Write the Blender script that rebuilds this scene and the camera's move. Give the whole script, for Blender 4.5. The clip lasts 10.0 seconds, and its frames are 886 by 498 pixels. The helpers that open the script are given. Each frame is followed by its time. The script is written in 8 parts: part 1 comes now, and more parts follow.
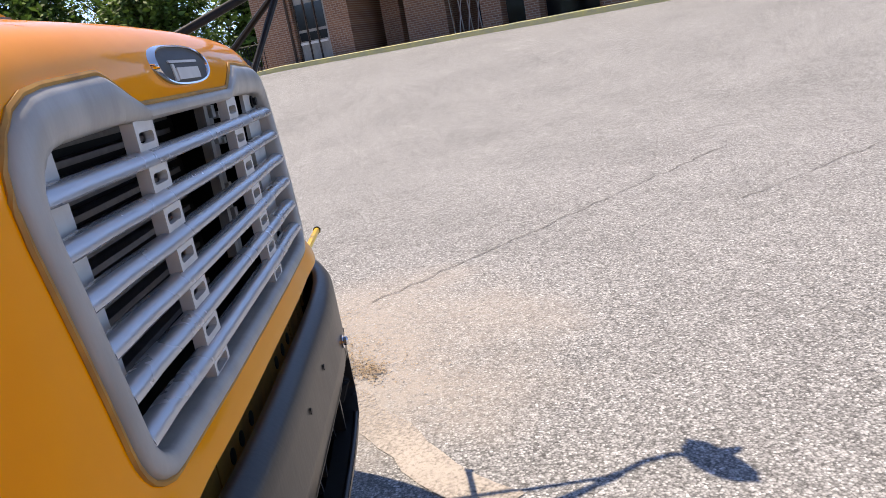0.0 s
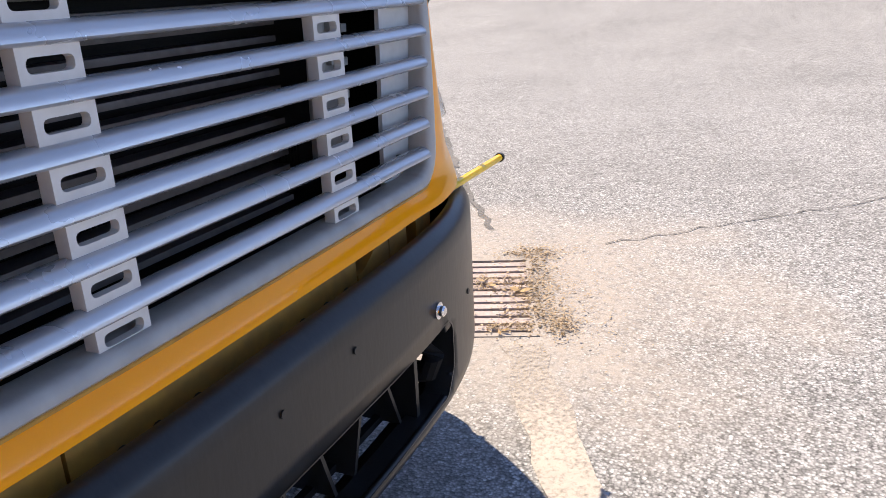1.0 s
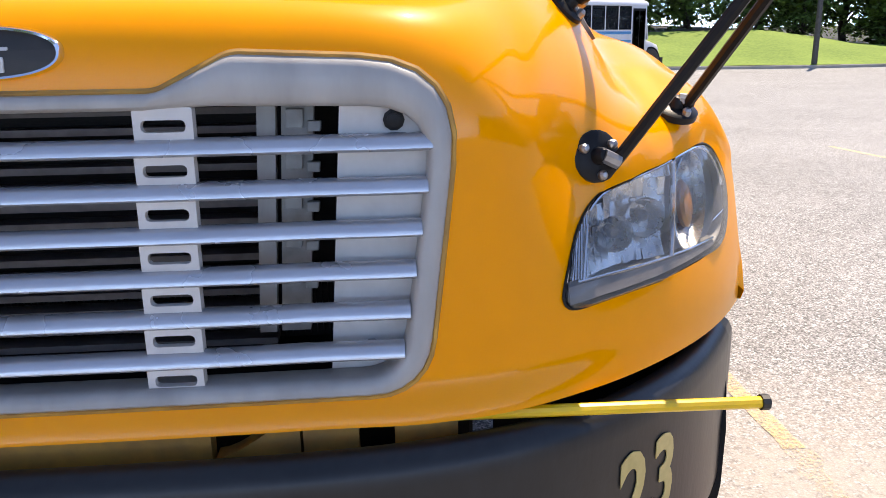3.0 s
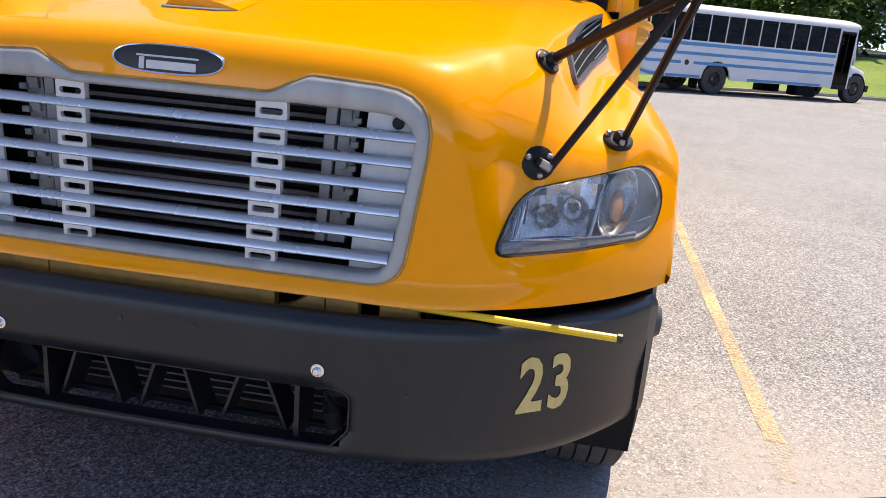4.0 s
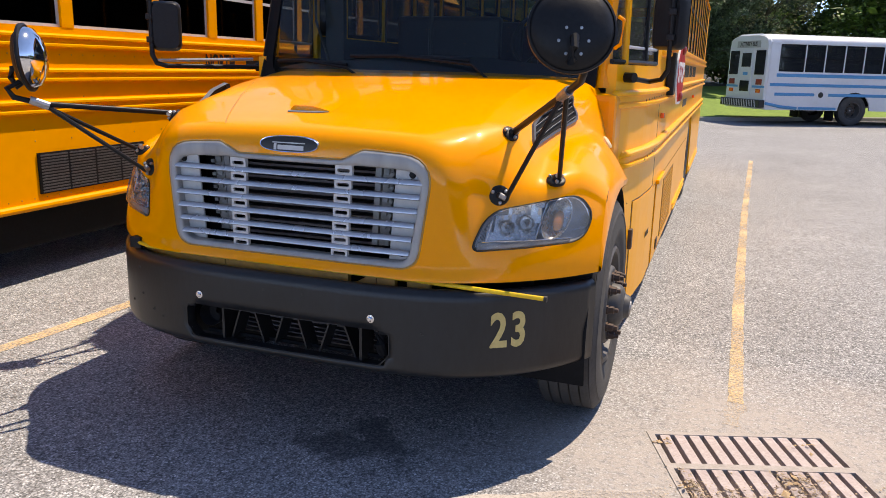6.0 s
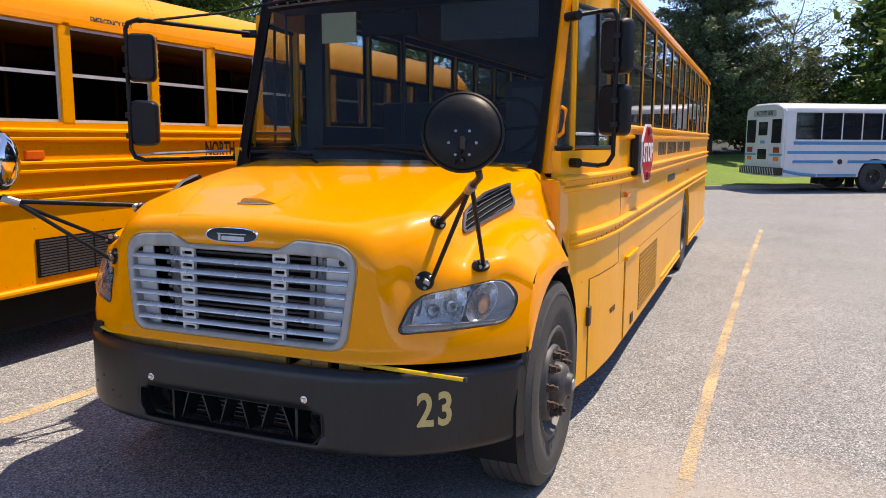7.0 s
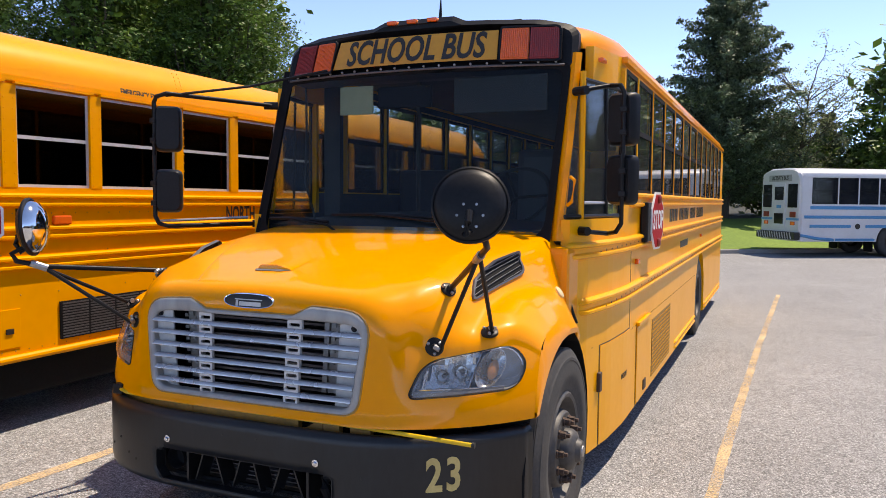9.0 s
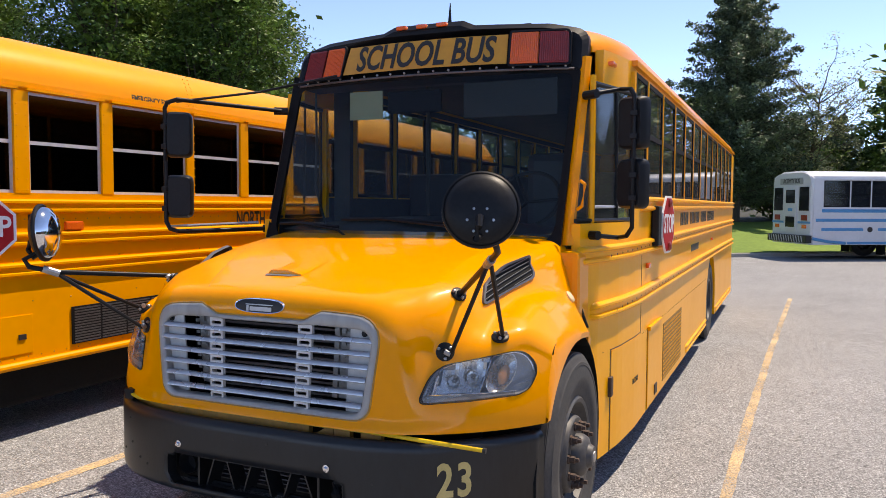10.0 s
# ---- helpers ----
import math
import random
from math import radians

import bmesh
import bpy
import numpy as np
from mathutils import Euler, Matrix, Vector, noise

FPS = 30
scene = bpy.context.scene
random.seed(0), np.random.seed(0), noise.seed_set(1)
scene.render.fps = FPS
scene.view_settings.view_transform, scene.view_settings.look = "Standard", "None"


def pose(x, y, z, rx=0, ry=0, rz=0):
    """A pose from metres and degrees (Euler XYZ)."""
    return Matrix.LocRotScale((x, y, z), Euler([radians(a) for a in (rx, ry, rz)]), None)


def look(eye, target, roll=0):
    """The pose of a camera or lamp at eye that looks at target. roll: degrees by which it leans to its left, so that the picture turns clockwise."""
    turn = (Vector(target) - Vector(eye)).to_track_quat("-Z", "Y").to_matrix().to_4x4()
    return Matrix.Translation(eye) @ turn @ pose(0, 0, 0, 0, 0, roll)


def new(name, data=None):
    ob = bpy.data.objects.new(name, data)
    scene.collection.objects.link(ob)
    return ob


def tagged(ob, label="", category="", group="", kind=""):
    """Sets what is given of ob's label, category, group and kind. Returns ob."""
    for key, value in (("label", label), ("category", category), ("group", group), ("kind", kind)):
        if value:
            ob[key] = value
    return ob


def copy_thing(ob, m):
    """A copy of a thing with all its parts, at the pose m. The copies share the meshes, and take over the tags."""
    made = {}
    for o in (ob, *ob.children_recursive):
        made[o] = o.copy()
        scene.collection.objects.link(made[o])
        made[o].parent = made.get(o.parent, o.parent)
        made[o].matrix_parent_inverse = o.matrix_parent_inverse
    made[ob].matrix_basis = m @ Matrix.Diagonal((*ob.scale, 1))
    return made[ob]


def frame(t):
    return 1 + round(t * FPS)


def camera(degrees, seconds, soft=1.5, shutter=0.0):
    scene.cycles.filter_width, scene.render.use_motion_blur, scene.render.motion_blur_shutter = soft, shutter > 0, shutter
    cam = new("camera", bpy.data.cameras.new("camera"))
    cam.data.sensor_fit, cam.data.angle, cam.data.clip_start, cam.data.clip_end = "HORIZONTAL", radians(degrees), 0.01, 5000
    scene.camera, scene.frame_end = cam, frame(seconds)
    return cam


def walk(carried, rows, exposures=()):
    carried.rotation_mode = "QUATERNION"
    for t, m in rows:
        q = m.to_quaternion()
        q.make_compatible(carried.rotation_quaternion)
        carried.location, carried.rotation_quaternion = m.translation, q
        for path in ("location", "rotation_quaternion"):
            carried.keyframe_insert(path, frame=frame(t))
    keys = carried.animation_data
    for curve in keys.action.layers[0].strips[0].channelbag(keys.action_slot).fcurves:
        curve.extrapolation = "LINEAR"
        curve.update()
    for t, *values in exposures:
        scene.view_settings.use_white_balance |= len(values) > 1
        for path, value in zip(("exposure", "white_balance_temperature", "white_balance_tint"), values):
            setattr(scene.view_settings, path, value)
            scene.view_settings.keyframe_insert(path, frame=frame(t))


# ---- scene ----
cam = camera(59.6, 10.0, 0.8)
PATH = [
    (0, (-1.27, -0.354, 1.251), (0.665, -0.325, 0.749), -10.2),
    (0.5, (-1.092, -0.589, 1.245), (0.762, -0.26, 0.572), -12.1),
    (1, (-0.758, -0.612, 1.202), (0.96, 0.179, 0.55), -2.9),
    (1.5, (-0.394, -0.8, 1.213), (1.161, 0.248, 0.516), -4.2),
    (2, (-0.077, -0.82, 1.232), (1.277, 0.537, 0.662), 0.3),
    (2.5, (0.272, -0.793, 1.259), (1.086, 0.95, 0.711), -1.6),
    (3, (0.509, -0.957, 1.295), (0.651, 0.971, 0.783), -0.9),
    (3.2, (0.539, -1.069, 1.302), (0.51, 0.864, 0.791), 1.3),
    (4.3, (0.997, -1.819, 1.436), (0.684, 0.077, 0.881), 5.2),
    (4.5, (1.039, -1.953, 1.442), (0.689, -0.062, 0.895), 5.4),
    (5, (1.234, -2.253, 1.501), (0.768, -0.385, 0.96), 4.9),
    (5.2, (1.354, -2.329, 1.505), (0.837, -0.473, 0.97), 4.3),
    (6.3, (1.75, -2.724, 1.632), (1.068, -0.89, 1.219), 0.9),
    (6.5, (1.883, -2.689, 1.633), (1.183, -0.854, 1.256), 0.7),
    (7, (2.067, -2.674, 1.707), (1.322, -0.84, 1.423), 0.3),
    (7.5, (2.074, -2.745, 1.752), (1.294, -0.916, 1.535), 0.2),
    (8, (2.122, -2.754, 1.757), (1.326, -0.926, 1.589), 0.4),
    (8.5, (2.139, -2.762, 1.747), (1.343, -0.933, 1.606), 0.5),
    (9, (2.134, -2.753, 1.743), (1.34, -0.922, 1.617), 0.5),
    (9.5, (2.125, -2.75, 1.743), (1.326, -0.921, 1.624), 0.4),
    (10, (2.129, -2.75, 1.744), (1.312, -0.928, 1.629), 0.3),
]
EXPOSURE = [(t, e, 8250 if t < 4 else 8100, 14) for t, e in ((0, 1.22), (0.5, 1.28), (1.0, 1.45), (2.0, 1.55), (2.5, 1.67), (3.2, 1.60), (4.5, 1.34), (6.5, 1.17), (8.0, 1.10), (10, 1.09))]
walk(cam, [(t, look(*p)) for t, *p in PATH], EXPOSURE)

# ---------------------------------------------------------------- light
SUN_TO = Vector((0.457, 0.714, 1.66)).normalized()
world = bpy.data.worlds.new("world")
scene.world = world
world.use_nodes = True
wn, wl = world.node_tree.nodes, world.node_tree.links
sky = wn.new("ShaderNodeTexSky")
sky.sky_type = "NISHITA"
sky.sun_disc = False
sky.sun_elevation = math.asin(SUN_TO.z)
sky.sun_rotation = math.atan2(SUN_TO.x, SUN_TO.y)
sky.dust_density, sky.ozone_density, sky.air_density = 0.0, 3.4, 0.27
wl.new(sky.outputs[0], wn["Background"].inputs[0])
wn["Background"].inputs[1].default_value = 0.285
sun = new("sun", bpy.data.lights.new("sun", "SUN"))
sun.data.energy, sun.data.angle, sun.data.color = 2.92, radians(0.55), (1.0, 0.96, 0.9)
sun.matrix_world = look(SUN_TO * 60, (0, 0, 0))


# ---------------------------------------------------------------- materials
def material(name, c1, c2=None, rough=0.5, metal=0.0, fine=60.0, broad=3.0, mix=0.5, bump=0.0, bump_scale=None,
             rough_var=0.1, coat=0.0, stretch=(1, 1, 1), random_tone=0.0, spec=0.5):
    """Principled surface, its colour running between c1 and c2 by a broad and a fine noise."""
    m = bpy.data.materials.new(name)
    m.use_nodes = True
    n, l = m.node_tree.nodes, m.node_tree.links
    p = n["Principled BSDF"]
    c2 = c2 or tuple(v * 0.8 for v in c1)
    tc = n.new("ShaderNodeTexCoord")
    mp = n.new("ShaderNodeMapping")
    mp.inputs["Scale"].default_value = stretch
    l.new(tc.outputs["Object"], mp.inputs["Vector"])
    a, b = n.new("ShaderNodeTexNoise"), n.new("ShaderNodeTexNoise")
    a.inputs["Scale"].default_value, b.inputs["Scale"].default_value = broad, fine
    a.inputs["Detail"].default_value, b.inputs["Detail"].default_value = 5, 4
    for t in (a, b):
        l.new(mp.outputs[0], t.inputs["Vector"])
    mx = n.new("ShaderNodeMix")
    mx.inputs[0].default_value = mix
    l.new(a.outputs["Fac"], mx.inputs[2]), l.new(b.outputs["Fac"], mx.inputs[3])
    ramp = n.new("ShaderNodeValToRGB")
    ramp.color_ramp.elements[0].position, ramp.color_ramp.elements[1].position = 0.36, 0.64
    ramp.color_ramp.elements[0].color, ramp.color_ramp.elements[1].color = (*c1, 1), (*c2, 1)
    l.new(mx.outputs[0], ramp.inputs[0])
    colour = ramp.outputs[0]
    if random_tone:
        info = n.new("ShaderNodeObjectInfo")
        hsv = n.new("ShaderNodeHueSaturation")
        rng = n.new("ShaderNodeMapRange")
        rng.inputs["To Min"].default_value, rng.inputs["To Max"].default_value = 1 - random_tone, 1 + random_tone
        l.new(info.outputs["Random"], rng.inputs["Value"])
        l.new(rng.outputs[0], hsv.inputs["Value"]), l.new(colour, hsv.inputs["Color"])
        colour = hsv.outputs[0]
    l.new(colour, p.inputs["Base Color"])
    rr = n.new("ShaderNodeMapRange")
    rr.inputs["To Min"].default_value, rr.inputs["To Max"].default_value = max(0.02, rough - rough_var), min(1, rough + rough_var)
    l.new(mx.outputs[0], rr.inputs["Value"]), l.new(rr.outputs[0], p.inputs["Roughness"])
    p.inputs["Metallic"].default_value = metal
    p.inputs["Coat Weight"].default_value = coat
    p.inputs["Specular IOR Level"].default_value = spec
    p.inputs["Coat Roughness"].default_value = 0.04
    if bump:
        bt = n.new("ShaderNodeTexNoise")
        bt.inputs["Scale"].default_value, bt.inputs["Detail"].default_value = bump_scale or fine, 3
        l.new(mp.outputs[0], bt.inputs["Vector"])
        bp = n.new("ShaderNodeBump")
        bp.inputs["Strength"].default_value, bp.inputs["Distance"].default_value = bump, 0.01
        l.new(bt.outputs["Fac"], bp.inputs["Height"]), l.new(bp.outputs[0], p.inputs["Normal"])
    return m


def glass(name, tint, rough=0.02, gloss=1.0, haze=0.0):
    """Thin pane: tinted see-through with a Fresnel sheen and a pale haze mixed into its colour."""
    m = bpy.data.materials.new(name)
    m.use_nodes = True
    n, l = m.node_tree.nodes, m.node_tree.links
    n.remove(n["Principled BSDF"])
    tr, gl, fr, pw, ma, mx = (n.new("ShaderNode" + k) for k in ("BsdfTransparent", "BsdfGlossy", "LayerWeight", "Math", "Math", "MixShader"))
    noise_t, rr = n.new("ShaderNodeTexNoise"), n.new("ShaderNodeMapRange")
    noise_t.inputs["Scale"].default_value = 4.0
    rr.inputs["To Min"].default_value, rr.inputs["To Max"].default_value = rough * 0.5, rough * 1.8
    l.new(noise_t.outputs["Fac"], rr.inputs["Value"]), l.new(rr.outputs[0], gl.inputs["Roughness"])
    tr.inputs[0].default_value = (*tint, 1)
    gl.inputs[0].default_value = (gloss, gloss, gloss, 1)
    fr.inputs["Blend"].default_value = 0.5
    pw.operation, ma.operation = "POWER", "MULTIPLY_ADD"
    pw.inputs[1].default_value = 5.0
    ma.inputs[1].default_value, ma.inputs[2].default_value = 0.95, 0.045
    l.new(fr.outputs["Facing"], pw.inputs[0]), l.new(pw.outputs[0], ma.inputs[0])
    l.new(ma.outputs[0], mx.inputs[0]), l.new(tr.outputs[0], mx.inputs[1]), l.new(gl.outputs[0], mx.inputs[2])
    top = mx.outputs[0]
    # pale diffuse share painted in as haze on the pane
    if haze:
        df, dm, spread, dn = (n.new("ShaderNode" + k) for k in ("BsdfDiffuse", "MixShader", "MapRange", "TexNoise"))
        df.inputs[0].default_value = (0.34, 0.36, 0.38, 1)
        dn.inputs["Scale"].default_value, dn.inputs["Detail"].default_value = 2.5, 6
        spread.inputs["To Min"].default_value, spread.inputs["To Max"].default_value = haze * 0.5, haze * 1.5
        l.new(dn.outputs["Fac"], spread.inputs["Value"]), l.new(spread.outputs[0], dm.inputs[0])
        l.new(top, dm.inputs[1]), l.new(df.outputs[0], dm.inputs[2])
        top = dm.outputs[0]
    l.new(top, n["Material Output"].inputs["Surface"])
    return m


def worn_paint(name, c1, c2, gap):
    """Road paint that lets the ground through where it has worn away."""
    m = material(name, c1, c2, 0.85, fine=45, broad=5, mix=0.65, bump=0.3, bump_scale=150)
    n, l = m.node_tree.nodes, m.node_tree.links
    tc, a, b = n.new("ShaderNodeTexCoord"), n.new("ShaderNodeTexNoise"), n.new("ShaderNodeTexNoise")
    a.inputs["Scale"].default_value, b.inputs["Scale"].default_value = 1.6, 85.0
    a.inputs["Detail"].default_value, b.inputs["Detail"].default_value = 3, 5
    l.new(tc.outputs["Object"], a.inputs["Vector"]), l.new(tc.outputs["Object"], b.inputs["Vector"])
    add, rg = n.new("ShaderNodeMath"), n.new("ShaderNodeMapRange")
    l.new(a.outputs["Fac"], add.inputs[0]), l.new(b.outputs["Fac"], add.inputs[1])
    rg.inputs["From Min"].default_value, rg.inputs["From Max"].default_value = gap - 0.28, gap + 0.28
    l.new(add.outputs[0], rg.inputs["Value"])
    tr, mx = n.new("ShaderNodeBsdfTransparent"), n.new("ShaderNodeMixShader")
    l.new(rg.outputs[0], mx.inputs[0]), l.new(tr.outputs[0], mx.inputs[1]), l.new(n["Principled BSDF"].outputs[0], mx.inputs[2])
    l.new(mx.outputs[0], n["Material Output"].inputs["Surface"])
    return m


YELLOW = material("bus_yellow_paint", (0.93, 0.312, 0.0003), (0.87, 0.287, 0.0003), 0.36, fine=18, broad=1.2, mix=0.35, coat=0.45, spec=0.05, rough_var=0.07)
YELLOW2 = material("bus_yellow_side", (0.93, 0.395, 0.004), (0.88, 0.368, 0.004), 0.38, fine=18, broad=1.2, mix=0.35, coat=0.2, spec=0.15, rough_var=0.08, bump=0.02, bump_scale=2.5)
YELLOW_OLD = material("bus_yellow_aged", (0.90, 0.340, 0.002), (0.82, 0.306, 0.002), 0.42, fine=12, broad=0.9, mix=0.3, coat=0.15, spec=0.12, bump=0.03, bump_scale=2.0)
FLANGE = material("flange_paint", (0.50, 0.25, 0.04), (0.28, 0.14, 0.035), 0.6, fine=30, broad=7)
WHITE = material("bus_white_paint", (0.64, 0.65, 0.66), (0.57, 0.58, 0.59), 0.35, fine=12, broad=0.8, mix=0.3, coat=0.3)
BLUE = material("blue_stripe_paint", (0.06, 0.29, 0.54), (0.05, 0.25, 0.47), 0.4, fine=12, broad=1)
BUMPER = material("black_bumper_paint", (0.0072, 0.0074, 0.0079), (0.0155, 0.0158, 0.0166), 0.36, spec=0.42, fine=45, broad=3.5, mix=0.4, rough_var=0.1, bump=0.03, bump_scale=120, stretch=(1, 1, 0.35))
BLACK = material("black_plastic", (0.008, 0.008, 0.009), (0.013, 0.013, 0.014), 0.42, spec=0.18, fine=80, broad=6, bump=0.05, bump_scale=300)
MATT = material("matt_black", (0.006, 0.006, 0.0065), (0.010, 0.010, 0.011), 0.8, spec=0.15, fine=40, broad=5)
RUBBER = material("tyre_rubber", (0.028, 0.028, 0.029), (0.055, 0.053, 0.05), 0.75, fine=55, broad=7, bump=0.1, bump_scale=90)
GRILLE_GREY = material("grey_grille_plastic", (0.36, 0.345, 0.325), (0.25, 0.24, 0.228), 0.40, fine=26, broad=5, mix=0.45, bump=0.04, bump_scale=160, stretch=(1, 1, 0.25))
BAR_GREY = material("silver_grille_bar", (0.50, 0.51, 0.535), (0.44, 0.45, 0.475), 0.27, metal=0.62, fine=9, broad=2, rough_var=0.03)
PALE = material("pale_grey_plastic", (0.58, 0.565, 0.54), (0.47, 0.455, 0.44), 0.6, fine=30, broad=6)
CHROME = material("chrome", (0.80, 0.80, 0.82), (0.72, 0.72, 0.74), 0.08, metal=1.0, fine=60, broad=8, rough_var=0.04)
STEEL = material("dull_steel", (0.42, 0.42, 0.43), (0.28, 0.27, 0.26), 0.42, metal=0.9, fine=50, broad=9)
RUSTY = material("rusty_steel", (0.10, 0.055, 0.035), (0.05, 0.04, 0.035), 0.7, metal=0.3, fine=60, broad=14, bump=0.1, bump_scale=140)
WHEEL = material("dark_wheel_paint", (0.035, 0.034, 0.034), (0.075, 0.07, 0.065), 0.55, fine=40, broad=8, bump=0.04)
ALU = material("aluminium", (0.62, 0.63, 0.65), (0.5, 0.5, 0.52), 0.35, metal=0.9, fine=30, broad=6)
CORE = material("radiator_core", (0.010, 0.010, 0.010), (0.022, 0.02, 0.019), 0.7, spec=0.15, fine=120, broad=8, stretch=(1, 1, 6))
DIGIT = material("gold_digit_paint", (0.60, 0.45, 0.17), (0.50, 0.37, 0.13), 0.5, fine=70, broad=12)
INK = material("black_lettering", (0.015, 0.014, 0.012), (0.025, 0.022, 0.02), 0.5)
SIGN_Y = material("sign_yellow", (0.62, 0.29, 0.03), (0.55, 0.25, 0.03), 0.35, fine=30, broad=3)
AMBER = material("amber_lens", (0.86, 0.135, 0.012), (0.72, 0.10, 0.01), 0.25, fine=90, broad=8, coat=0.6)
RED = material("red_lens", (0.30, 0.022, 0.012), (0.20, 0.014, 0.008), 0.3, fine=90, broad=8, coat=0.25)
STOP_RED = material("stop_sign_red", (0.44, 0.008, 0.014), (0.38, 0.007, 0.012), 0.5, spec=0.2, fine=40, broad=6)
SIGN_WHITE = material("sign_white", (0.8, 0.8, 0.8), (0.7, 0.7, 0.7), 0.4)
VENT_GREY = material("dark_grey_plastic", (0.09, 0.09, 0.095), (0.06, 0.06, 0.065), 0.45, fine=40, broad=6)
CREAM = material("cream_lens", (0.78, 0.62, 0.34), (0.70, 0.55, 0.30), 0.3, coat=0.4)
FRAME = material("anodised_frame", (0.62, 0.63, 0.65), (0.5, 0.51, 0.53), 0.4, metal=0.25, fine=30, broad=6)
CARD = material("pale_green_card", (0.42, 0.44, 0.28), (0.36, 0.38, 0.24), 0.7)
ROD = material("yellow_rod_paint", (0.82, 0.50, 0.01), (0.72, 0.43, 0.01), 0.35, fine=40, broad=6, coat=0.3)
# cabin colours are darkened to hold the dimness behind the glass
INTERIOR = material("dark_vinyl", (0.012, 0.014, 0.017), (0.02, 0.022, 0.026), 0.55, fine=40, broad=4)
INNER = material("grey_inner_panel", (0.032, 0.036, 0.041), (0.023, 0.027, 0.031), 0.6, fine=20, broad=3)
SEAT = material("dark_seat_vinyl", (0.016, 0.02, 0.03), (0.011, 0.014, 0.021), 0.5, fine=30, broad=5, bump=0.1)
WINDSCREEN = glass("windscreen_glass", (0.54, 0.62, 0.62), 0.02, 0.5, 0.003)
PANE = glass("window_glass", (0.80, 0.83, 0.82), 0.02, 1.0, 0.05)
PANE_LOW = glass("lower_window_glass", (0.46, 0.49, 0.49), 0.03, 0.8, 0.05)
TINT = glass("tinted_glass", (0.035, 0.037, 0.04), 0.03, 0.4)
TINT_BLUE = glass("tinted_glass_blue", (0.26, 0.31, 0.37), 0.03, 0.4, 0.04)
MIRROR_SILVER = material("mirror_silver", (0.66, 0.66, 0.66), (0.55, 0.55, 0.55), 0.27, metal=0.9, fine=60, broad=20, rough_var=0.06)
AMBER_BULB = material("amber_bulb_cover", (0.48, 0.20, 0.05), (0.36, 0.14, 0.035), 0.3, coat=0.4)
LAMP_GREY = material("lamp_housing_grey", (0.34, 0.34, 0.35), (0.24, 0.24, 0.25), 0.4, metal=0.3, fine=30, broad=9)
TRIM_GREY = material("lamp_trim_grey", (0.17, 0.155, 0.15), (0.12, 0.11, 0.105), 0.5)
LENS = glass("headlamp_lens", (0.92, 0.92, 0.91), 0.03, 0.8, 0.15)


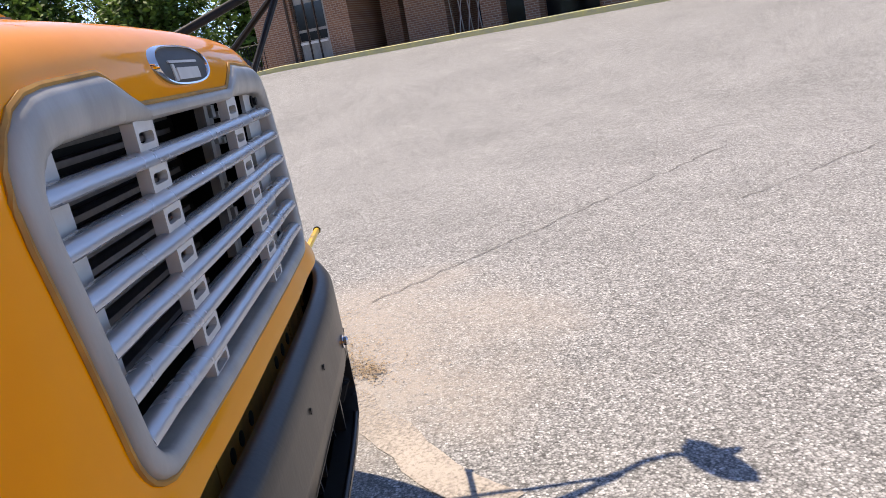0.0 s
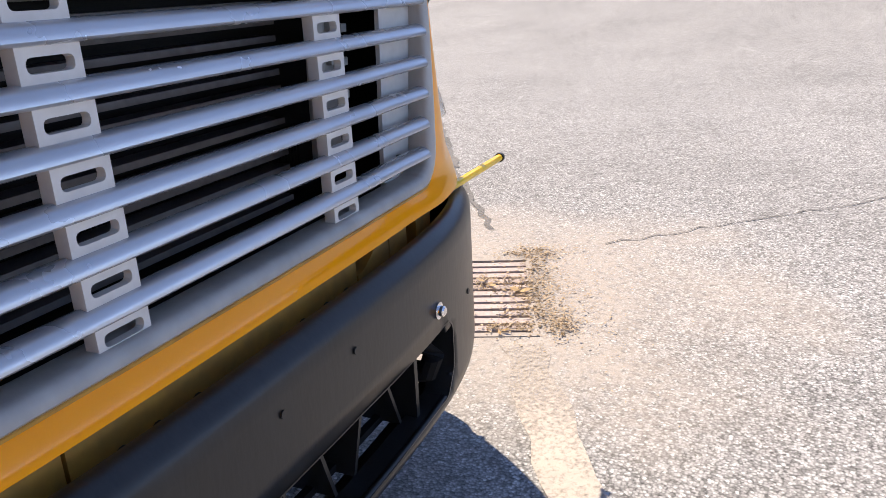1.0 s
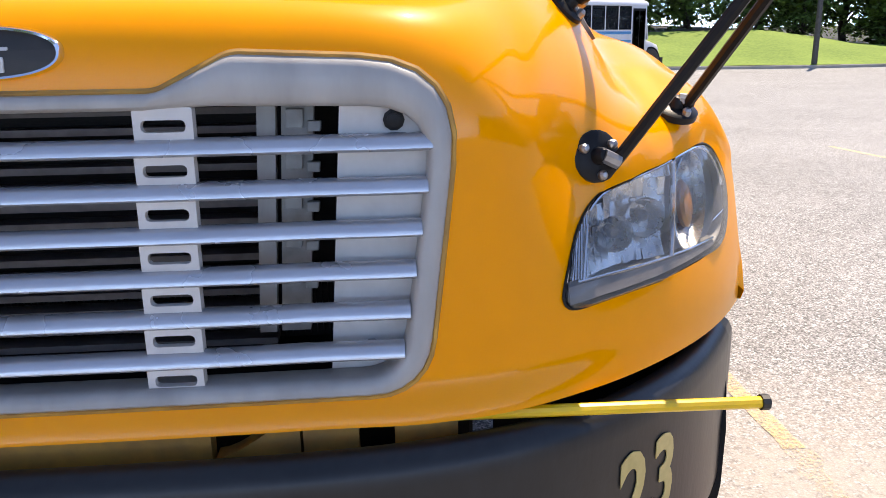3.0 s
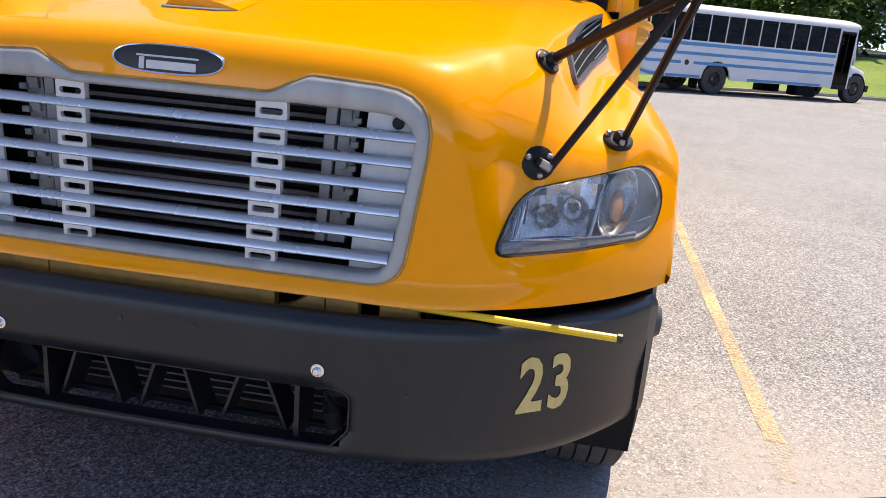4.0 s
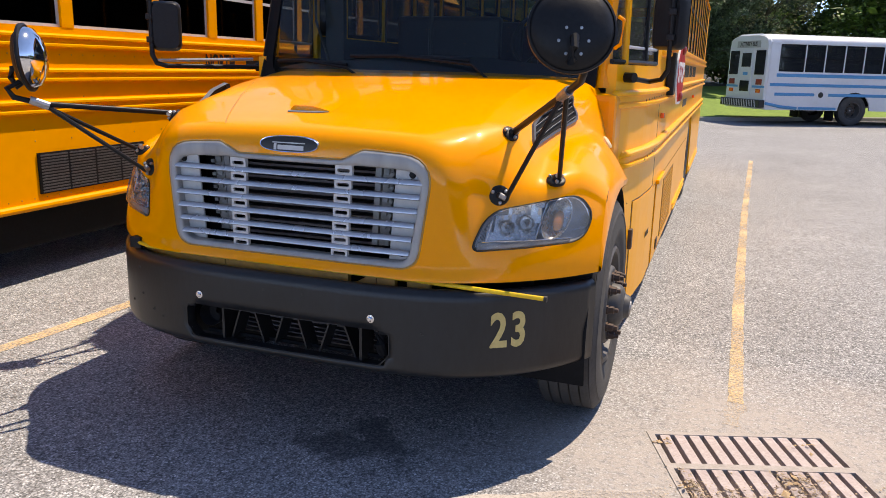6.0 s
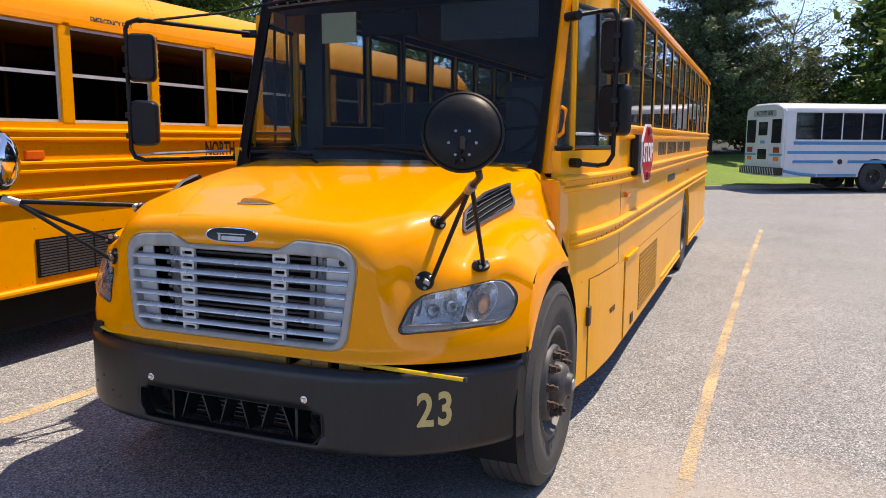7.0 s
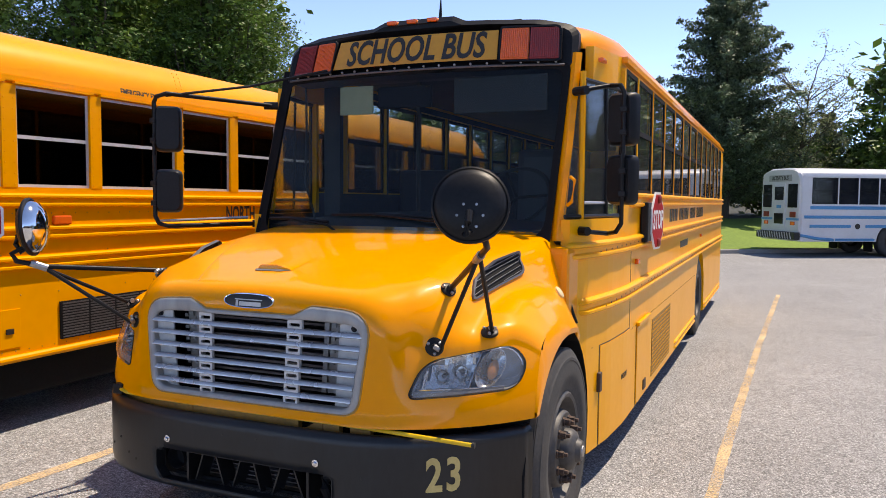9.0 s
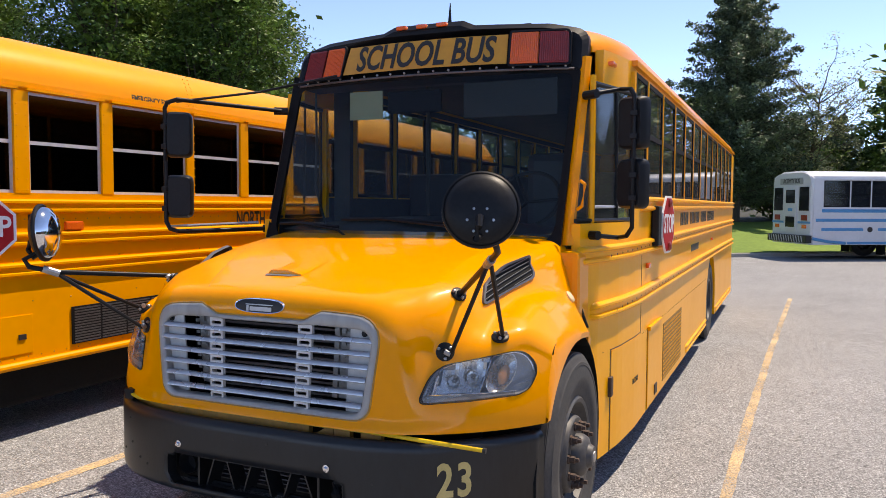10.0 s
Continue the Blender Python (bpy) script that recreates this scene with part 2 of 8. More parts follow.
def ground_material(name, base, light, dirt_on):
    """Worn asphalt: aggregate, patches and pale washed sand round the drain."""
    m = bpy.data.materials.new(name)
    m.use_nodes = True
    n, l = m.node_tree.nodes, m.node_tree.links
    p = n["Principled BSDF"]
    tc = n.new("ShaderNodeTexCoord")

    def tex(kind, scale, detail=4.0):
        t = n.new("ShaderNodeTex" + kind)
        t.inputs["Scale"].default_value = scale
        if kind == "Noise":
            t.inputs["Detail"].default_value = detail
        l.new(tc.outputs["Object"], t.inputs["Vector"])
        return t

    def ramp(src, stops):
        r = n.new("ShaderNodeValToRGB")
        r.color_ramp.elements[0].position, r.color_ramp.elements[0].color = stops[0][0], (*stops[0][1], 1)
        r.color_ramp.elements[1].position, r.color_ramp.elements[1].color = stops[-1][0], (*stops[-1][1], 1)
        for pos, c in stops[1:-1]:
            r.color_ramp.elements.new(pos).color = (*c, 1)
        l.new(src, r.inputs[0])
        return r.outputs[0]

    def mixed(fac, a, b, kind="MIX"):
        x = n.new("ShaderNodeMix")
        x.data_type, x.blend_type = "RGBA", kind
        if isinstance(fac, float):
            x.inputs[0].default_value = fac
        else:
            l.new(fac, x.inputs[0])
        l.new(a, x.inputs[6]), l.new(b, x.inputs[7])
        return x.outputs[2]

    stones = tex("Voronoi", 120.0)
    small = tex("Voronoi", 62.0)
    grain = tex("Noise", 210.0, 2.0)
    broad = tex("Noise", 0.55, 6.0)
    mid = tex("Noise", 5.0, 5.0)
    g = [tuple(v * k for v in base) for k in (0.38, 0.86, 1.05, 1.80)]
    chips = ramp(stones.outputs["Color"], [(0.1, g[0]), (0.45, g[1]), (0.7, g[2]), (0.95, g[3])])
    tone = ramp(broad.outputs["Fac"], [(0.32, (0.90,) * 3), (0.66, (1.08,) * 3)])
    chips = mixed(1.0, chips, ramp(small.outputs["Color"], [(0.15, (0.80,) * 3), (0.85, (1.20,) * 3)]), "MULTIPLY")
    col = mixed(1.0, chips, tone, "MULTIPLY")
    tone2 = ramp(mid.outputs["Fac"], [(0.35, (0.94,) * 3), (0.65, (1.06,) * 3)])
    pits = ramp(stones.outputs["Distance"], [(0.42, (1.04,) * 3), (0.72, (0.55,) * 3)])
    col = mixed(1.0, col, pits, "MULTIPLY")
    col = mixed(1.0, col, tone2, "MULTIPLY")
    if dirt_on:
        # sand washed towards the drain
        grad = n.new("ShaderNodeVectorMath")
        grad.operation = "DISTANCE"
        grad.inputs[1].default_value = (1.95, 0.50, 0)
        l.new(tc.outputs["Object"], grad.inputs[0])
        warp = n.new("ShaderNodeMath")
        warp.operation = "MULTIPLY_ADD"
        warp.inputs[1].default_value, warp.inputs[2].default_value = 1.5, -0.75
        l.new(tex("Noise", 1.6, 6.0).outputs["Fac"], warp.inputs[0])
        add = n.new("ShaderNodeMath")
        l.new(grad.outputs["Value"], add.inputs[0]), l.new(warp.outputs[0], add.inputs[1])
        amount = n.new("ShaderNodeMapRange")
        amount.inputs["From Min"].default_value, amount.inputs["From Max"].default_value = 1.45, 0.55
        amount.inputs["To Min"].default_value, amount.inputs["To Max"].default_value = 0.0, 0.85
        l.new(add.outputs[0], amount.inputs["Value"])
        sand = ramp(grain.outputs["Fac"], [(0.3, (0.305, 0.272, 0.244)), (0.7, (0.40, 0.358, 0.32))])
        speck = n.new("ShaderNodeMath")
        speck.operation = "MULTIPLY"
        l.new(amount.outputs[0], speck.inputs[0])
        l.new(ramp(tex("Noise", 26.0, 4.0).outputs["Fac"], [(0.36, (0.5,) * 3), (0.54, (1.0,) * 3)]), speck.inputs[1])
        col = mixed(speck.outputs[0], col, sand)
        # oil drips in the bay
        oil = n.new("ShaderNodeVectorMath")
        oil.operation = "DISTANCE"
        oil.inputs[1].default_value = (0.25, 0.08, 0)
        l.new(tc.outputs["Object"], oil.inputs[0])
        oadd = n.new("ShaderNodeMath")
        l.new(oil.outputs["Value"], oadd.inputs[0])
        wob = n.new("ShaderNodeMath")
        wob.operation = "MULTIPLY_ADD"
        wob.inputs[1].default_value, wob.inputs[2].default_value = 0.9, -0.45
        l.new(tex("Noise", 4.5, 4.0).outputs["Fac"], wob.inputs[0])
        l.new(wob.outputs[0], oadd.inputs[1])
        om = n.new("ShaderNodeMapRange")
        om.inputs["From Min"].default_value, om.inputs["From Max"].default_value = 0.22, 0.14
        om.inputs["To Min"].default_value, om.inputs["To Max"].default_value = 0.0, 0.58
        l.new(oadd.outputs[0], om.inputs["Value"])
        dark = n.new("ShaderNodeRGB")
        dark.outputs[0].default_value = (0.03, 0.03, 0.032, 1)
        col = mixed(om.outputs[0], col, dark.outputs[0])
    l.new(col, p.inputs["Base Color"])
    p.inputs["Roughness"].default_value = 0.85
    p.inputs["Specular IOR Level"].default_value = 0.3
    bp = n.new("ShaderNodeBump")
    bp.inputs["Strength"].default_value, bp.inputs["Distance"].default_value = 0.35, 0.006
    l.new(stones.outputs["Distance"], bp.inputs["Height"]), l.new(bp.outputs[0], p.inputs["Normal"])
    return m


ASPHALT = ground_material("worn_asphalt", (0.312, 0.314, 0.318), 1.0, True)
CONCRETE = material("worn_concrete", (0.42, 0.39, 0.35), (0.30, 0.28, 0.25), 0.85, fine=70, broad=4, bump=0.2, bump_scale=120)
KERB = material("kerb_concrete", (0.40, 0.38, 0.34), (0.27, 0.26, 0.24), 0.85, fine=40, broad=2, bump=0.2)
KERB_PALE = material("pale_concrete", (0.62, 0.60, 0.57), (0.54, 0.52, 0.49), 0.85, fine=40, broad=1, bump=0.15)
KERB_Y = material("kerb_yellow_paint", (0.62, 0.55, 0.22), (0.45, 0.42, 0.28), 0.8, fine=25, broad=3, bump=0.2)
LINE_FADED = worn_paint("worn_yellow_line", (0.62, 0.46, 0.27), (0.54, 0.43, 0.31), 1.10)
LINE_THIN = worn_paint("thin_yellow_line", (0.66, 0.50, 0.27), (0.56, 0.46, 0.32), 0.92)
LINE_Y = worn_paint("faded_yellow_line", (0.68, 0.47, 0.22), (0.56, 0.44, 0.30), 0.99)
BRICKWORK = material("red_brickwork", (0.30, 0.145, 0.085), (0.22, 0.10, 0.06), 0.85, fine=20, broad=2)
DARK_GLASS = material("dark_window_glass", (0.015, 0.017, 0.02), (0.022, 0.024, 0.028), 0.12)
ROOF_GREEN = material("green_metal_roof", (0.05, 0.13, 0.10), (0.04, 0.10, 0.08), 0.45, fine=10, broad=1)
TAN = material("beige_cladding", (0.55, 0.46, 0.28), (0.48, 0.40, 0.25), 0.7, fine=8, broad=1)
CAR_DARK = material("dark_car_paint", (0.02, 0.021, 0.024), (0.028, 0.029, 0.032), 0.25, fine=30, broad=2, coat=0.8)
TAR = worn_paint("tar_joint", (0.115, 0.112, 0.108), (0.165, 0.16, 0.155), 0.80)
SANDY = worn_paint("pale_sand", (0.45, 0.40, 0.355), (0.39, 0.35, 0.31), 0.95)
CRACK = material("crack_fill", (0.09, 0.086, 0.082), (0.15, 0.145, 0.14), 0.95, fine=60, broad=8)
SAND_CRUST = material("sand_crust", (0.37, 0.33, 0.30), (0.29, 0.26, 0.235), 0.9, fine=90, broad=14, bump=0.3, bump_scale=120)
IRON = material("cast_iron", (0.44, 0.375, 0.355), (0.32, 0.262, 0.248), 0.8, metal=0.0, fine=60, broad=9, bump=0.3, bump_scale=90)
PIT = material("drain_pit", (0.012, 0.011, 0.010), (0.02, 0.018, 0.016), 0.95)
DEBRIS = material("dry_leaf_litter", (0.24, 0.165, 0.095), (0.085, 0.058, 0.034), 0.9, fine=60, broad=14)
CHAFF = material("dry_chaff", (0.50, 0.385, 0.265), (0.33, 0.245, 0.16), 0.9, fine=60, broad=14)
LEAF_TAN = material("yellowed_leaf", (0.48, 0.34, 0.18), (0.36, 0.24, 0.13), 0.8, fine=40, broad=9)
GRASS = material("lawn_grass", (0.16, 0.25, 0.03), (0.095, 0.165, 0.02), 0.9, fine=6, broad=0.35, bump=0.5, bump_scale=30)
# near-black soil: the shade under the trees is put into this colour
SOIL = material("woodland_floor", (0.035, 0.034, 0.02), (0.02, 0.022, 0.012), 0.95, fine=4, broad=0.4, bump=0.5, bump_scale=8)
BARK = material("bark", (0.09, 0.07, 0.055), (0.05, 0.04, 0.03), 0.95, fine=20, broad=3, bump=0.6, stretch=(1, 1, 0.2))


def leaf_material(name, c1, c2):
    m = material(name, c1, c2, 0.6, fine=3.0, broad=0.5, mix=0.4)
    n, l = m.node_tree.nodes, m.node_tree.links
    p = n["Principled BSDF"]
    geo, hsv, rng = n.new("ShaderNodeNewGeometry"), n.new("ShaderNodeHueSaturation"), n.new("ShaderNodeMapRange")
    rng.inputs["To Min"].default_value, rng.inputs["To Max"].default_value = 0.42, 1.8
    src = p.inputs["Base Color"].links[0].from_socket
    l.new(geo.outputs["Random Per Island"], rng.inputs["Value"])
    l.new(rng.outputs[0], hsv.inputs["Value"]), l.new(src, hsv.inputs["Color"]), l.new(hsv.outputs[0], p.inputs["Base Color"])
    tl, mx = n.new("ShaderNodeBsdfTranslucent"), n.new("ShaderNodeMixShader")
    mx.inputs[0].default_value = 0.25
    l.new(hsv.outputs[0], tl.inputs[0]), l.new(p.outputs[0], mx.inputs[1]), l.new(tl.outputs[0], mx.inputs[2])
    l.new(mx.outputs[0], n["Material Output"].inputs["Surface"])
    return m


LEAF = leaf_material("broad_leaves", (0.098, 0.165, 0.030), (0.060, 0.115, 0.022))
LEAF2 = leaf_material("pale_leaves", (0.24, 0.26, 0.12), (0.17, 0.19, 0.085))
NEEDLE = leaf_material("cedar_needles", (0.105, 0.15, 0.088), (0.072, 0.108, 0.062))


# ---------------------------------------------------------------- mesh helpers
def part(name, bm, mat, parent=None, label="", smooth=False, kind=""):
    me = bpy.data.meshes.new(name)
    if isinstance(bm, bpy.types.Mesh):
        me = bm
    else:
        bmesh.ops.recalc_face_normals(bm, faces=bm.faces)
        if smooth:
            for f in bm.faces:
                f.smooth = True
            for e in bm.edges:
                if len(e.link_faces) == 2 and e.calc_face_angle(0) > 0.7:
                    e.smooth = False
        bm.to_mesh(me)
        bm.free()
    if mat and not me.materials:
        me.materials.append(mat)
    ob = new(name, me)
    if parent is not None:
        ob.parent = parent
    return tagged(ob, label=label, kind=kind)


def thing(name, label, category, group="", m=None):
    ob = new(name)
    if m is not None:
        ob.matrix_basis = m
    return tagged(ob, label=label, category=category, group=group)


def box(bm, x0, x1, y0, y1, z0, z1, bevel=0.0):
    vs = [bm.verts.new(p) for p in ((x0, y0, z0), (x1, y0, z0), (x1, y1, z0), (x0, y1, z0), (x0, y0, z1), (x1, y0, z1), (x1, y1, z1), (x0, y1, z1))]
    fs = [bm.faces.new([vs[i] for i in q]) for q in ((0, 3, 2, 1), (4, 5, 6, 7), (0, 1, 5, 4), (1, 2, 6, 5), (2, 3, 7, 6), (3, 0, 4, 7))]
    if bevel:
        bmesh.ops.bevel(bm, geom=list({e for f in fs for e in f.edges}), offset=bevel, segments=2, profile=0.6, affect="EDGES")
    return vs


def boxed(*a, bevel=0.0):
    bm = bmesh.new()
    box(bm, *a, bevel=bevel)
    return bm


def tube(bm, pts, r, seg=10, cap=True, r2=None):
    """A round bar through pts; r2: the radius at the far end."""
    pts = [Vector(p) for p in pts]
    rings, up = [], Vector((0.13, 0.21, 0.97))
    for i, p in enumerate(pts):
        d = ((pts[min(i + 1, len(pts) - 1)] - p).normalized() + (p - pts[max(i - 1, 0)]).normalized()).normalized()
        a = d.cross(up)
        a = a.normalized() if a.length > 0.05 else d.orthogonal().normalized()
        b = d.cross(a)
        rad = r if r2 is None else r + (r2 - r) * i / (len(pts) - 1)
        rings.append([bm.verts.new(p + rad * (math.cos(2 * math.pi * k / seg) * a + math.sin(2 * math.pi * k / seg) * b)) for k in range(seg)])
    for s, t in zip(rings, rings[1:]):
        for k in range(seg):
            bm.faces.new((s[k], s[(k + 1) % seg], t[(k + 1) % seg], t[k]))
    if cap:
        bm.faces.new(rings[0][::-1]), bm.faces.new(rings[-1])


def tubed(pts, r, seg=10, r2=None):
    bm = bmesh.new()
    tube(bm, pts, r, seg, True, r2)
    return bm


def lathe(bm, profile, m, seg=32, closed=False):
    """Turn (radius, height) points round the local z axis of m."""
    rings = []
    for r, h in profile:
        if r < 1e-6:
            rings.append([bm.verts.new(m @ Vector((0, 0, h)))] * seg)
        else:
            rings.append([bm.verts.new(m @ Vector((r * math.cos(2 * math.pi * k / seg), r * math.sin(2 * math.pi * k / seg), h))) for k in range(seg)])
    for s, t in zip(rings, rings[1:] + ([rings[0]] if closed else [])):
        for k in range(seg):
            q = []
            for v in (s[k], s[(k + 1) % seg], t[(k + 1) % seg], t[k]):
                if v not in q:
                    q.append(v)
            if len(q) > 2:
                bm.faces.new(q)


def lathed(profile, m, seg=32, closed=False):
    bm = bmesh.new()
    lathe(bm, profile, m, seg, closed)
    return bm


def rounded(corners, n=6):
    """Outline of a polygon with its corners (x, z, radius) rounded, n points a corner."""
    out, k = [], len(corners)
    for i, (x, z, r) in enumerate(corners):
        p = Vector((x, z))
        a, b = Vector(corners[i - 1][:2]) - p, Vector(corners[(i + 1) % k][:2]) - p
        half = a.angle(b) / 2
        cut = min(r / math.tan(half), 0.48 * a.length, 0.48 * b.length)
        p0, p2 = p + a.normalized() * cut, p + b.normalized() * cut
        for j in range(n):
            t = j / (n - 1)
            out.append((1 - t) ** 2 * p0 + 2 * t * (1 - t) * p + t * t * p2)
    return out


def loops(bm, rings, close_first=False, close_last=False):
    """Bridge equal-length closed rings of 3D points."""
    vs = [[bm.verts.new(p) for p in ring] for ring in rings]
    k = len(vs[0])
    for s, t in zip(vs, vs[1:]):
        for i in range(k):
            bm.faces.new((s[i], s[(i + 1) % k], t[(i + 1) % k], t[i]))
    if close_first:
        bm.faces.new(vs[0][::-1])
    if close_last:
        bm.faces.new(vs[-1])
    return vs


def interp(table, x):
    return float(np.interp(x, [a for a, _ in table], [b for _, b in table]))


def letters(text, size, fn, depth=0.003, squeeze=1.0, shear=0.0, bold=0.018):
    """Text as a mesh; fn maps (across, up, out) from its middle to a place."""
    cu = bpy.data.curves.new("letters", "FONT")
    cu.body, cu.size, cu.extrude, cu.align_x, cu.align_y, cu.shear = text, size, depth, "CENTER", "CENTER", shear
    cu.resolution_u = 3
    cu.offset = size * bold
    ob = bpy.data.objects.new("letters", cu)
    scene.collection.objects.link(ob)
    bpy.context.view_layer.update()
    me = bpy.data.meshes.new_from_object(ob.evaluated_get(bpy.context.evaluated_depsgraph_get()))
    bpy.data.objects.remove(ob)
    bm = bmesh.new()
    bm.from_mesh(me)
    for v in bm.verts:
        v.co = fn(v.co.x * squeeze, v.co.y, v.co.z)
    bpy.data.meshes.remove(me)
    return bm


def strip(bm, ys, xf, zlo, zhi, th, side):
    """Standing sheet along y on one side of a bus, th thick, between two heights."""
    rows = []
    for y in ys:
        x, a, b = xf(y), zlo(y), zhi(y)
        rows.append([bm.verts.new(p) for p in ((side * x, y, a), (side * x, y, b), (side * (x - th), y, b), (side * (x - th), y, a))])
    for s, t in zip(rows, rows[1:]):
        for i in range(4):
            bm.faces.new((s[i], s[(i + 1) % 4], t[(i + 1) % 4], t[i]))
    bm.faces.new(rows[0]), bm.faces.new(rows[-1][::-1])


def arch_low(arches, z_skirt):
    def f(y):
        z = z_skirt
        for yc, zc, r in arches:
            if abs(y - yc) < r:
                z = max(z, zc + math.sqrt(r * r - (y - yc) ** 2))
        return z
    return f


def steps(a, b, d, extra=()):
    n = max(1, round(abs(b - a) / d))
    s = {round(a + (b - a) * i / n, 4) for i in range(n + 1)} | {round(e, 4) for e in extra if min(a, b) <= e <= max(a, b)}
    return sorted(s)


# ---------------------------------------------------------------- ground
def smooth(a, b, v):
    t = min(1.0, max(0.0, (v - a) / (b - a)))
    return t * t * (3 - 2 * t)


def rise(x, y):
    """Height of the lot, which climbs towards the school and the far parking bays."""
    away = (x - 25.8) * -0.898 + (y - 5.5) * 0.440
    side = (x - 25.8) * -0.440 + (y - 5.5) * -0.898
    return max(1.35 * smooth(14, 0, away) * smooth(-5, 0, side), 0.68 * smooth(28, 40, x) * smooth(37, 12, y))


GRATE = (1.30, 2.60, -0.05, 1.25)         # the concrete collar round the drain, in plan
DRAIN = Matrix.Translation((1.912, 0.563, 0)) @ Matrix.Rotation(radians(19.5), 4, "Z")


def sheet(name, xs, ys, height, mat, hole=None, label=""):
    vs = [(x, y, height(x, y)) for y in ys for x in xs]
    fs, n = [], len(xs)
    for j in range(len(ys) - 1):
        for i in range(n - 1):
            cx, cy = (xs[i] + xs[i + 1]) / 2, (ys[j] + ys[j + 1]) / 2
            if hole and hole(cx, cy):
                continue
            fs.append((j * n + i, j * n + i + 1, (j + 1) * n + i + 1, (j + 1) * n + i))
    me = bpy.data.meshes.new(name)
    me.from_pydata(vs, [], fs)
    for p in me.polygons:
        p.use_smooth = True
    me.materials.append(mat)
    return tagged(new(name, me), label=label, kind="structure")


far = [-900, -400, -200, -120, -80, -60]
gx = sorted(set(far + [-40, -30, -20, -12, -8, -4, 0, GRATE[0], GRATE[1], 4, 6] + list(range(8, 44, 2)) + [ 50, 60, 80, 120, 200, 400, 900]))
gy = sorted(set(far + [-40, -30, -20, -12, -8, -4, -2, GRATE[2], GRATE[3]] + list(range(4, 44, 2)) + [50, 60, 80, 120, 200, 400, 900]))
sheet("ground", gx, gy, rise, ASPHALT, lambda x, y: GRATE[0] < x < GRATE[1] and GRATE[2] < y < GRATE[3], "worn pale grey asphalt parking lot with sandy patches")

# far kerb, with the lawn and the wood behind it
KERB_LINE = [(-46, -11.7), (0.6, 25.4), (10.8, 33.5), (13.6, 34.2), (20, 33.0), (28, 33.5), (37, 34.6), (43, 33), (45, 27), (43.2, 21), (41.8, 17.6)]


def kerb_side(line, off):
    """The line moved off metres to its left."""
    out = []
    for i, p in enumerate(line):
        p = Vector(p)
        d = ((Vector(line[min(i + 1, len(line) - 1)]) - p).normalized() + (p - Vector(line[max(i - 1, 0)])).normalized()).normalized()
        out.append(p + off * Vector((-d.y, d.x)))
    return out


def dense(line, d=2.0):
    out = []
    for a, b in zip(line, line[1:]):
        n = max(1, round((Vector(b) - Vector(a)).length / d))
        out += [tuple(Vector(a).lerp(Vector(b), i / n)) for i in range(n)]
    return out + [line[-1]]


def kerb(name, line, mat, height=0.14, width=0.16, label=""):
    line = dense(line)
    a, b = kerb_side(line, 0), kerb_side(line, width)
    bm = bmesh.new()
    rows = []
    for p, q in zip(a, b):
        z = rise(p.x, p.y)
        e = (q - p) * 0.12
        rows.append([bm.verts.new(v) for v in ((p.x, p.y, z - 0.1), (p.x, p.y, z + height - 0.02), (p.x + e.x, p.y + e.y, z + height), (q.x, q.y, z + height), (q.x, q.y, z - 0.1))])
    for s, t in zip(rows, rows[1:]):
        for i in range(4):
            bm.faces.new((s[i], s[i + 1], t[i + 1], t[i]))
    part(name, bm, mat, label=label, kind="structure")


kerb("kerb", KERB_LINE, KERB, label="low grey concrete kerb along the lawn")


def lawn_height(d, x):
    """Height of the bank d metres behind the kerb; it is steepest behind the pole."""
    k = 0.10 + 0.09 * smooth(9, 15, x) * smooth(30, 20, x) - 0.05 * smooth(26, 36, x)
    return 0.13 + k * min(d, 9) + 0.03 * max(0, d - 9)


line = dense(KERB_LINE, 3.0)
rows_l = [(d, kerb_side(line, d)) for d in (0.14, 1.0, 3.0, 6.0, 9.0, 9.01, 16.0, 40.0, 90.0)]
for nm, lo, hi, mt, lb in (("lawn", 0, 5, GRASS, "sunlit mown green lawn behind the kerb"), ("woodland_floor", 5, 9, SOIL, "ground under the trees with its shade put into the colour")):
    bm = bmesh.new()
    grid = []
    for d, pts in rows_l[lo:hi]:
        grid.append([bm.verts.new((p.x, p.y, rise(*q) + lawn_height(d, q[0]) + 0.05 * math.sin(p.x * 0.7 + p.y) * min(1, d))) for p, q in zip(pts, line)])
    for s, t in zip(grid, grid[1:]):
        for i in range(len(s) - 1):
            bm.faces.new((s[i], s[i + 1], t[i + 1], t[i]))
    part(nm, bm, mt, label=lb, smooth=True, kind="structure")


def wobble_line(name, pts, width, mat, label, seed=1, d=0.09, ragged=0.12, z=0.004):
    """A painted line or crack lying on the ground, with ragged edges."""
    rnd = random.Random(seed)
    pts = [Vector(p) for p in dense(pts, d)]
    bm = bmesh.new()
    rows = []
    for i, p in enumerate(pts):
        t = (pts[min(i + 1, len(pts) - 1)] - pts[max(i - 1, 0)]).normalized()
        s = Vector((-t.y, t.x))
        a, b = width / 2 * (1 + ragged * rnd.uniform(-1, 1)), width / 2 * (1 + ragged * rnd.uniform(-1, 1))
        g = rise(p.x, p.y) + z
        rows.append((bm.verts.new((*(p + s * a), g)), bm.verts.new((*(p - s * b), g))))
    for s, t in zip(rows, rows[1:]):
        bm.faces.new((s[0], s[1], t[1], t[0]))
    return part(name, bm, mat, label=label, kind="structure")


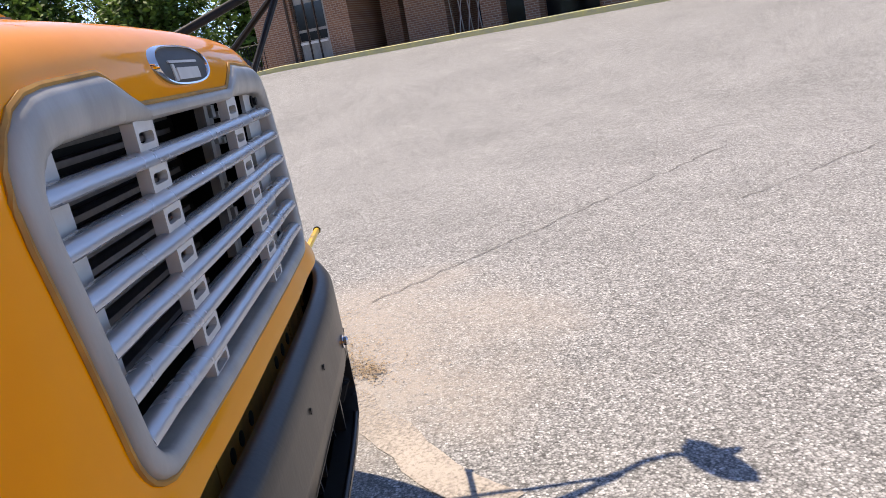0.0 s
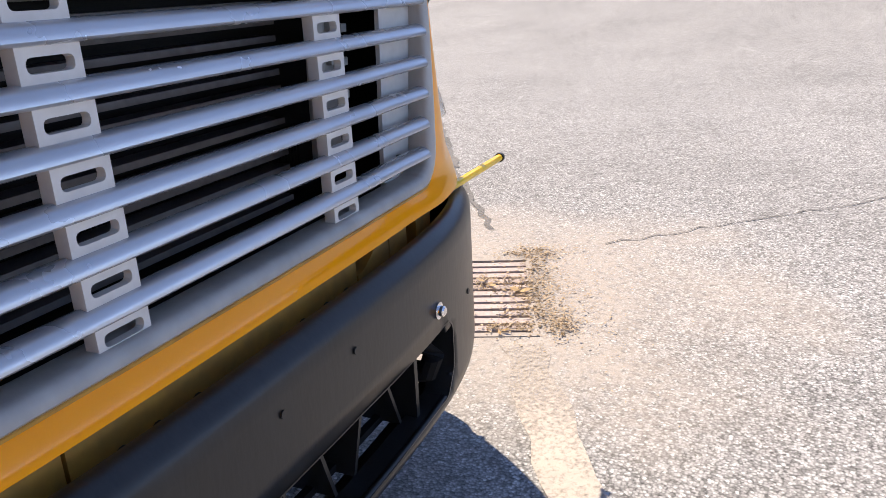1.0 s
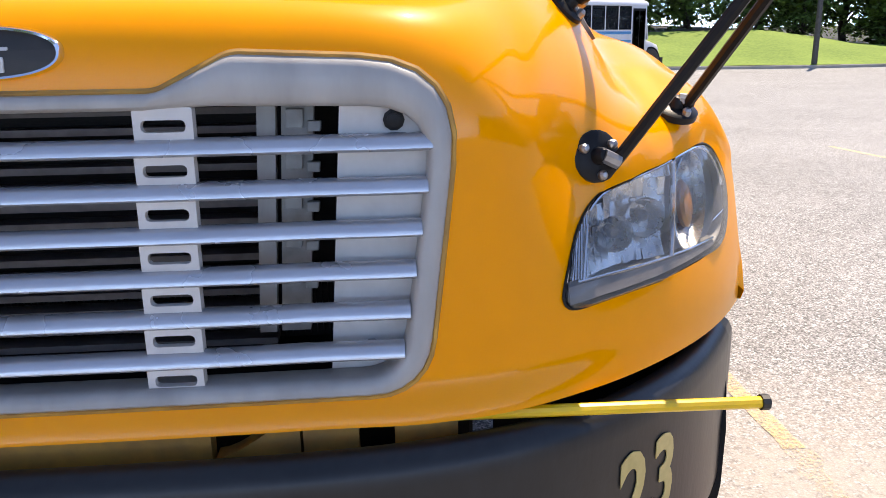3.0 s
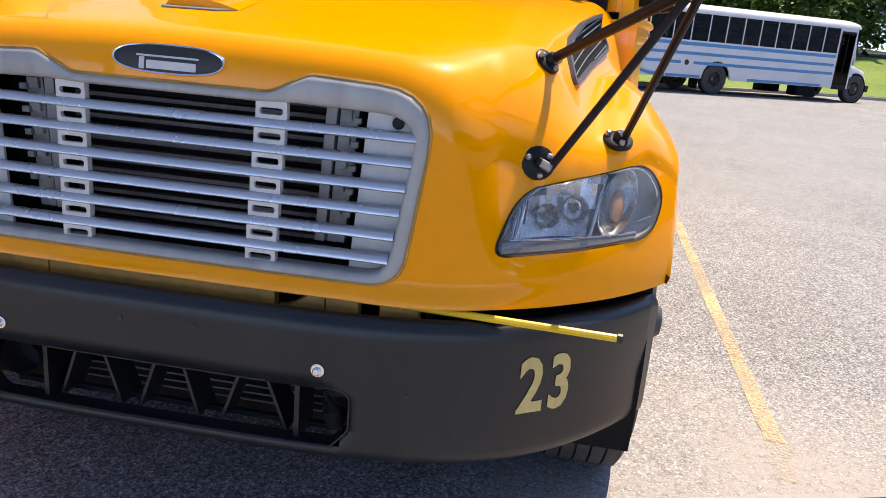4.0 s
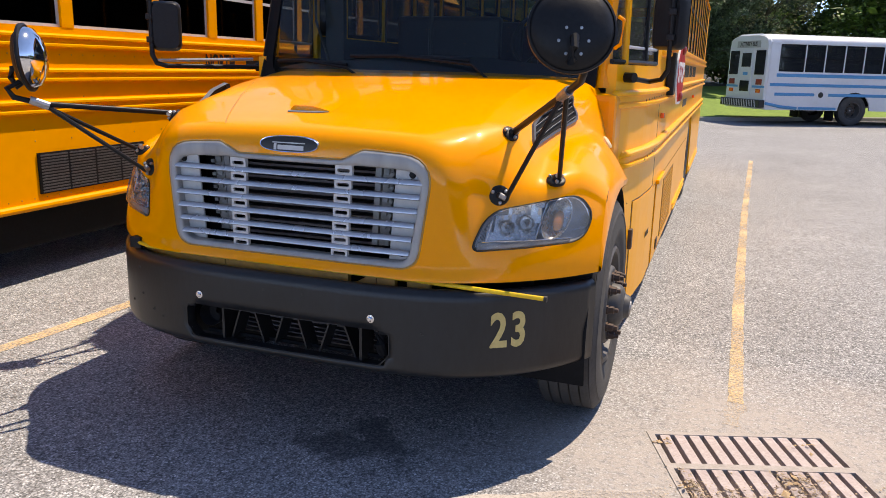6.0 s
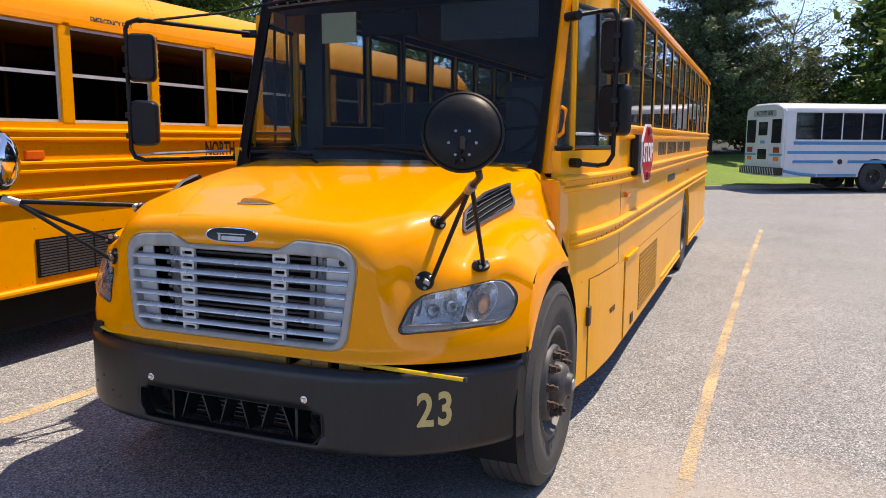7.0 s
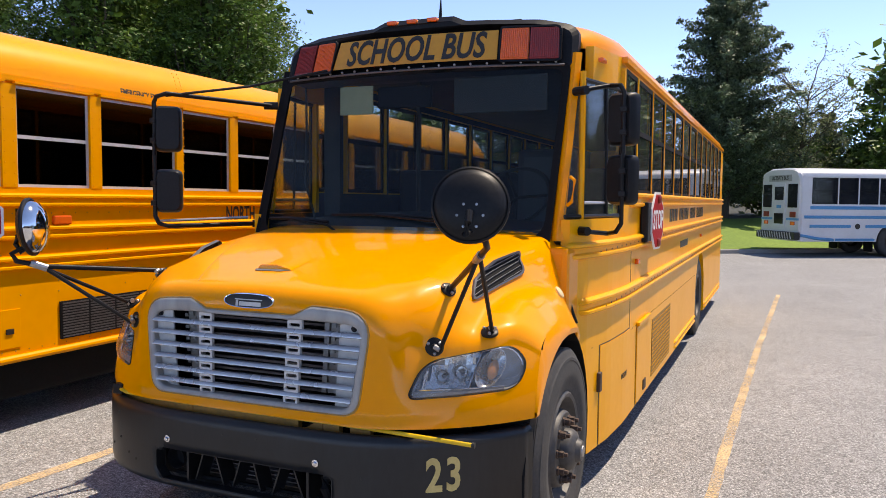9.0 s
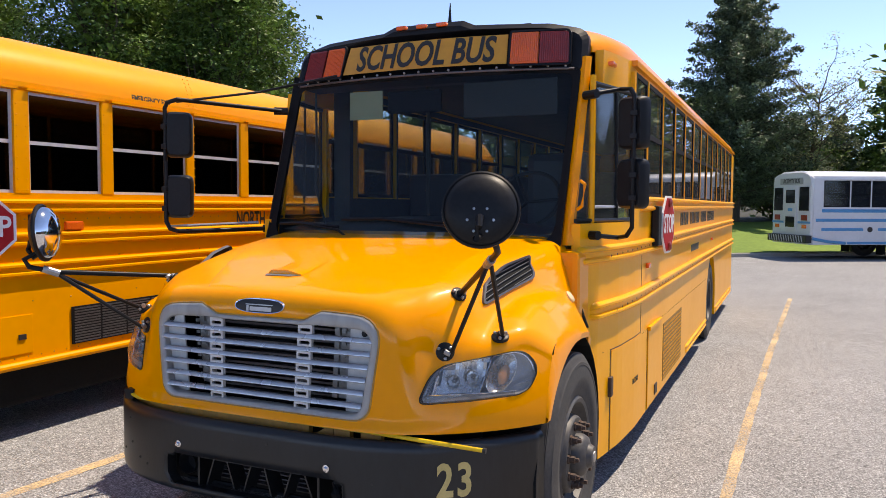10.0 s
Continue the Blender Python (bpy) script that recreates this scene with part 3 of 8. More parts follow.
def crooked(a, b, amp, n, seed):
    rnd = random.Random(seed)
    a, b = Vector(a), Vector(b)
    s = Vector((-(b - a).y, (b - a).x)).normalized()
    return [tuple(a.lerp(b, i / n) + s * amp * rnd.uniform(-1, 1) * (0 < i < n)) for i in range(n + 1)]


wobble_line("bay_line", [(1.81, 1.22), (1.84, 3.0), (1.95, 7.1), (2.17, 13.2)], 0.074, LINE_Y, "faded yellow parking bay line", 2)
wobble_line("bay_line", [(1.81, 1.215), (1.80, 1.08), (1.775, 0.94)], 0.085, LINE_FADED, "worn end of the yellow bay line", 27, ragged=0.5)
wobble_line("bay_line", [(-2.20, -1.6), (-2.02, 1.2), (-1.75, 12.5)], 0.10, LINE_Y, "faded yellow parking bay line", 3)
wobble_line("bay_line", [(12.0, 5.74), (7.9, 3.60), (6.34, 2.79), (4.34, 1.75), (3.95, 1.545)], 0.058, LINE_THIN, "thin faded yellow line beside a tarred joint", 4)
wobble_line("bay_line", [(6.0, 8.2), (6.15, 5.3), (6.28, 4.1), (6.33, 2.86)], 0.07, LINE_THIN, "thin faded yellow parking bay line", 5)
wobble_line("crack", [(12.05, 5.66), (7.95, 3.52), (6.36, 2.70), (5.0, 2.0), (4.37, 1.665), (3.98, 1.46)], 0.078, TAR, "dark tarred joint beside a yellow line", 6, ragged=0.45, z=0.006)
wobble_line("crack", crooked((3.99, 1.47), (2.75, 0.72), 0.02, 16, 21), 0.026, TAR, "worn end of the tarred joint", 22, ragged=0.7, z=0.006)
wobble_line("crack", crooked((12.1, 5.7), (17.5, 8.4), 0.07, 14, 23), 0.045, TAR, "faint far end of the tarred joint", 24, ragged=0.7, z=0.006)
wobble_line("sand_strip", [(1.56, 0.17), (1.20, -0.01), (0.86, -0.20), (0.62, -0.36)], 0.15, SANDY, "strip of pale washed sand", 12, ragged=0.3, z=0.005)
wobble_line("crack", crooked((2.68, 0.13), (5.4, -2.85), 0.022, 45, 8), 0.008, CRACK, "thin crack in the asphalt", 9, 0.08, 0.7, z=0.005)
wobble_line("crack", crooked((3.5, -2.2), (4.9, -4.4), 0.03, 30, 18), 0.007, CRACK, "thin crack in the asphalt", 19, 0.08, 0.7, z=0.005)


# ---------------------------------------------------------------- buses
def wheel(bus, x, y, side, r=0.505, width=0.27, studs=10, deep=0.075, dished=False):
    """One road wheel: rim with its tyre, hub and wheel nuts. x: outer face of the tyre."""
    m = Matrix.Translation((side * x, y, r)) @ Matrix.Rotation(side * math.pi / 2, 4, "Y")
    R = 0.57 * r
    if dished:
        deep -= 0.15
    rim = part("wheel", lathed([(R, -width), (R, -0.012), (R - 0.012, 0.0), (R - 0.03, -0.006), (R - 0.045, -0.10), (0.222, -0.16), (0.12, -0.165), (0, -0.165)] if dished else [(R, -width), (R, -0.012), (R - 0.012, 0.0), (R - 0.03, -0.006), (R - 0.045, -0.055), (0.222, -0.075), (0.200, -0.060), (0.188, -0.012), (0.180, -0.004), (0.12, -0.004), (0, -0.004)], m, 40), WHEEL, bus, "dark painted steel wheel", True)
    prof = [(R, -width + 0.01), (R + 0.05, -width), (r - 0.10, -width - 0.008), (r - 0.03, -width + 0.004), (r - 0.006, -width + 0.02)]
    w0, w1 = -width + 0.02, -0.02
    for i in range(5):
        a, b = w0 + (w1 - w0) * (i + 0.08) / 5, w0 + (w1 - w0) * (i + 0.90) / 5
        prof += [(r - 0.014, a - 0.003), (r, a), (r, b), (r - 0.014, b + 0.003)]
    prof += [(r - 0.006, -0.02), (r - 0.03, -0.004), (r - 0.045, 0.0), (r - 0.048, 0.004), (r - 0.062, 0.006), (r - 0.066, 0.003), (r - 0.12, 0.010), (R + 0.05, 0.004), (R + 0.045, 0.0), (R + 0.012, -0.004), (R, -0.012)]
    part("tyre", lathed(prof, m, 56), RUBBER, rim, "black tyre with worn grooved tread", True)
    off = -0.15 if dished else 0.0
    part("hub", lathed([(0.105, off - 0.02), (0.103, off + 0.030), (0.090, off + 0.05), (0.06, off + 0.062), (0.055, deep), (0.048, deep + 0.012), (0, deep + 0.014)], m, 24), WHEEL, rim, "dark axle hub", True)
    part("hub_cap", lathed([(0.03, deep + 0.01), (0.026, deep + 0.018), (0, deep + 0.02)], m, 14), STEEL, rim)
    nut = lathed([(0.024, -0.008), (0.024, 0.004), (0.019, 0.006), (0.018, 0.030), (0.012, 0.033), (0.011, 0.048), (0.008, 0.051), (0, 0.051)], Matrix(), 8)
    me = None
    for k in range(studs):
        a = 2 * math.pi * (k + 0.3) / studs
        ob = part("lug_nut", nut if me is None else me, RUSTY, rim)
        me = ob.data
        ob.matrix_basis = m @ Matrix.Translation((0.148 * math.cos(a), 0.148 * math.sin(a), off))
    hole = lathed([(0.042, 0.0), (0.042, 0.003), (0, 0.003)], Matrix(), 12)
    me = None
    for k in range(5):
        a = 2 * math.pi * (k + 0.1) / 5
        ob = part("hand_hole", hole if me is None else me, MATT, rim)
        me = ob.data
        ob.matrix_basis = m @ Matrix.Translation((0.226 * math.cos(a), 0.226 * math.sin(a), off - 0.070 if not dished else -0.158))
    return rim


def rub_rail(bus, side, xf, y0, y1, z, paint, h=0.105, proud=0.036):
    """Pressed rail with two ridges and a run of bolts between them."""
    prof = [(0, -h / 2), (proud * 0.7, -h / 2 + 0.006), (proud, -h * 0.36), (proud, -h * 0.22), (proud * 0.45, -h * 0.13), (proud * 0.45, h * 0.13), (proud, h * 0.22), (proud, h * 0.36), (proud * 0.7, h / 2 - 0.006), (0, h / 2)]
    bm = bmesh.new()
    ys = [y0, y0 + 0.03, y0 + 0.06] + steps(y0 + 0.09, y1 - 0.05, 0.4)
    ring = []
    for i, y in enumerate(ys):
        k = (0.0, 0.75, 0.95)[i] if i < 3 else 1.0
        g = (0.5, 0.9, 1.0)[i] if i < 3 else 1.0
        ring.append([bm.verts.new((side * (xf(y) + o * k - 0.002), y, z + dz * g)) for o, dz in prof])
    for s, t in zip(ring, ring[1:]):
        for i in range(len(prof) - 1):
            bm.faces.new((s[i], s[i + 1], t[i + 1], t[i]))
    bm.faces.new(ring[0]), bm.faces.new(ring[-1][::-1])
    rail = part("rub_rail", bm, paint, bus, smooth=True)
    return rail


def rivets(bus, pts, side, mat, r=0.006, name="rivet_row"):
    """A row of small domed rivets on a bus side."""
    bm = bmesh.new()
    for x, y, z in pts:
        c = bm.verts.new((side * (x + r * 0.6), y, z))
        ring = [bm.verts.new((side * x, y + r * math.cos(a), z + r * math.sin(a))) for a in (0.4, 1.45, 2.5, 3.54, 4.6, 5.64)]
        for i in range(6):
            bm.faces.new((c, ring[i], ring[(i + 1) % 6]))
    return part(name, bm, mat, bus, kind="stuff")


def bus_body(bus, p):
    """Passenger body with open window bays, panes, roof, rear, floor and rails. Front towards -y."""
    xf, zs, wb, wt, gut = p["xf"], p["skirt"], p["win_b"], p["win_t"], p["gutter"]
    y0, y1, hw, crown = p["y0"], p["y1"], p["hw"], p["crown"]
    paint = p["paint"]
    low = arch_low(p["arches"], zs)
    frames = {}
    for side in (1, -1):
        wins = p["windows"]
        bm = bmesh.new()
        arch_ys = [yc + r * s for yc, zc, r in p["arches"] for s in (-1.0, -0.98, -0.9, -0.75, -0.5, -0.25, 0, 0.25, 0.5, 0.75, 0.9, 0.98, 1.0)]
        strip(bm, steps(y0, y1, 0.5, arch_ys), xf, low, lambda y: wb, 0.05, side)
        part("side_wall", bm, paint, bus)
        bm = bmesh.new()
        strip(bm, steps(p["yh"], y1, 0.6), lambda y: xf(y) - 0.02, lambda y: wt, lambda y: gut, 0.05, side)
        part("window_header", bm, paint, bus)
        # near-black sheets added over the painted walls as the cabin's shade
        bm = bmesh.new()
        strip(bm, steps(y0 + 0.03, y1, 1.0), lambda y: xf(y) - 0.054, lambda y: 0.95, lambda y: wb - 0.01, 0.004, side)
        part("dim_lining", bm, INNER, bus)
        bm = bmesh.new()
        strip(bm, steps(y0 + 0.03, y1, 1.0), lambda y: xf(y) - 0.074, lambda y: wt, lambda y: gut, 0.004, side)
        part("dim_header_lining", bm, INNER, bus)
        edges = [p["yh"]] + [v for w in wins for v in w[:2]] + [y1]
        for a, b in zip(edges[0::2], edges[1::2]):
            if b - a > 0.005:
                bm = bmesh.new()
                strip(bm, [a, b], lambda y: xf(y) + (0.004 if b - a < 0.2 else -0.004), lambda y: wb, lambda y: wt, 0.05, side)
                post = part("window_post", bm, paint, bus)
                if a > y0:
                    bm = bmesh.new()
                    strip(bm, [a, b], lambda y: xf(y) - 0.056, lambda y: wb - 0.01, lambda y: wt, 0.004, side)
                    part("dim_post_lining", bm, INNER, post)
        for a, b in [w[:2] for w in wins]:
            key = round(b - a, 3)
            if key not in frames:
                fb = bmesh.new()
                w, h, t = (b - a) / 2, (wt - wb) / 2, p["frame_t"]
                for q in ((-w, w, -h, -h + t), (-w, w, h - t, h), (-w, -w + t, -h + t, h - t), (w - t, w, -h + t, h - t), (-w + t, w - t, p["split"] - t * 0.6, p["split"] + t * 0.6)):
                    box(fb, -0.014, 0.010, q[0], q[1], q[2], q[3])
                panes = []
                for za, zb in ((-h + t, p["split"] - t * 0.6), (p["split"] + t * 0.6, h - t)):
                    panes.append(boxed(-0.003, 0.003, -w + t, w - t, za, zb))
                frames[key] = [fb, *panes]
            fr = part("window", frames[key][0], p["frame"], bus)
            frames[key][0] = fr.data
            yc = (a + b) / 2
            fr.matrix_basis = pose(side * (xf(yc) - p.get("inset", 0.03)), yc, (wb + wt) / 2)
            for i in (1, 2):
                pn = part("pane", frames[key][i], p.get("low_glass", p["glass"]) if i == 1 else p["glass"], fr)
                frames[key][i] = pn.data
                pn.visible_shadow = False
        for z in p["rails"]:
            rub_rail(bus, side, xf, p.get("rail0", {}).get(z, p["yr"]), y1 - 0.02, z, p["rail_paint"])
    # roof with a rain gutter
    bm = bmesh.new()
    sec = []
    for i in range(33):
        a = math.pi * i / 32
        c, s = math.cos(a), math.sin(a)
        sec.append((math.copysign(abs(c) ** 0.62, c), s ** 0.8))
    ring = []
    for y, kx, kz in p["roof"]:
        ring.append([bm.verts.new((hw * kx * u, y, gut + (crown - gut) * kz * v)) for u, v in sec])
    for s, t in zip(ring, ring[1:]):
        for i in range(len(sec) - 1):
            bm.faces.new((s[i], s[i + 1], t[i + 1], t[i]))
    bm.faces.new(ring[0]), bm.faces.new(ring[-1][::-1])
    part("roof", bm, p["roof_paint"], bus, "rounded roof of the body", True)
    for side in (1, -1):
        part("rain_gutter", boxed(*sorted((side * (hw - 0.02), side * (hw + 0.022))), p["yh"], y1, gut - 0.022, gut + 0.016), p["roof_paint"], bus)
    # rear, floor, inner bulk
    bm = bmesh.new()
    out = rounded([(-hw, zs, 0.03), (hw, zs, 0.03), (hw, gut + 0.1, 0.3), (hw * 0.5, crown - 0.01, 0.5), (-hw * 0.5, crown - 0.01, 0.5), (-hw, gut + 0.1, 0.3)], 8)
    loops(bm, [[(q.x, y1 - 0.06, q.y) for q in out], [(q.x, y1 + 0.02, q.y) for q in out], [(q.x * 0.95, y1 + 0.07, zs + (q.y - zs) * 0.98) for q in out]], True, True)
    part("rear_wall", bm, paint, bus)
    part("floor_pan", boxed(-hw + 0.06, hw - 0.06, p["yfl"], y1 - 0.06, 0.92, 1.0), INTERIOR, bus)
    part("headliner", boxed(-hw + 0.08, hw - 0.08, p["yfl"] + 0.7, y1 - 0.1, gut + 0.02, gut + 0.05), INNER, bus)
    part("chassis", boxed(-0.42, 0.42, p["yfl"], y1 - 0.4, 0.62, 0.92), MATT, bus)


def seats(bus, ys):
    """Rows of high-backed bench seats, built once."""
    bm = bmesh.new()
    box(bm, -0.46, 0.46, -0.05, 0.34, 0.32, 0.46, 0.03)
    box(bm, -0.46, 0.46, 0.30, 0.42, 0.36, 1.02, 0.04)
    box(bm, -0.42, -0.38, 0.0, 0.3, 0.0, 0.33)
    box(bm, 0.38, 0.42, 0.0, 0.3, 0.0, 0.33)
    me = None
    for y in ys:
        for x in (-0.66, 0.66):
            ob = part("bench_seat", bm if me is None else me, SEAT, bus, "dark blue vinyl bench seat")
            me = ob.data
            ob.matrix_basis = pose(x, y, 1.0)


# ---------------------------------------------------------------- the near school bus
main_bus = thing("school_bus", "glossy yellow school bus with black bumper and grey grille", "bus", "school buses")


def yf(s):
    return 0.38 * (s / 1.15) ** 4.2


def front(x, z):
    """Depth of the nose at a place across and up."""
    kick = 0.021 * smooth(0.862, 0.80, z) * smooth(1.0, 0.7, abs(x))
    return yf(abs(x)) - kick - 0.012 * smooth(0.40, 0.57, abs(x)) * smooth(0.80, 0.63, abs(x)) + (0.012 + 0.10 * smooth(0.62, 0.85, abs(x))) * max(0.0, (z - 0.83) / 0.3) ** 1.5


ZC = [(0.0, 1.330), (0.1, 1.366), (0.25, 1.398), (0.6, 1.462), (1.0, 1.525), (1.5, 1.590)]
WC = [(0.0, 0.61), (0.1, 0.68), (0.2, 0.742), (0.25, 0.785), (0.36, 0.858), (0.52, 0.888), (0.95, 0.995), (1.5, 1.045)]
RC = [(0.0, 0.07), (0.5, 0.075), (0.62, 0.10), (0.72, 0.13), (0.85, 0.10), (0.95, 0.08), (1.19, 0.065)]
SC = [(0.0, 1.6), (0.25, 1.9), (0.4, 2.5), (0.7, 4.2)]
FC = [(0.0, 1.02), (0.12, 1.075), (0.26, 1.14), (0.36, 1.184), (0.5, 1.246), (0.7, 1.298), (0.9, 1.316), (1.1, 1.308), (1.25, 1.285), (1.5, 1.228)]
DC = [(0.3, 0.09), (0.5, 0.13), (1.0, 0.18), (1.5, 0.21)]


def hood_height(x, y):
    s = abs(x)
    w = interp(WC, y)
    k = 0.038
    over = k * math.log1p(math.exp(min(40, (s - w + 0.02) / k)))
    zh = interp(ZC, y) - 0.03 * (s / w) ** 2 - interp(SC, y) * over
    zf = interp(FC, y) + 1.1 * min(0.17, max(0.0, 0.88 - s)) ** 1.15 - interp(DC, y) * max(0.0, (s - 0.99) / 0.20) ** 2
    t = 0.042
    m = max(zh, zf)
    return m + t * math.log(math.exp((zh - m) / t) + math.exp((zf - m) / t))


LAMP = rounded([(0.752, 0.920, 0.03), (1.126, 0.943, 0.10), (1.150, 1.040, 0.09), (1.092, 1.123, 0.10), (0.80, 1.069, 0.11)], 9)


def inside(poly, x, z):
    hit = False
    for i, a in enumerate(poly):
        b = poly[i - 1]
        if (a.y > z) != (b.y > z) and x < (b.x - a.x) * (z - a.y) / (b.y - a.y) + a.x:
            hit = not hit
    return hit


LAMP_HOLE = [Vector((0.96 + (q.x - 0.96) * 1.03, 1.02 + (q.y - 1.02) * 1.03)) for q in LAMP]


def along(ring, n=8):
    return [ring[i].lerp(ring[(i + 1) % len(ring)], j / n) for i in range(len(ring)) for j in range(n)]


OUT = [(-0.540, 0.843, 0.085), (0.555, 0.843, 0.085), (0.610, 1.275, 0.12), (0.325, 1.288, 0.05), (0.235, 1.243, 0.05), (-0.235, 1.243, 0.05), (-0.325, 1.288, 0.05), (-0.600, 1.272, 0.13)]
INN = [(-0.505, 0.866, 0.065), (0.522, 0.866, 0.065), (0.574, 1.220, 0.075), (0.30, 1.226, 0.02), (0.22, 1.222, 0.02), (-0.22, 1.222, 0.02), (-0.30, 1.226, 0.02), (-0.556, 1.218, 0.08)]
HOLE = [a.lerp(b, 0.6) for a, b in zip(rounded(OUT, 7), rounded(INN, 7))]
LIP = 0.803
XE = 1.19


def nose_column(x, nz=56):
    """The nose from its lip up into the slope of the hood, at one place across."""
    r = interp(RC, abs(x))
    y1 = front(x, 1.15) + r
    z1 = hood_height(x, y1)
    slope = min(1.2, max(0.0, (hood_height(x, y1 + 0.03) - z1) / 0.03))
    ae = math.atan2(1.0, slope)
    zb = max(z1 - r / (1 - math.cos(ae)) * math.sin(ae), 1.06)
    col = []
    for i in range(nz + 1):
        z = LIP + (zb - LIP) * i / nz
        col.append((x, front(x, z), z))
    yb = col[-1][1]
    for i in range(1, 9):
        a = ae * i / 8
        col.append((x, yb + (y1 - yb) * (1 - math.cos(a)) / (1 - math.cos(ae)), zb + (z1 - zb) * math.sin(a) / math.sin(ae)))
    return col


def skin(x, z, seen={}):
    """Depth of the painted nose at a place across and up."""
    k = round(abs(x), 3)
    if k not in seen:
        c = nose_column(k)
        seen[k] = ([p[2] for p in c], [p[1] for p in c])
    return float(np.interp(z, *seen[k]))


def make_hood():
    xs = sorted({round(s * v, 4) for v in list(np.linspace(0, 0.48, 13)) + list(np.linspace(0.49, 0.63, 13)) + list(np.linspace(0.645, XE, 50)) for s in (1, -1)})
    nz, nt = 56, 44
    bm = bmesh.new()
    cols = []
    for x in xs:
        col = nose_column(x, nz)
        y1 = col[-1][1]
        end = 1.47
        for i in range(1, nt + 1):
            y = y1 + (end - y1) * i / nt
            col.append((x, y, hood_height(x, y)))
        cols.append([bm.verts.new(c) for c in col])
    for c, d in zip(cols, cols[1:]):
        for i in range(len(c) - 1):
            q = [(c[i].co + d[i].co + c[i + 1].co + d[i + 1].co) / 4][0]
            if i < nz + 9 and (inside(HOLE, q.x, q.z) or inside(LAMP_HOLE, abs(q.x), q.z)):
                continue
            bm.faces.new((c[i], d[i], d[i + 1], c[i + 1]))
    # the openings follow their outlines
    rims = ((along(HOLE, 6), 0.0, 0.66, 0.845, 1.30), (along(LAMP_HOLE, 6), 0.70, 1.185, 0.90, 1.18))
    for v in [v for v in bm.verts if v.is_boundary and v.co.y < 0.6]:
        for ring, xa, xb, za, zb in rims:
            if xa <= abs(v.co.x) < xb and za < v.co.z < zb:
                sg = math.copysign(1, v.co.x) if xa else 1
                q = min(ring, key=lambda p: (p.x - v.co.x * sg) ** 2 + (p.y - v.co.z) ** 2)
                if (q.x - v.co.x * sg) ** 2 + (q.y - v.co.z) ** 2 < 0.03 ** 2:
                    v.co = (q.x * sg, skin(q.x, q.y), q.y)
    # turned-under lower lip
    for c, d in zip(cols, cols[1:]):
        a, b = c[0].co, d[0].co
        bm.faces.new((bm.verts.new(a), bm.verts.new(b), bm.verts.new(b + Vector((0, 0.05, 0.012))), bm.verts.new(a + Vector((0, 0.05, 0.012)))))
    # outer cheeks with the wheel arch
    low = arch_low([(0.985, 0.505, 0.575)], LIP)
    for side in (1, -1):
        ys = [v.co.y for v in (cols[-1] if side > 0 else cols[0])][nz:]
        ya = yf(XE)
        yb = front(XE, 1.12)
        ys = sorted(set([ya + (yb - ya) * i / 6 for i in range(6)] + [round(y, 4) for y in ys if y > yb] + [0.985]))
        rows = []
        for y in ys:
            if y < yb:
                top = 0.83 + 0.3 * (max(0.0, y - ya) / 0.112) ** 0.667
            else:
                top = hood_height(XE, max(y, front(XE, 1.15) + 0.065)) - 0.065 * (1 - math.sqrt(max(0.0, 1 - max(0.0, 1 - (y - yb) / (front(XE, 1.15) + 0.065 - yb)) ** 2)))
            z = low(y) if y < 0.985 else 0.505 + 0.575 * math.sqrt(max(0.0, 1 - ((y - 0.985) / 0.80) ** 2))
            z = min(z, top - 0.005)
            rows.append([bm.verts.new((side * XE, y, top)), bm.verts.new((side * (XE + 0.012), y, (top * 0.6 + z * 0.4))), bm.verts.new((side * (XE + 0.006), y, z)), bm.verts.new((side * (XE - 0.03), y, z + 0.004))])
        for s, t in zip(rows, rows[1:]):
            for i in range(3):
                bm.faces.new((s[i], t[i], t[i + 1], s[i + 1]))
    bmesh.ops.remove_doubles(bm, verts=bm.verts, dist=0.0008)
    for v in bm.verts:
        v.co.x *= 1 - 0.05 * smooth(1.12, 1.47, v.co.y) * smooth(0.98, 1.19, abs(v.co.x))
    return part("hood", bm, YELLOW, main_bus, "glossy one-piece yellow hood with flared fenders", True)


hood = make_hood()


# wheel wells and engine bay
for side in (1, -1):
    bm = bmesh.new()
    rows = []
    for i in range(19):
        a = math.radians(-20 + 220 * i / 18)
        y, z = 0.985 + 0.60 * math.cos(a), 0.505 + 0.60 * math.sin(a)
        if z > 1.07:
            z = 1.07 + (z - 1.07) * 0.3
        rows.append([bm.verts.new((side * 0.70, y, z)), bm.verts.new((side * 1.165, y, z))])
    for s, t in zip(rows, rows[1:]):
        bm.faces.new((s[0], s[1], t[1], t[0]))
    part("wheel_well", bm, MATT, main_bus)
part("engine_block", boxed(-0.66, 0.66, 0.34, 1.42, 0.50, 1.20, bevel=0.05), MATT, main_bus)


# bumper
def bumper_y(x):
    return -0.07 + 0.5 * (abs(x) / 1.18) ** 4


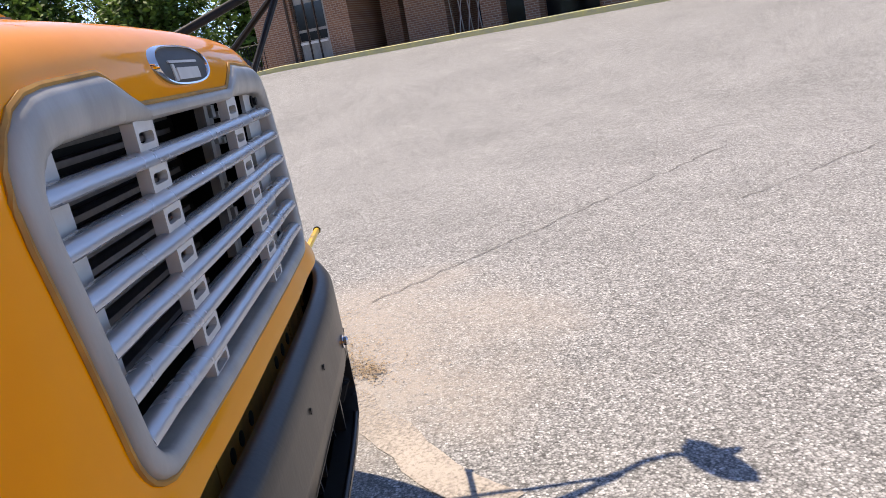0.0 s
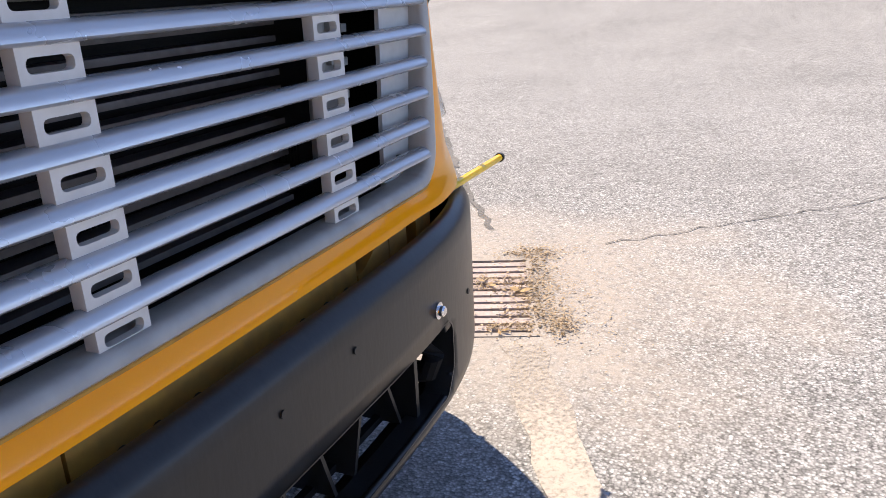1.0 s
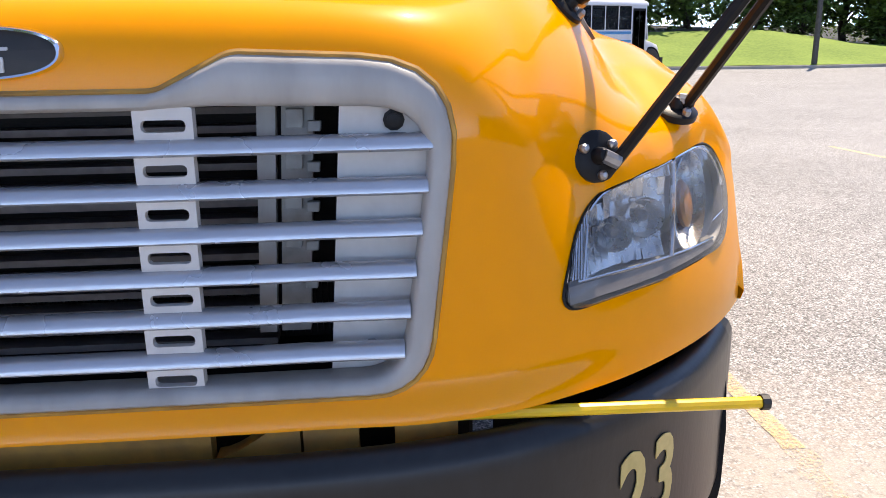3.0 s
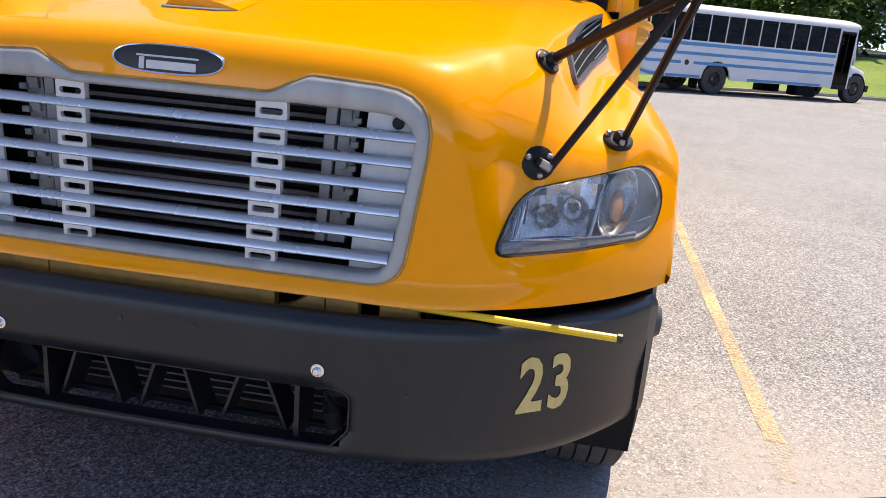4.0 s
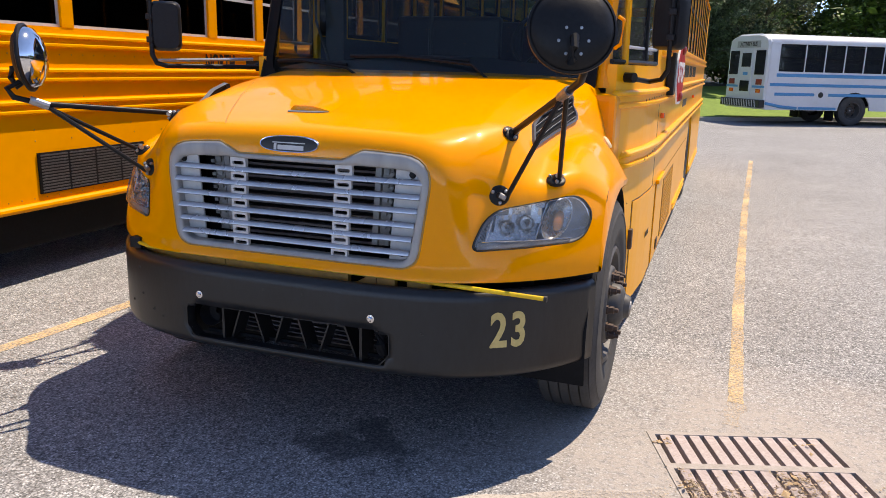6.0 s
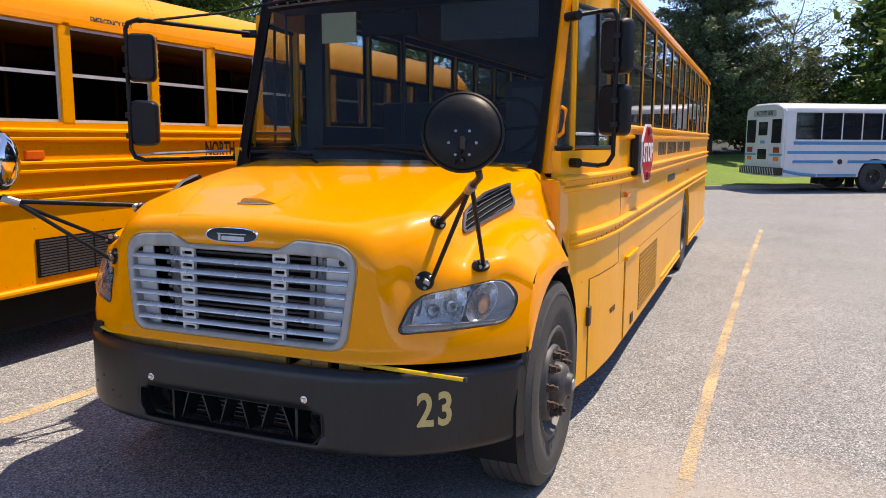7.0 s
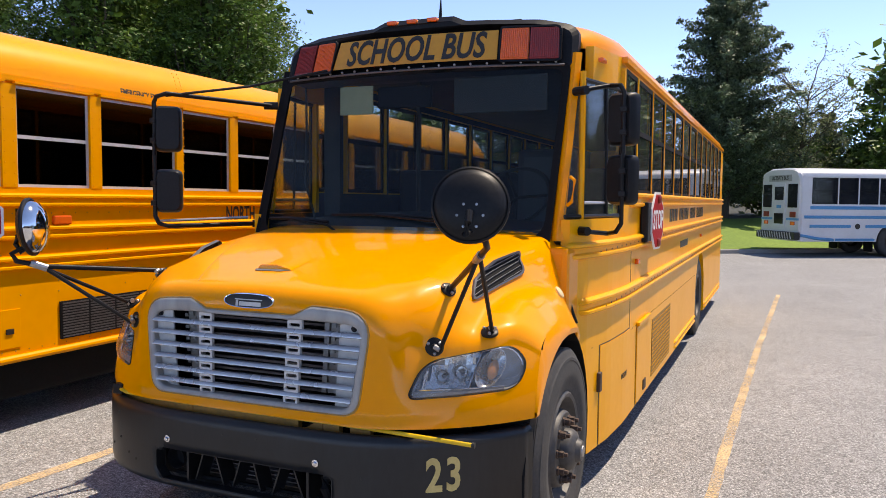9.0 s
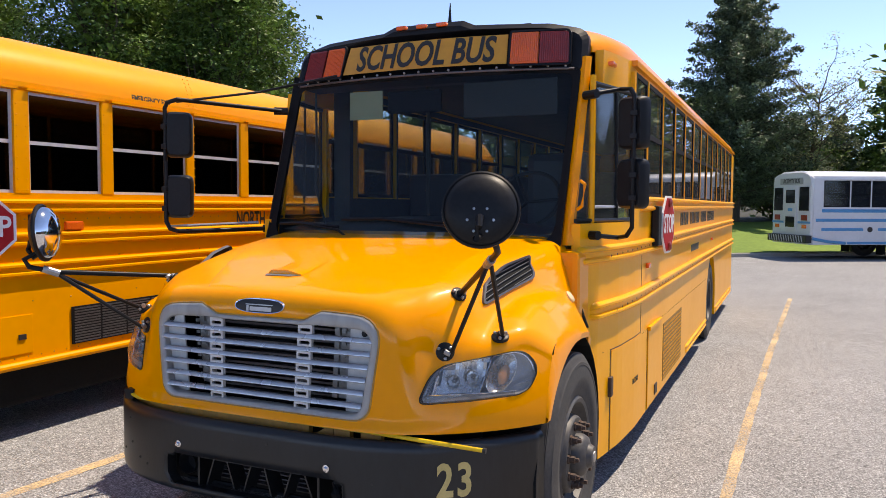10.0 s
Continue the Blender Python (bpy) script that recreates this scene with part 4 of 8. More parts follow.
def make_bumper():
    xs = sorted({round(s * v, 4) for v in list(np.linspace(0, 0.40, 9)) + [0.432, 0.455, 0.472] + list(np.linspace(0.5, 1.185, 26)) for s in (1, -1)})
    prof = [(0.046, 0.742), (0.043, 0.774), (0.034, 0.776), (0.022, 0.773), (0.008, 0.762), (0.001, 0.748), (0.0, 0.725), (0.0, 0.64), (0.0, 0.60), (0.0, 0.585), (0.0, 0.55), (0.0, 0.51), (0.0, 0.488), (0.0, 0.4551), (0.003, 0.432), (0.016, 0.420), (0.04, 0.416), (0.09, 0.416)]
    bm = bmesh.new()
    cols = []
    for x in xs:
        d = Vector((-4 * 0.5 * (abs(x) / 1.18) ** 3 / 1.18 * math.copysign(1, x), 1.0)).normalized()
        cols.append([bm.verts.new((x + d.x * o, bumper_y(x) + d.y * o, z - 0.004 * (abs(x) / 1.1) ** 4 * (z > 0.735))) for o, z in prof])
    for c, d in zip(cols, cols[1:]):
        for i in range(len(prof) - 1):
            q = (c[i].co + d[i + 1].co) / 2
            lim = 0.472 - 0.05 * max(0, (abs(q.z - 0.528) - 0.04) / 0.03)
            if abs(q.x) < lim and 0.455 < q.z < 0.600:
                continue
            bm.faces.new((c[i], d[i], d[i + 1], c[i + 1]))
    ob = part("bumper", bm, BUMPER, main_bus, "black curved steel front bumper", True)
    sol = ob.modifiers.new("thick", "SOLIDIFY")
    sol.thickness, sol.offset = 0.012, -1.0
    return ob


bumper = make_bumper()
wheel(main_bus, 1.19, 0.985, 1)
wheel(main_bus, 1.19, 0.985, -1)
for s in (1, -1):
    wheel(main_bus, 1.18, 7.95, s, deep=0.02, dished=True)
    wheel(main_bus, 0.88, 7.95, s, deep=0.0, studs=0)
part("front_axle", tubed([(-0.95, 0.985, 0.50), (-0.5, 0.985, 0.42), (0.5, 0.985, 0.42), (0.95, 0.985, 0.50)], 0.06), MATT, main_bus)
part("rear_axle", tubed([(-1.0, 7.95, 0.505), (1.0, 7.95, 0.505)], 0.09), MATT, main_bus)


def main_x(y):
    return interp([(1.30, 1.045), (1.44, 1.060), (1.7, 1.120), (2.1, 1.175), (2.5, 1.20), (20, 1.20)], y)


MAIN = dict(xf=main_x, skirt=0.238, win_b=1.80, win_t=2.605, gutter=2.66, y0=3.03, yh=2.345, y1=11.75, hw=1.185, crown=2.93, paint=YELLOW2,
            arches=[(7.95, 0.505, 0.60)], windows=[(2.38, 2.80)] + [(2.835 + 0.70 * i, 2.835 + 0.70 * i + 0.676) for i in range(12)], inset=0.012, frame=MATT, frame_t=0.03, glass=PANE, low_glass=PANE_LOW, split=0.03,
            rails=[1.755, 1.460, 1.130], rail0={1.460: 1.42, 1.130: 1.60}, yr=2.55, rail_paint=YELLOW2, roof_paint=YELLOW,
            roof=[(1.90, 0.86, 0.66), (2.03, 0.93, 0.84), (2.2, 0.97, 0.94), (2.45, 1.0, 1.0), (7, 1.0, 1.0), (11.4, 1.0, 1.0), (11.7, 0.98, 0.96), (11.83, 0.93, 0.85)], yfl=2.15)
bus_body(main_bus, MAIN)
seats(main_bus, [3.4 + 0.72 * i for i in range(11)])

# cab sides
for side in (1, -1):
    bm = bmesh.new()
    low = arch_low([(0.985, 0.505, 0.755)], 0.238)
    strip(bm, steps(1.475, 3.03, 0.1, [1.5, 1.56, 1.61, 1.65, 1.68, 1.71, 1.73, 1.745, 1.7499, 1.751]), main_x, lambda y: low(y) if y < 1.75 else 0.238, lambda y: 1.64, 0.05, side)
    strip(bm, steps(2.33, 3.03, 0.1), main_x, lambda y: 1.64, lambda y: 1.80, 0.05, side)
    part("cab_side", bm, YELLOW2, main_bus)
    bm = bmesh.new()
    strip(bm, steps(1.90, 2.45, 0.1), lambda y: main_x(y) - 0.02 - 0.10 * max(0, 2.3 - y), lambda y: 2.47, lambda y: 2.67, 0.05, side)
    part("cab_header", bm, YELLOW2, main_bus)
    # added dark sheets that give the cab its inner shade
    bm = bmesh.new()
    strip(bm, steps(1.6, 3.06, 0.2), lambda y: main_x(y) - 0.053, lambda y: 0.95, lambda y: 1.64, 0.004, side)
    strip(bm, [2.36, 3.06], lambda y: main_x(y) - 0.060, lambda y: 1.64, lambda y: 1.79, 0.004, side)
    part("dim_lining", bm, INNER, main_bus)
    # windscreen post
    bm = bmesh.new()
    rows = []
    for i in range(13):
        t = i / 12
        z = 1.52 + 1.10 * t
        y = 1.405 + 0.345 * t
        x = (0.985 if side > 0 else 1.012) + 0.005 * t
        rows.append([bm.verts.new(v) for v in ((side * (x - 0.012), y + 0.045, z), (side * (x + 0.020), y + 0.036, z), (side * (x + 0.048), y + 0.066, z), (side * (x + 0.036), y + 0.098, z), (side * (x - 0.03), y + 0.08, z))])
    for s, t in zip(rows, rows[1:]):
        for i in range(5):
            bm.faces.new((s[i], s[(i + 1) % 5], t[(i + 1) % 5], t[i]))
    part("windscreen_post", bm, YELLOW if side > 0 else MATT, main_bus, "" if side > 0 else "black post beside the entry door", smooth=True)
    # driver's and vent panes
    def leaf(y, z, o=0.0):
        return Vector((side * (main_x(y) - 0.004 - o - 0.036 * smooth(2.42, 1.5, y) - 0.045 * smooth(2.42, 1.5, y) * (z - 1.65) / 0.81), y, z))
    cw = part("cab_window", tubed([leaf(y, 1.655) for y in (1.5, 1.68, 2.04, 2.34)], 0.014, 6), BLACK, main_bus, "driver's side window with a yellow post and black frame")
    for pa, pb, r, mt in (((1.68, 1.63), (1.765, 2.50), 0.019, YELLOW2), ((1.705, 1.66), (1.785, 2.45), 0.010, BLACK), ((1.775, 2.455), (2.34, 2.46), 0.016, BLACK), ((2.325, 1.65), (2.325, 2.46), 0.013, BLACK), ((2.05, 1.65), (2.05, 2.46), 0.010, BLACK), ((1.70, 1.735), (2.33, 1.735), 0.009, ALU)):
        part("frame_bar", tubed([leaf(*pa), leaf(*pb)], r, 8), mt, cw, "yellow window post" if mt is YELLOW2 else "")
    for poly in (((1.50, 1.655), (1.675, 1.655), (1.755, 2.40), (1.74, 2.40)), ((1.70, 1.655), (2.05, 1.655), (2.05, 2.455), (1.775, 2.455)), ((2.05, 1.655), (2.32, 1.655), (2.32, 2.455), (2.05, 2.455))):
        bm = bmesh.new()
        loops(bm, [[leaf(y, z, 0.004 + o) for y, z in poly] for o in (0, 0.006)], True, True)
        part("pane", bm, PANE, cw).visible_shadow = False


# windscreen, brow and sign
def screen(x, z, out=0.0):
    return Vector((x, 1.28 + 0.33 * (z - 1.5) + 0.155 * x * x - out, z))


def patch(outline, fn, n=14, m=10, out=0.0, thick=0.008):
    """Bowed sheet between four corners (x0, x1 at the bottom, x0, x1 at the top, z0, z1)."""
    a0, a1, b0, b1, z0, z1 = outline
    bm = bmesh.new()
    for o in ((out, out - thick) if thick else (out,)):
        grid = [[bm.verts.new(fn((a0 + (b0 - a0) * j / m) + ((a1 + (b1 - a1) * j / m) - (a0 + (b0 - a0) * j / m)) * i / n, z0 + (z1 - z0) * j / m, o)) for i in range(n + 1)] for j in range(m + 1)]
        for j in range(m):
            for i in range(n):
                bm.faces.new((grid[j][i], grid[j][i + 1], grid[j + 1][i + 1], grid[j + 1][i]))
    return bm


ws = part("windscreen", patch((-0.975, 0.960, -0.975, 0.960, 1.50, 2.55), screen, 20, 12, 0.0, 0), WINDSCREEN, main_bus, "dark curved one-piece windscreen", True)
ws.visible_shadow = False
bm = bmesh.new()
oo = rounded([(-1.005, 1.48, 0.05), (0.968, 1.48, 0.05), (0.985, 2.56, 0.05), (-1.008, 2.56, 0.05)], 6)
ii = rounded([(-0.965, 1.53, 0.12), (0.930, 1.53, 0.12), (0.945, 2.52, 0.06), (-0.965, 2.52, 0.06)], 6)


oo, ii = along(oo, 4), along(ii, 4)
loops(bm, [[screen(q.x, q.y, -0.004) for q in oo], [screen(q.x, q.y, 0.012) for q in oo], [screen(q.x, q.y, 0.006) for q in ii]])
part("windscreen_seal", bm, MATT, ws, "black windscreen surround", True)

bm = bmesh.new()
bo = along(rounded([(-1.03, 2.54, 0.03), (1.012, 2.54, 0.03), (1.008, 2.79, 0.10), (0.78, 2.835, 0.2), (0.32, 2.85, 0.05), (0.24, 2.885, 0.03), (-0.24, 2.885, 0.03), (-0.32, 2.85, 0.05), (-0.78, 2.835, 0.2), (-1.03, 2.79, 0.10)], 6), 3)
loops(bm, [[screen(q.x * 0.97, 2.53 + (q.y - 2.53) * 0.90, 0.012) for q in bo], [screen(q.x, q.y, -0.01) for q in bo], [screen(q.x, q.y, -0.04) for q in bo], [screen(q.x * 0.985, q.y - 0.012, -0.24) for q in bo]], True, True)
brow = part("brow", bm, BLACK, main_bus, "black moulded cap over the windscreen")
BR = 0.022
sb = part("name_board", patch((-0.575, 0.558, -0.548, 0.548, 2.585, 2.768), screen, 12, 2, BR + 0.006), SIGN_Y, brow, "yellow sign board with black lettering")
part("lettering", letters("SCHOOL BUS", 0.225, lambda u, v, w: screen(0.004 + u, 2.672 + v, BR + 0.009 + w), 0.002, 0.70, 0.10, 0.022), INK, sb)
for nm, xa, xb, mt in (("warning_lamp", 0.582, 0.742, AMBER), ("warning_lamp", 0.752, 0.918, RED), ("warning_lamp", -0.745, -0.592, AMBER), ("warning_lamp", -0.925, -0.76, RED)):
    lamp = part(nm, patch((xa, xb, xa * 0.985, xb * 0.985, 2.58, 2.775), screen, 6, 6, BR + 0.016, 0.02), mt, brow, "amber flashing warning lamp" if mt is AMBER else "red flashing warning lamp")
    ribs = bmesh.new()
    for k in range(14):
        u = xa + (xb - xa) * (k + 0.5) / 14
        tube(ribs, [screen(u, 2.59, BR + 0.016), screen(u * 0.985, 2.765, BR + 0.016)], 0.0042, 5)
    part("lens_ribs", ribs, mt, lamp)
for xa, xb in ((0.57, 0.932), (-0.94, -0.58)):
    b = bmesh.new()
    oo2 = along(rounded([(xa, 2.565, 0.02), (xb, 2.565, 0.02), (xb * 0.985, 2.79, 0.04), (xa * 0.985, 2.79, 0.02)], 5), 3)
    cx = (xa + xb) / 2
    loops(b, [[screen(q.x, q.y, BR - 0.004) for q in oo2], [screen(q.x, q.y, BR + 0.02) for q in oo2], [screen(cx + (q.x - cx) * 0.95, 2.677 + (q.y - 2.677) * 0.9, BR + 0.018) for q in oo2]])
    part("lamp_hood", b, BLACK, brow)
for x in (-0.17, -0.03, 0.11):
    part("marker_lamp", boxed(x - 0.034, x + 0.034, 1.70, 1.75, 2.852, 2.878, bevel=0.008), AMBER, brow, "small amber roof marker lamp")
part("edge_strip", tubed([screen(x, 2.545 + 0.0 * x, 0.018) for x in np.linspace(-0.97, 0.95, 15)], 0.007, 6), VENT_GREY, brow, "rubber strip under the black cap")
for x in np.linspace(-0.90, 0.90, 19):
    part("strip_bolt", lathed([(0.008, 0.0), (0.008, 0.006), (0.004, 0.009), (0, 0.0095)], Matrix.Translation(screen(x, 2.562, 0.016)) @ pose(0, 0, 0, 90), 8), STEEL, brow)
part("aerial", tubed([(0.06, 1.95, 2.86), (0.06, 1.96, 3.06)], 0.018, 8, 0.003), BLACK, main_bus, "short black roof aerial")
part("roof_vent", boxed(0.42, 0.52, 2.25, 2.38, 2.90, 2.955, bevel=0.012), BLACK, main_bus)

# grille
def glide(ring, off):
    return [Vector((q.x, skin(q.x, q.y) + off, q.y)) for q in ring]


go, gi = along(rounded(OUT, 7), 4), along(rounded(INN, 7), 4)
bm = bmesh.new()
rings_g = [(0.0, 0.010), (0.0, -0.002), (0.06, -0.007), (0.18, -0.0105), (0.45, -0.012), (0.75, -0.0105), (0.92, -0.006), (1.0, 0.002), (1.0, 0.035)]
loops(bm, [glide([a.lerp(b, k) for a, b in zip(go, gi)], d) for k, d in rings_g])
grille = part("grille", bm, GRILLE_GREY, main_bus, "grey plastic grille with horizontal silver bars", True)
# thin dark ring drawn as the shadow in the gap between grille and hood
bm = bmesh.new()
edge = [Vector((q.x * 1.004, 1.06 + (q.y - 1.06) * 1.009)) for q in go]
tube(bm, glide(edge + edge[:1], -0.0005), 0.0045, 6, False)
part("grille_shadow_line", bm, FLANGE, grille, "brown line drawn as the shadow round the grille", True)
ZINC = material("dull_zinc", (0.34, 0.335, 0.32), (0.20, 0.195, 0.185), 0.6, metal=0.2, fine=30, broad=14)
SLOT_Z = [1.203 - 0.0548 * i for i in range(7)]


def taper(bm):
    """Lean the grille's uprights in towards the foot."""
    for v in bm.verts:
        v.co.x *= 1 - 0.165 * (1.20 - v.co.z)
    return bm


for i in range(6):
    z = 1.1756 - 0.0548 * i
    hx = 0.572 - 0.009 * i
    prof = [(-0.015, -0.006), (-0.0145, -0.002), (-0.0125, 0.003), (-0.009, 0.0075), (-0.003, 0.011), (0.005, 0.0125), (0.012, 0.011), (0.013, 0.0), (0.013, -0.008), (0.006, -0.0105), (-0.006, -0.0105), (-0.012, -0.009)]
    bm = bmesh.new()
    rows = []
    for x in np.linspace(0.012 - hx, hx, 25):
        rows.append([bm.verts.new((x, front(x, z) + 0.004 + o, z + h)) for o, h in prof])
    for s, t in zip(rows, rows[1:]):
        for k in range(12):
            bm.faces.new((s[k], s[(k + 1) % 12], t[(k + 1) % 12], t[k]))
    bm.faces.new(rows[0]), bm.faces.new(rows[-1])
    part("grille_bar", bm, BAR_GREY, grille, "silver horizontal bar", True)
me = None
for z in SLOT_Z:
    for x in (-0.234, 0.234):
        if me is None:
            bm = bmesh.new()
            a = along(rounded([(-0.036, -0.0225, 0.003), (0.036, -0.0225, 0.003), (0.036, 0.0225, 0.003), (-0.036, 0.0225, 0.003)], 4), 2)
            b = along(rounded([(-0.027, -0.0075, 0.007), (0.027, -0.0075, 0.007), (0.027, 0.0075, 0.007), (-0.027, 0.0075, 0.007)], 4), 2)
            loops(bm, [[(q.x, 0.018, q.y) for q in a], [(q.x, 0.0, q.y) for q in a], [(q.x, 0.0, q.y) for q in b], [(q.x, 0.012, q.y) for q in b]])
            me = bm
        ob = part("slotted_bracket", me, PALE, grille, "pale bracket with an oval slot")
        me = ob.data
        x *= (0.2405 - 0.0022 * SLOT_Z.index(z)) / 0.234
        ob.matrix_basis = pose(x, front(x, z) + 0.0, z)
for s in (1, -1):
    part("blanking_plate", taper(boxed(*sorted((s * 0.452, s * 0.59)), 0.042, 0.050, 0.855, 1.236)), PALE, grille, "pale grey blanking plate behind the bars")
    part("mounting_strip", taper(boxed(*sorted((s * 0.372, s * 0.415)), 0.105, 0.125, 0.90, 1.24)), ZINC, grille, "dull zinc mounting strip")
    part("mounting_strip", taper(boxed(*sorted((s * 0.340, s * 0.365)), 0.100, 0.12, 0.90, 1.24)), GRILLE_GREY, grille)
    for x, z in ((0.522, 1.203), (0.483, 0.893)):
        ob = part("bolt", lathed([(0.014, 0.0), (0.014, 0.004), (0.009, 0.005), (0.009, 0.012), (0, 0.013)], pose(s * x, 0.0415, z, 90), 10), BLACK, grille)
    for z in SLOT_Z[:5]:
        part("strip_clip", taper(boxed(*sorted((s * 0.378, s * 0.402)), 0.094, 0.105, z - 0.014, z + 0.012, bevel=0.002)), ZINC, grille, "small zinc clip")
        part("strip_clip", taper(boxed(*sorted((s * 0.408, s * 0.426)), 0.09, 0.105, z - 0.018, z - 0.004, bevel=0.002)), ZINC, grille)
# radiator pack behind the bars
# black sheets added to stand in for the shade inside the hood
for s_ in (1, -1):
    part("side_shade_sheet", boxed(*sorted((s_ * 0.600, s_ * 0.612)), 0.055, 0.31, 0.84, 1.25), MATT, grille)
part("top_shade_sheet", boxed(-0.60, 0.60, 0.06, 0.31, 1.252, 1.262), MATT, grille)
radiator = part("radiator", boxed(-0.56, 0.56, 0.24, 0.30, 0.84, 1.25), CORE, main_bus, "dark finned radiator behind the grille")
TUBE = material("cooler_tube", (0.14, 0.122, 0.115), (0.085, 0.075, 0.072), 0.5)
for k in range(15):
    part("cooler_tube", boxed(-0.335, 0.335, 0.175, 0.215, 0.853 + 0.027 * k, 0.863 + 0.027 * k), TUBE, radiator, "flat brownish cooler tube")
bm = bmesh.new()
for k in range(90):
    x = -0.44 + 0.88 * k / 89
    box(bm, x - 0.0012, x + 0.0012, 0.225, 0.24, 0.85, 0.965)
part("cooling_fin", bm, CORE, radiator, kind="stuff")
part("shroud", boxed(-0.62, 0.62, 0.305, 0.32, 0.60, 1.30), MATT, radiator)

# badge: a plain chrome-rimmed oval plate with a light bar
badge_o = [Vector((0.1335 * math.copysign(abs(math.cos(a)) ** 0.70, math.cos(a)), 1.2925 + 0.0335 * math.copysign(abs(math.sin(a)) ** 0.88, math.sin(a)))) for a in np.linspace(0, 2 * math.pi, 65)[:-1]]


def about(ring, k, dz=1.293, dx=0.0):
    return [Vector((dx + (q.x - dx) * k[0], dz + (q.y - dz) * k[1])) for q in ring]


bm = bmesh.new()
loops(bm, [glide(badge_o, 0.012), glide(badge_o, -0.006), glide(about(badge_o, (0.98, 0.93)), -0.011), glide(about(badge_o, (0.955, 0.85)), -0.010), glide(about(badge_o, (0.95, 0.83)), -0.004)], False, False)
badge = part("badge", bm, CHROME, hood, "chrome-rimmed black oval badge", True)
bm = bmesh.new()
loops(bm, [glide(about(badge_o, (0.955, 0.85)), -0.006), glide(about(badge_o, (0.4, 0.3)), -0.007)], False, True)
plate = part("badge_plate", bm, INK, badge)
for xa, xb, za, zb in ((-0.075, 0.072, 1.2955, 1.2995), (-0.068, -0.056, 1.268, 1.294), (-0.050, 0.066, 1.270, 1.288)):
    bm = bmesh.new()
    ring = rounded([(xa, za, 0.002), (xb, za, 0.002), (xb, zb, 0.002), (xa, zb, 0.002)], 3)
    loops(bm, [glide(ring, -0.006), glide(ring, -0.009)], True, True)
    part("badge_bar", bm, PALE, badge)

# hood details: pull with its grey pad, side vents, marker lamps, seam
PX0, PX1, PY = -0.150, 0.045, 0.284


def pull_top(t):
    return 0.021 * min(1.0, t / 0.10) ** 0.6 * min(1.0, (1 - t) / 0.45) ** 0.8


bm = bmesh.new()
rows = []
for i in range(25):
    t = i / 24
    x = PX0 + (PX1 - PX0) * t
    row = [bm.verts.new((x, PY - 0.002, hood_height(x, PY) - 0.004))]
    for j in range(12):
        y = PY + 0.24 * (j / 11) ** 1.4
        row.append(bm.verts.new((x, y, hood_height(x, y) + 0.0015 + pull_top(t) * (1 - j / 11) ** 1.6)))
    rows.append(row)
for s, t in zip(rows, rows[1:]):
    for j in range(12):
        bm.faces.new((s[j], s[j + 1], t[j + 1], t[j]))
part("hood_pull", bm, YELLOW, hood, "raised yellow hood pull", True)
bm = bmesh.new()
pad = [(PX0 - 0.006, PY - 0.004), (PX0 + 0.004, PY - 0.028), (PX1 - 0.05, PY - 0.026), (PX1 - 0.005, PY - 0.004)]
loops(bm, [[(a, b, hood_height(a, b) + o) for a, b in pad] for o in (0.001, 0.004)], True, True)
part("pull_pad", bm, material("pull_pad_grey", (0.17, 0.165, 0.16), (0.12, 0.115, 0.11), 0.6), hood, "dark grey pad before the hood pull")
wobble = [(0.34 + 0.60 * t ** 0.9, 0.085 + 1.36 * t) for t in np.linspace(0, 1, 24)]
for side in (-1,):
    bm = bmesh.new()
    rows = [[bm.verts.new((side * x + d, y, hood_height(x, y) + 0.0015)) for d in (-0.0025, 0.0025)] for x, y in wobble]
    for s, t in zip(rows, rows[1:]):
        bm.faces.new((s[0], s[1], t[1], t[0]))
    part("hood_crease", bm, FLANGE, hood)


def flank_x(y, z):
    """How far out the hood stands at a place along and up its flank."""
    lo, hi = interp(WC, y) - 0.06, 1.15
    z = min(z, hood_height(lo, y))
    for _ in range(24):
        mid = (lo + hi) / 2
        lo, hi = (mid, hi) if hood_height(mid, y) > z else (lo, mid)
    return lo


def flank(side, u, v, out):
    """u along the vent from its front, v up; lying on the hood flank."""
    y, z = 0.485 + 0.475 * u - 0.10 * v, 1.327 + 0.112 * u + 0.96 * v
    q = Vector((flank_x(y, z), y, z)) + Vector((0.93, -0.24, 0.27)).normalized() * out
    return Vector((side * q.x, q.y, q.z))


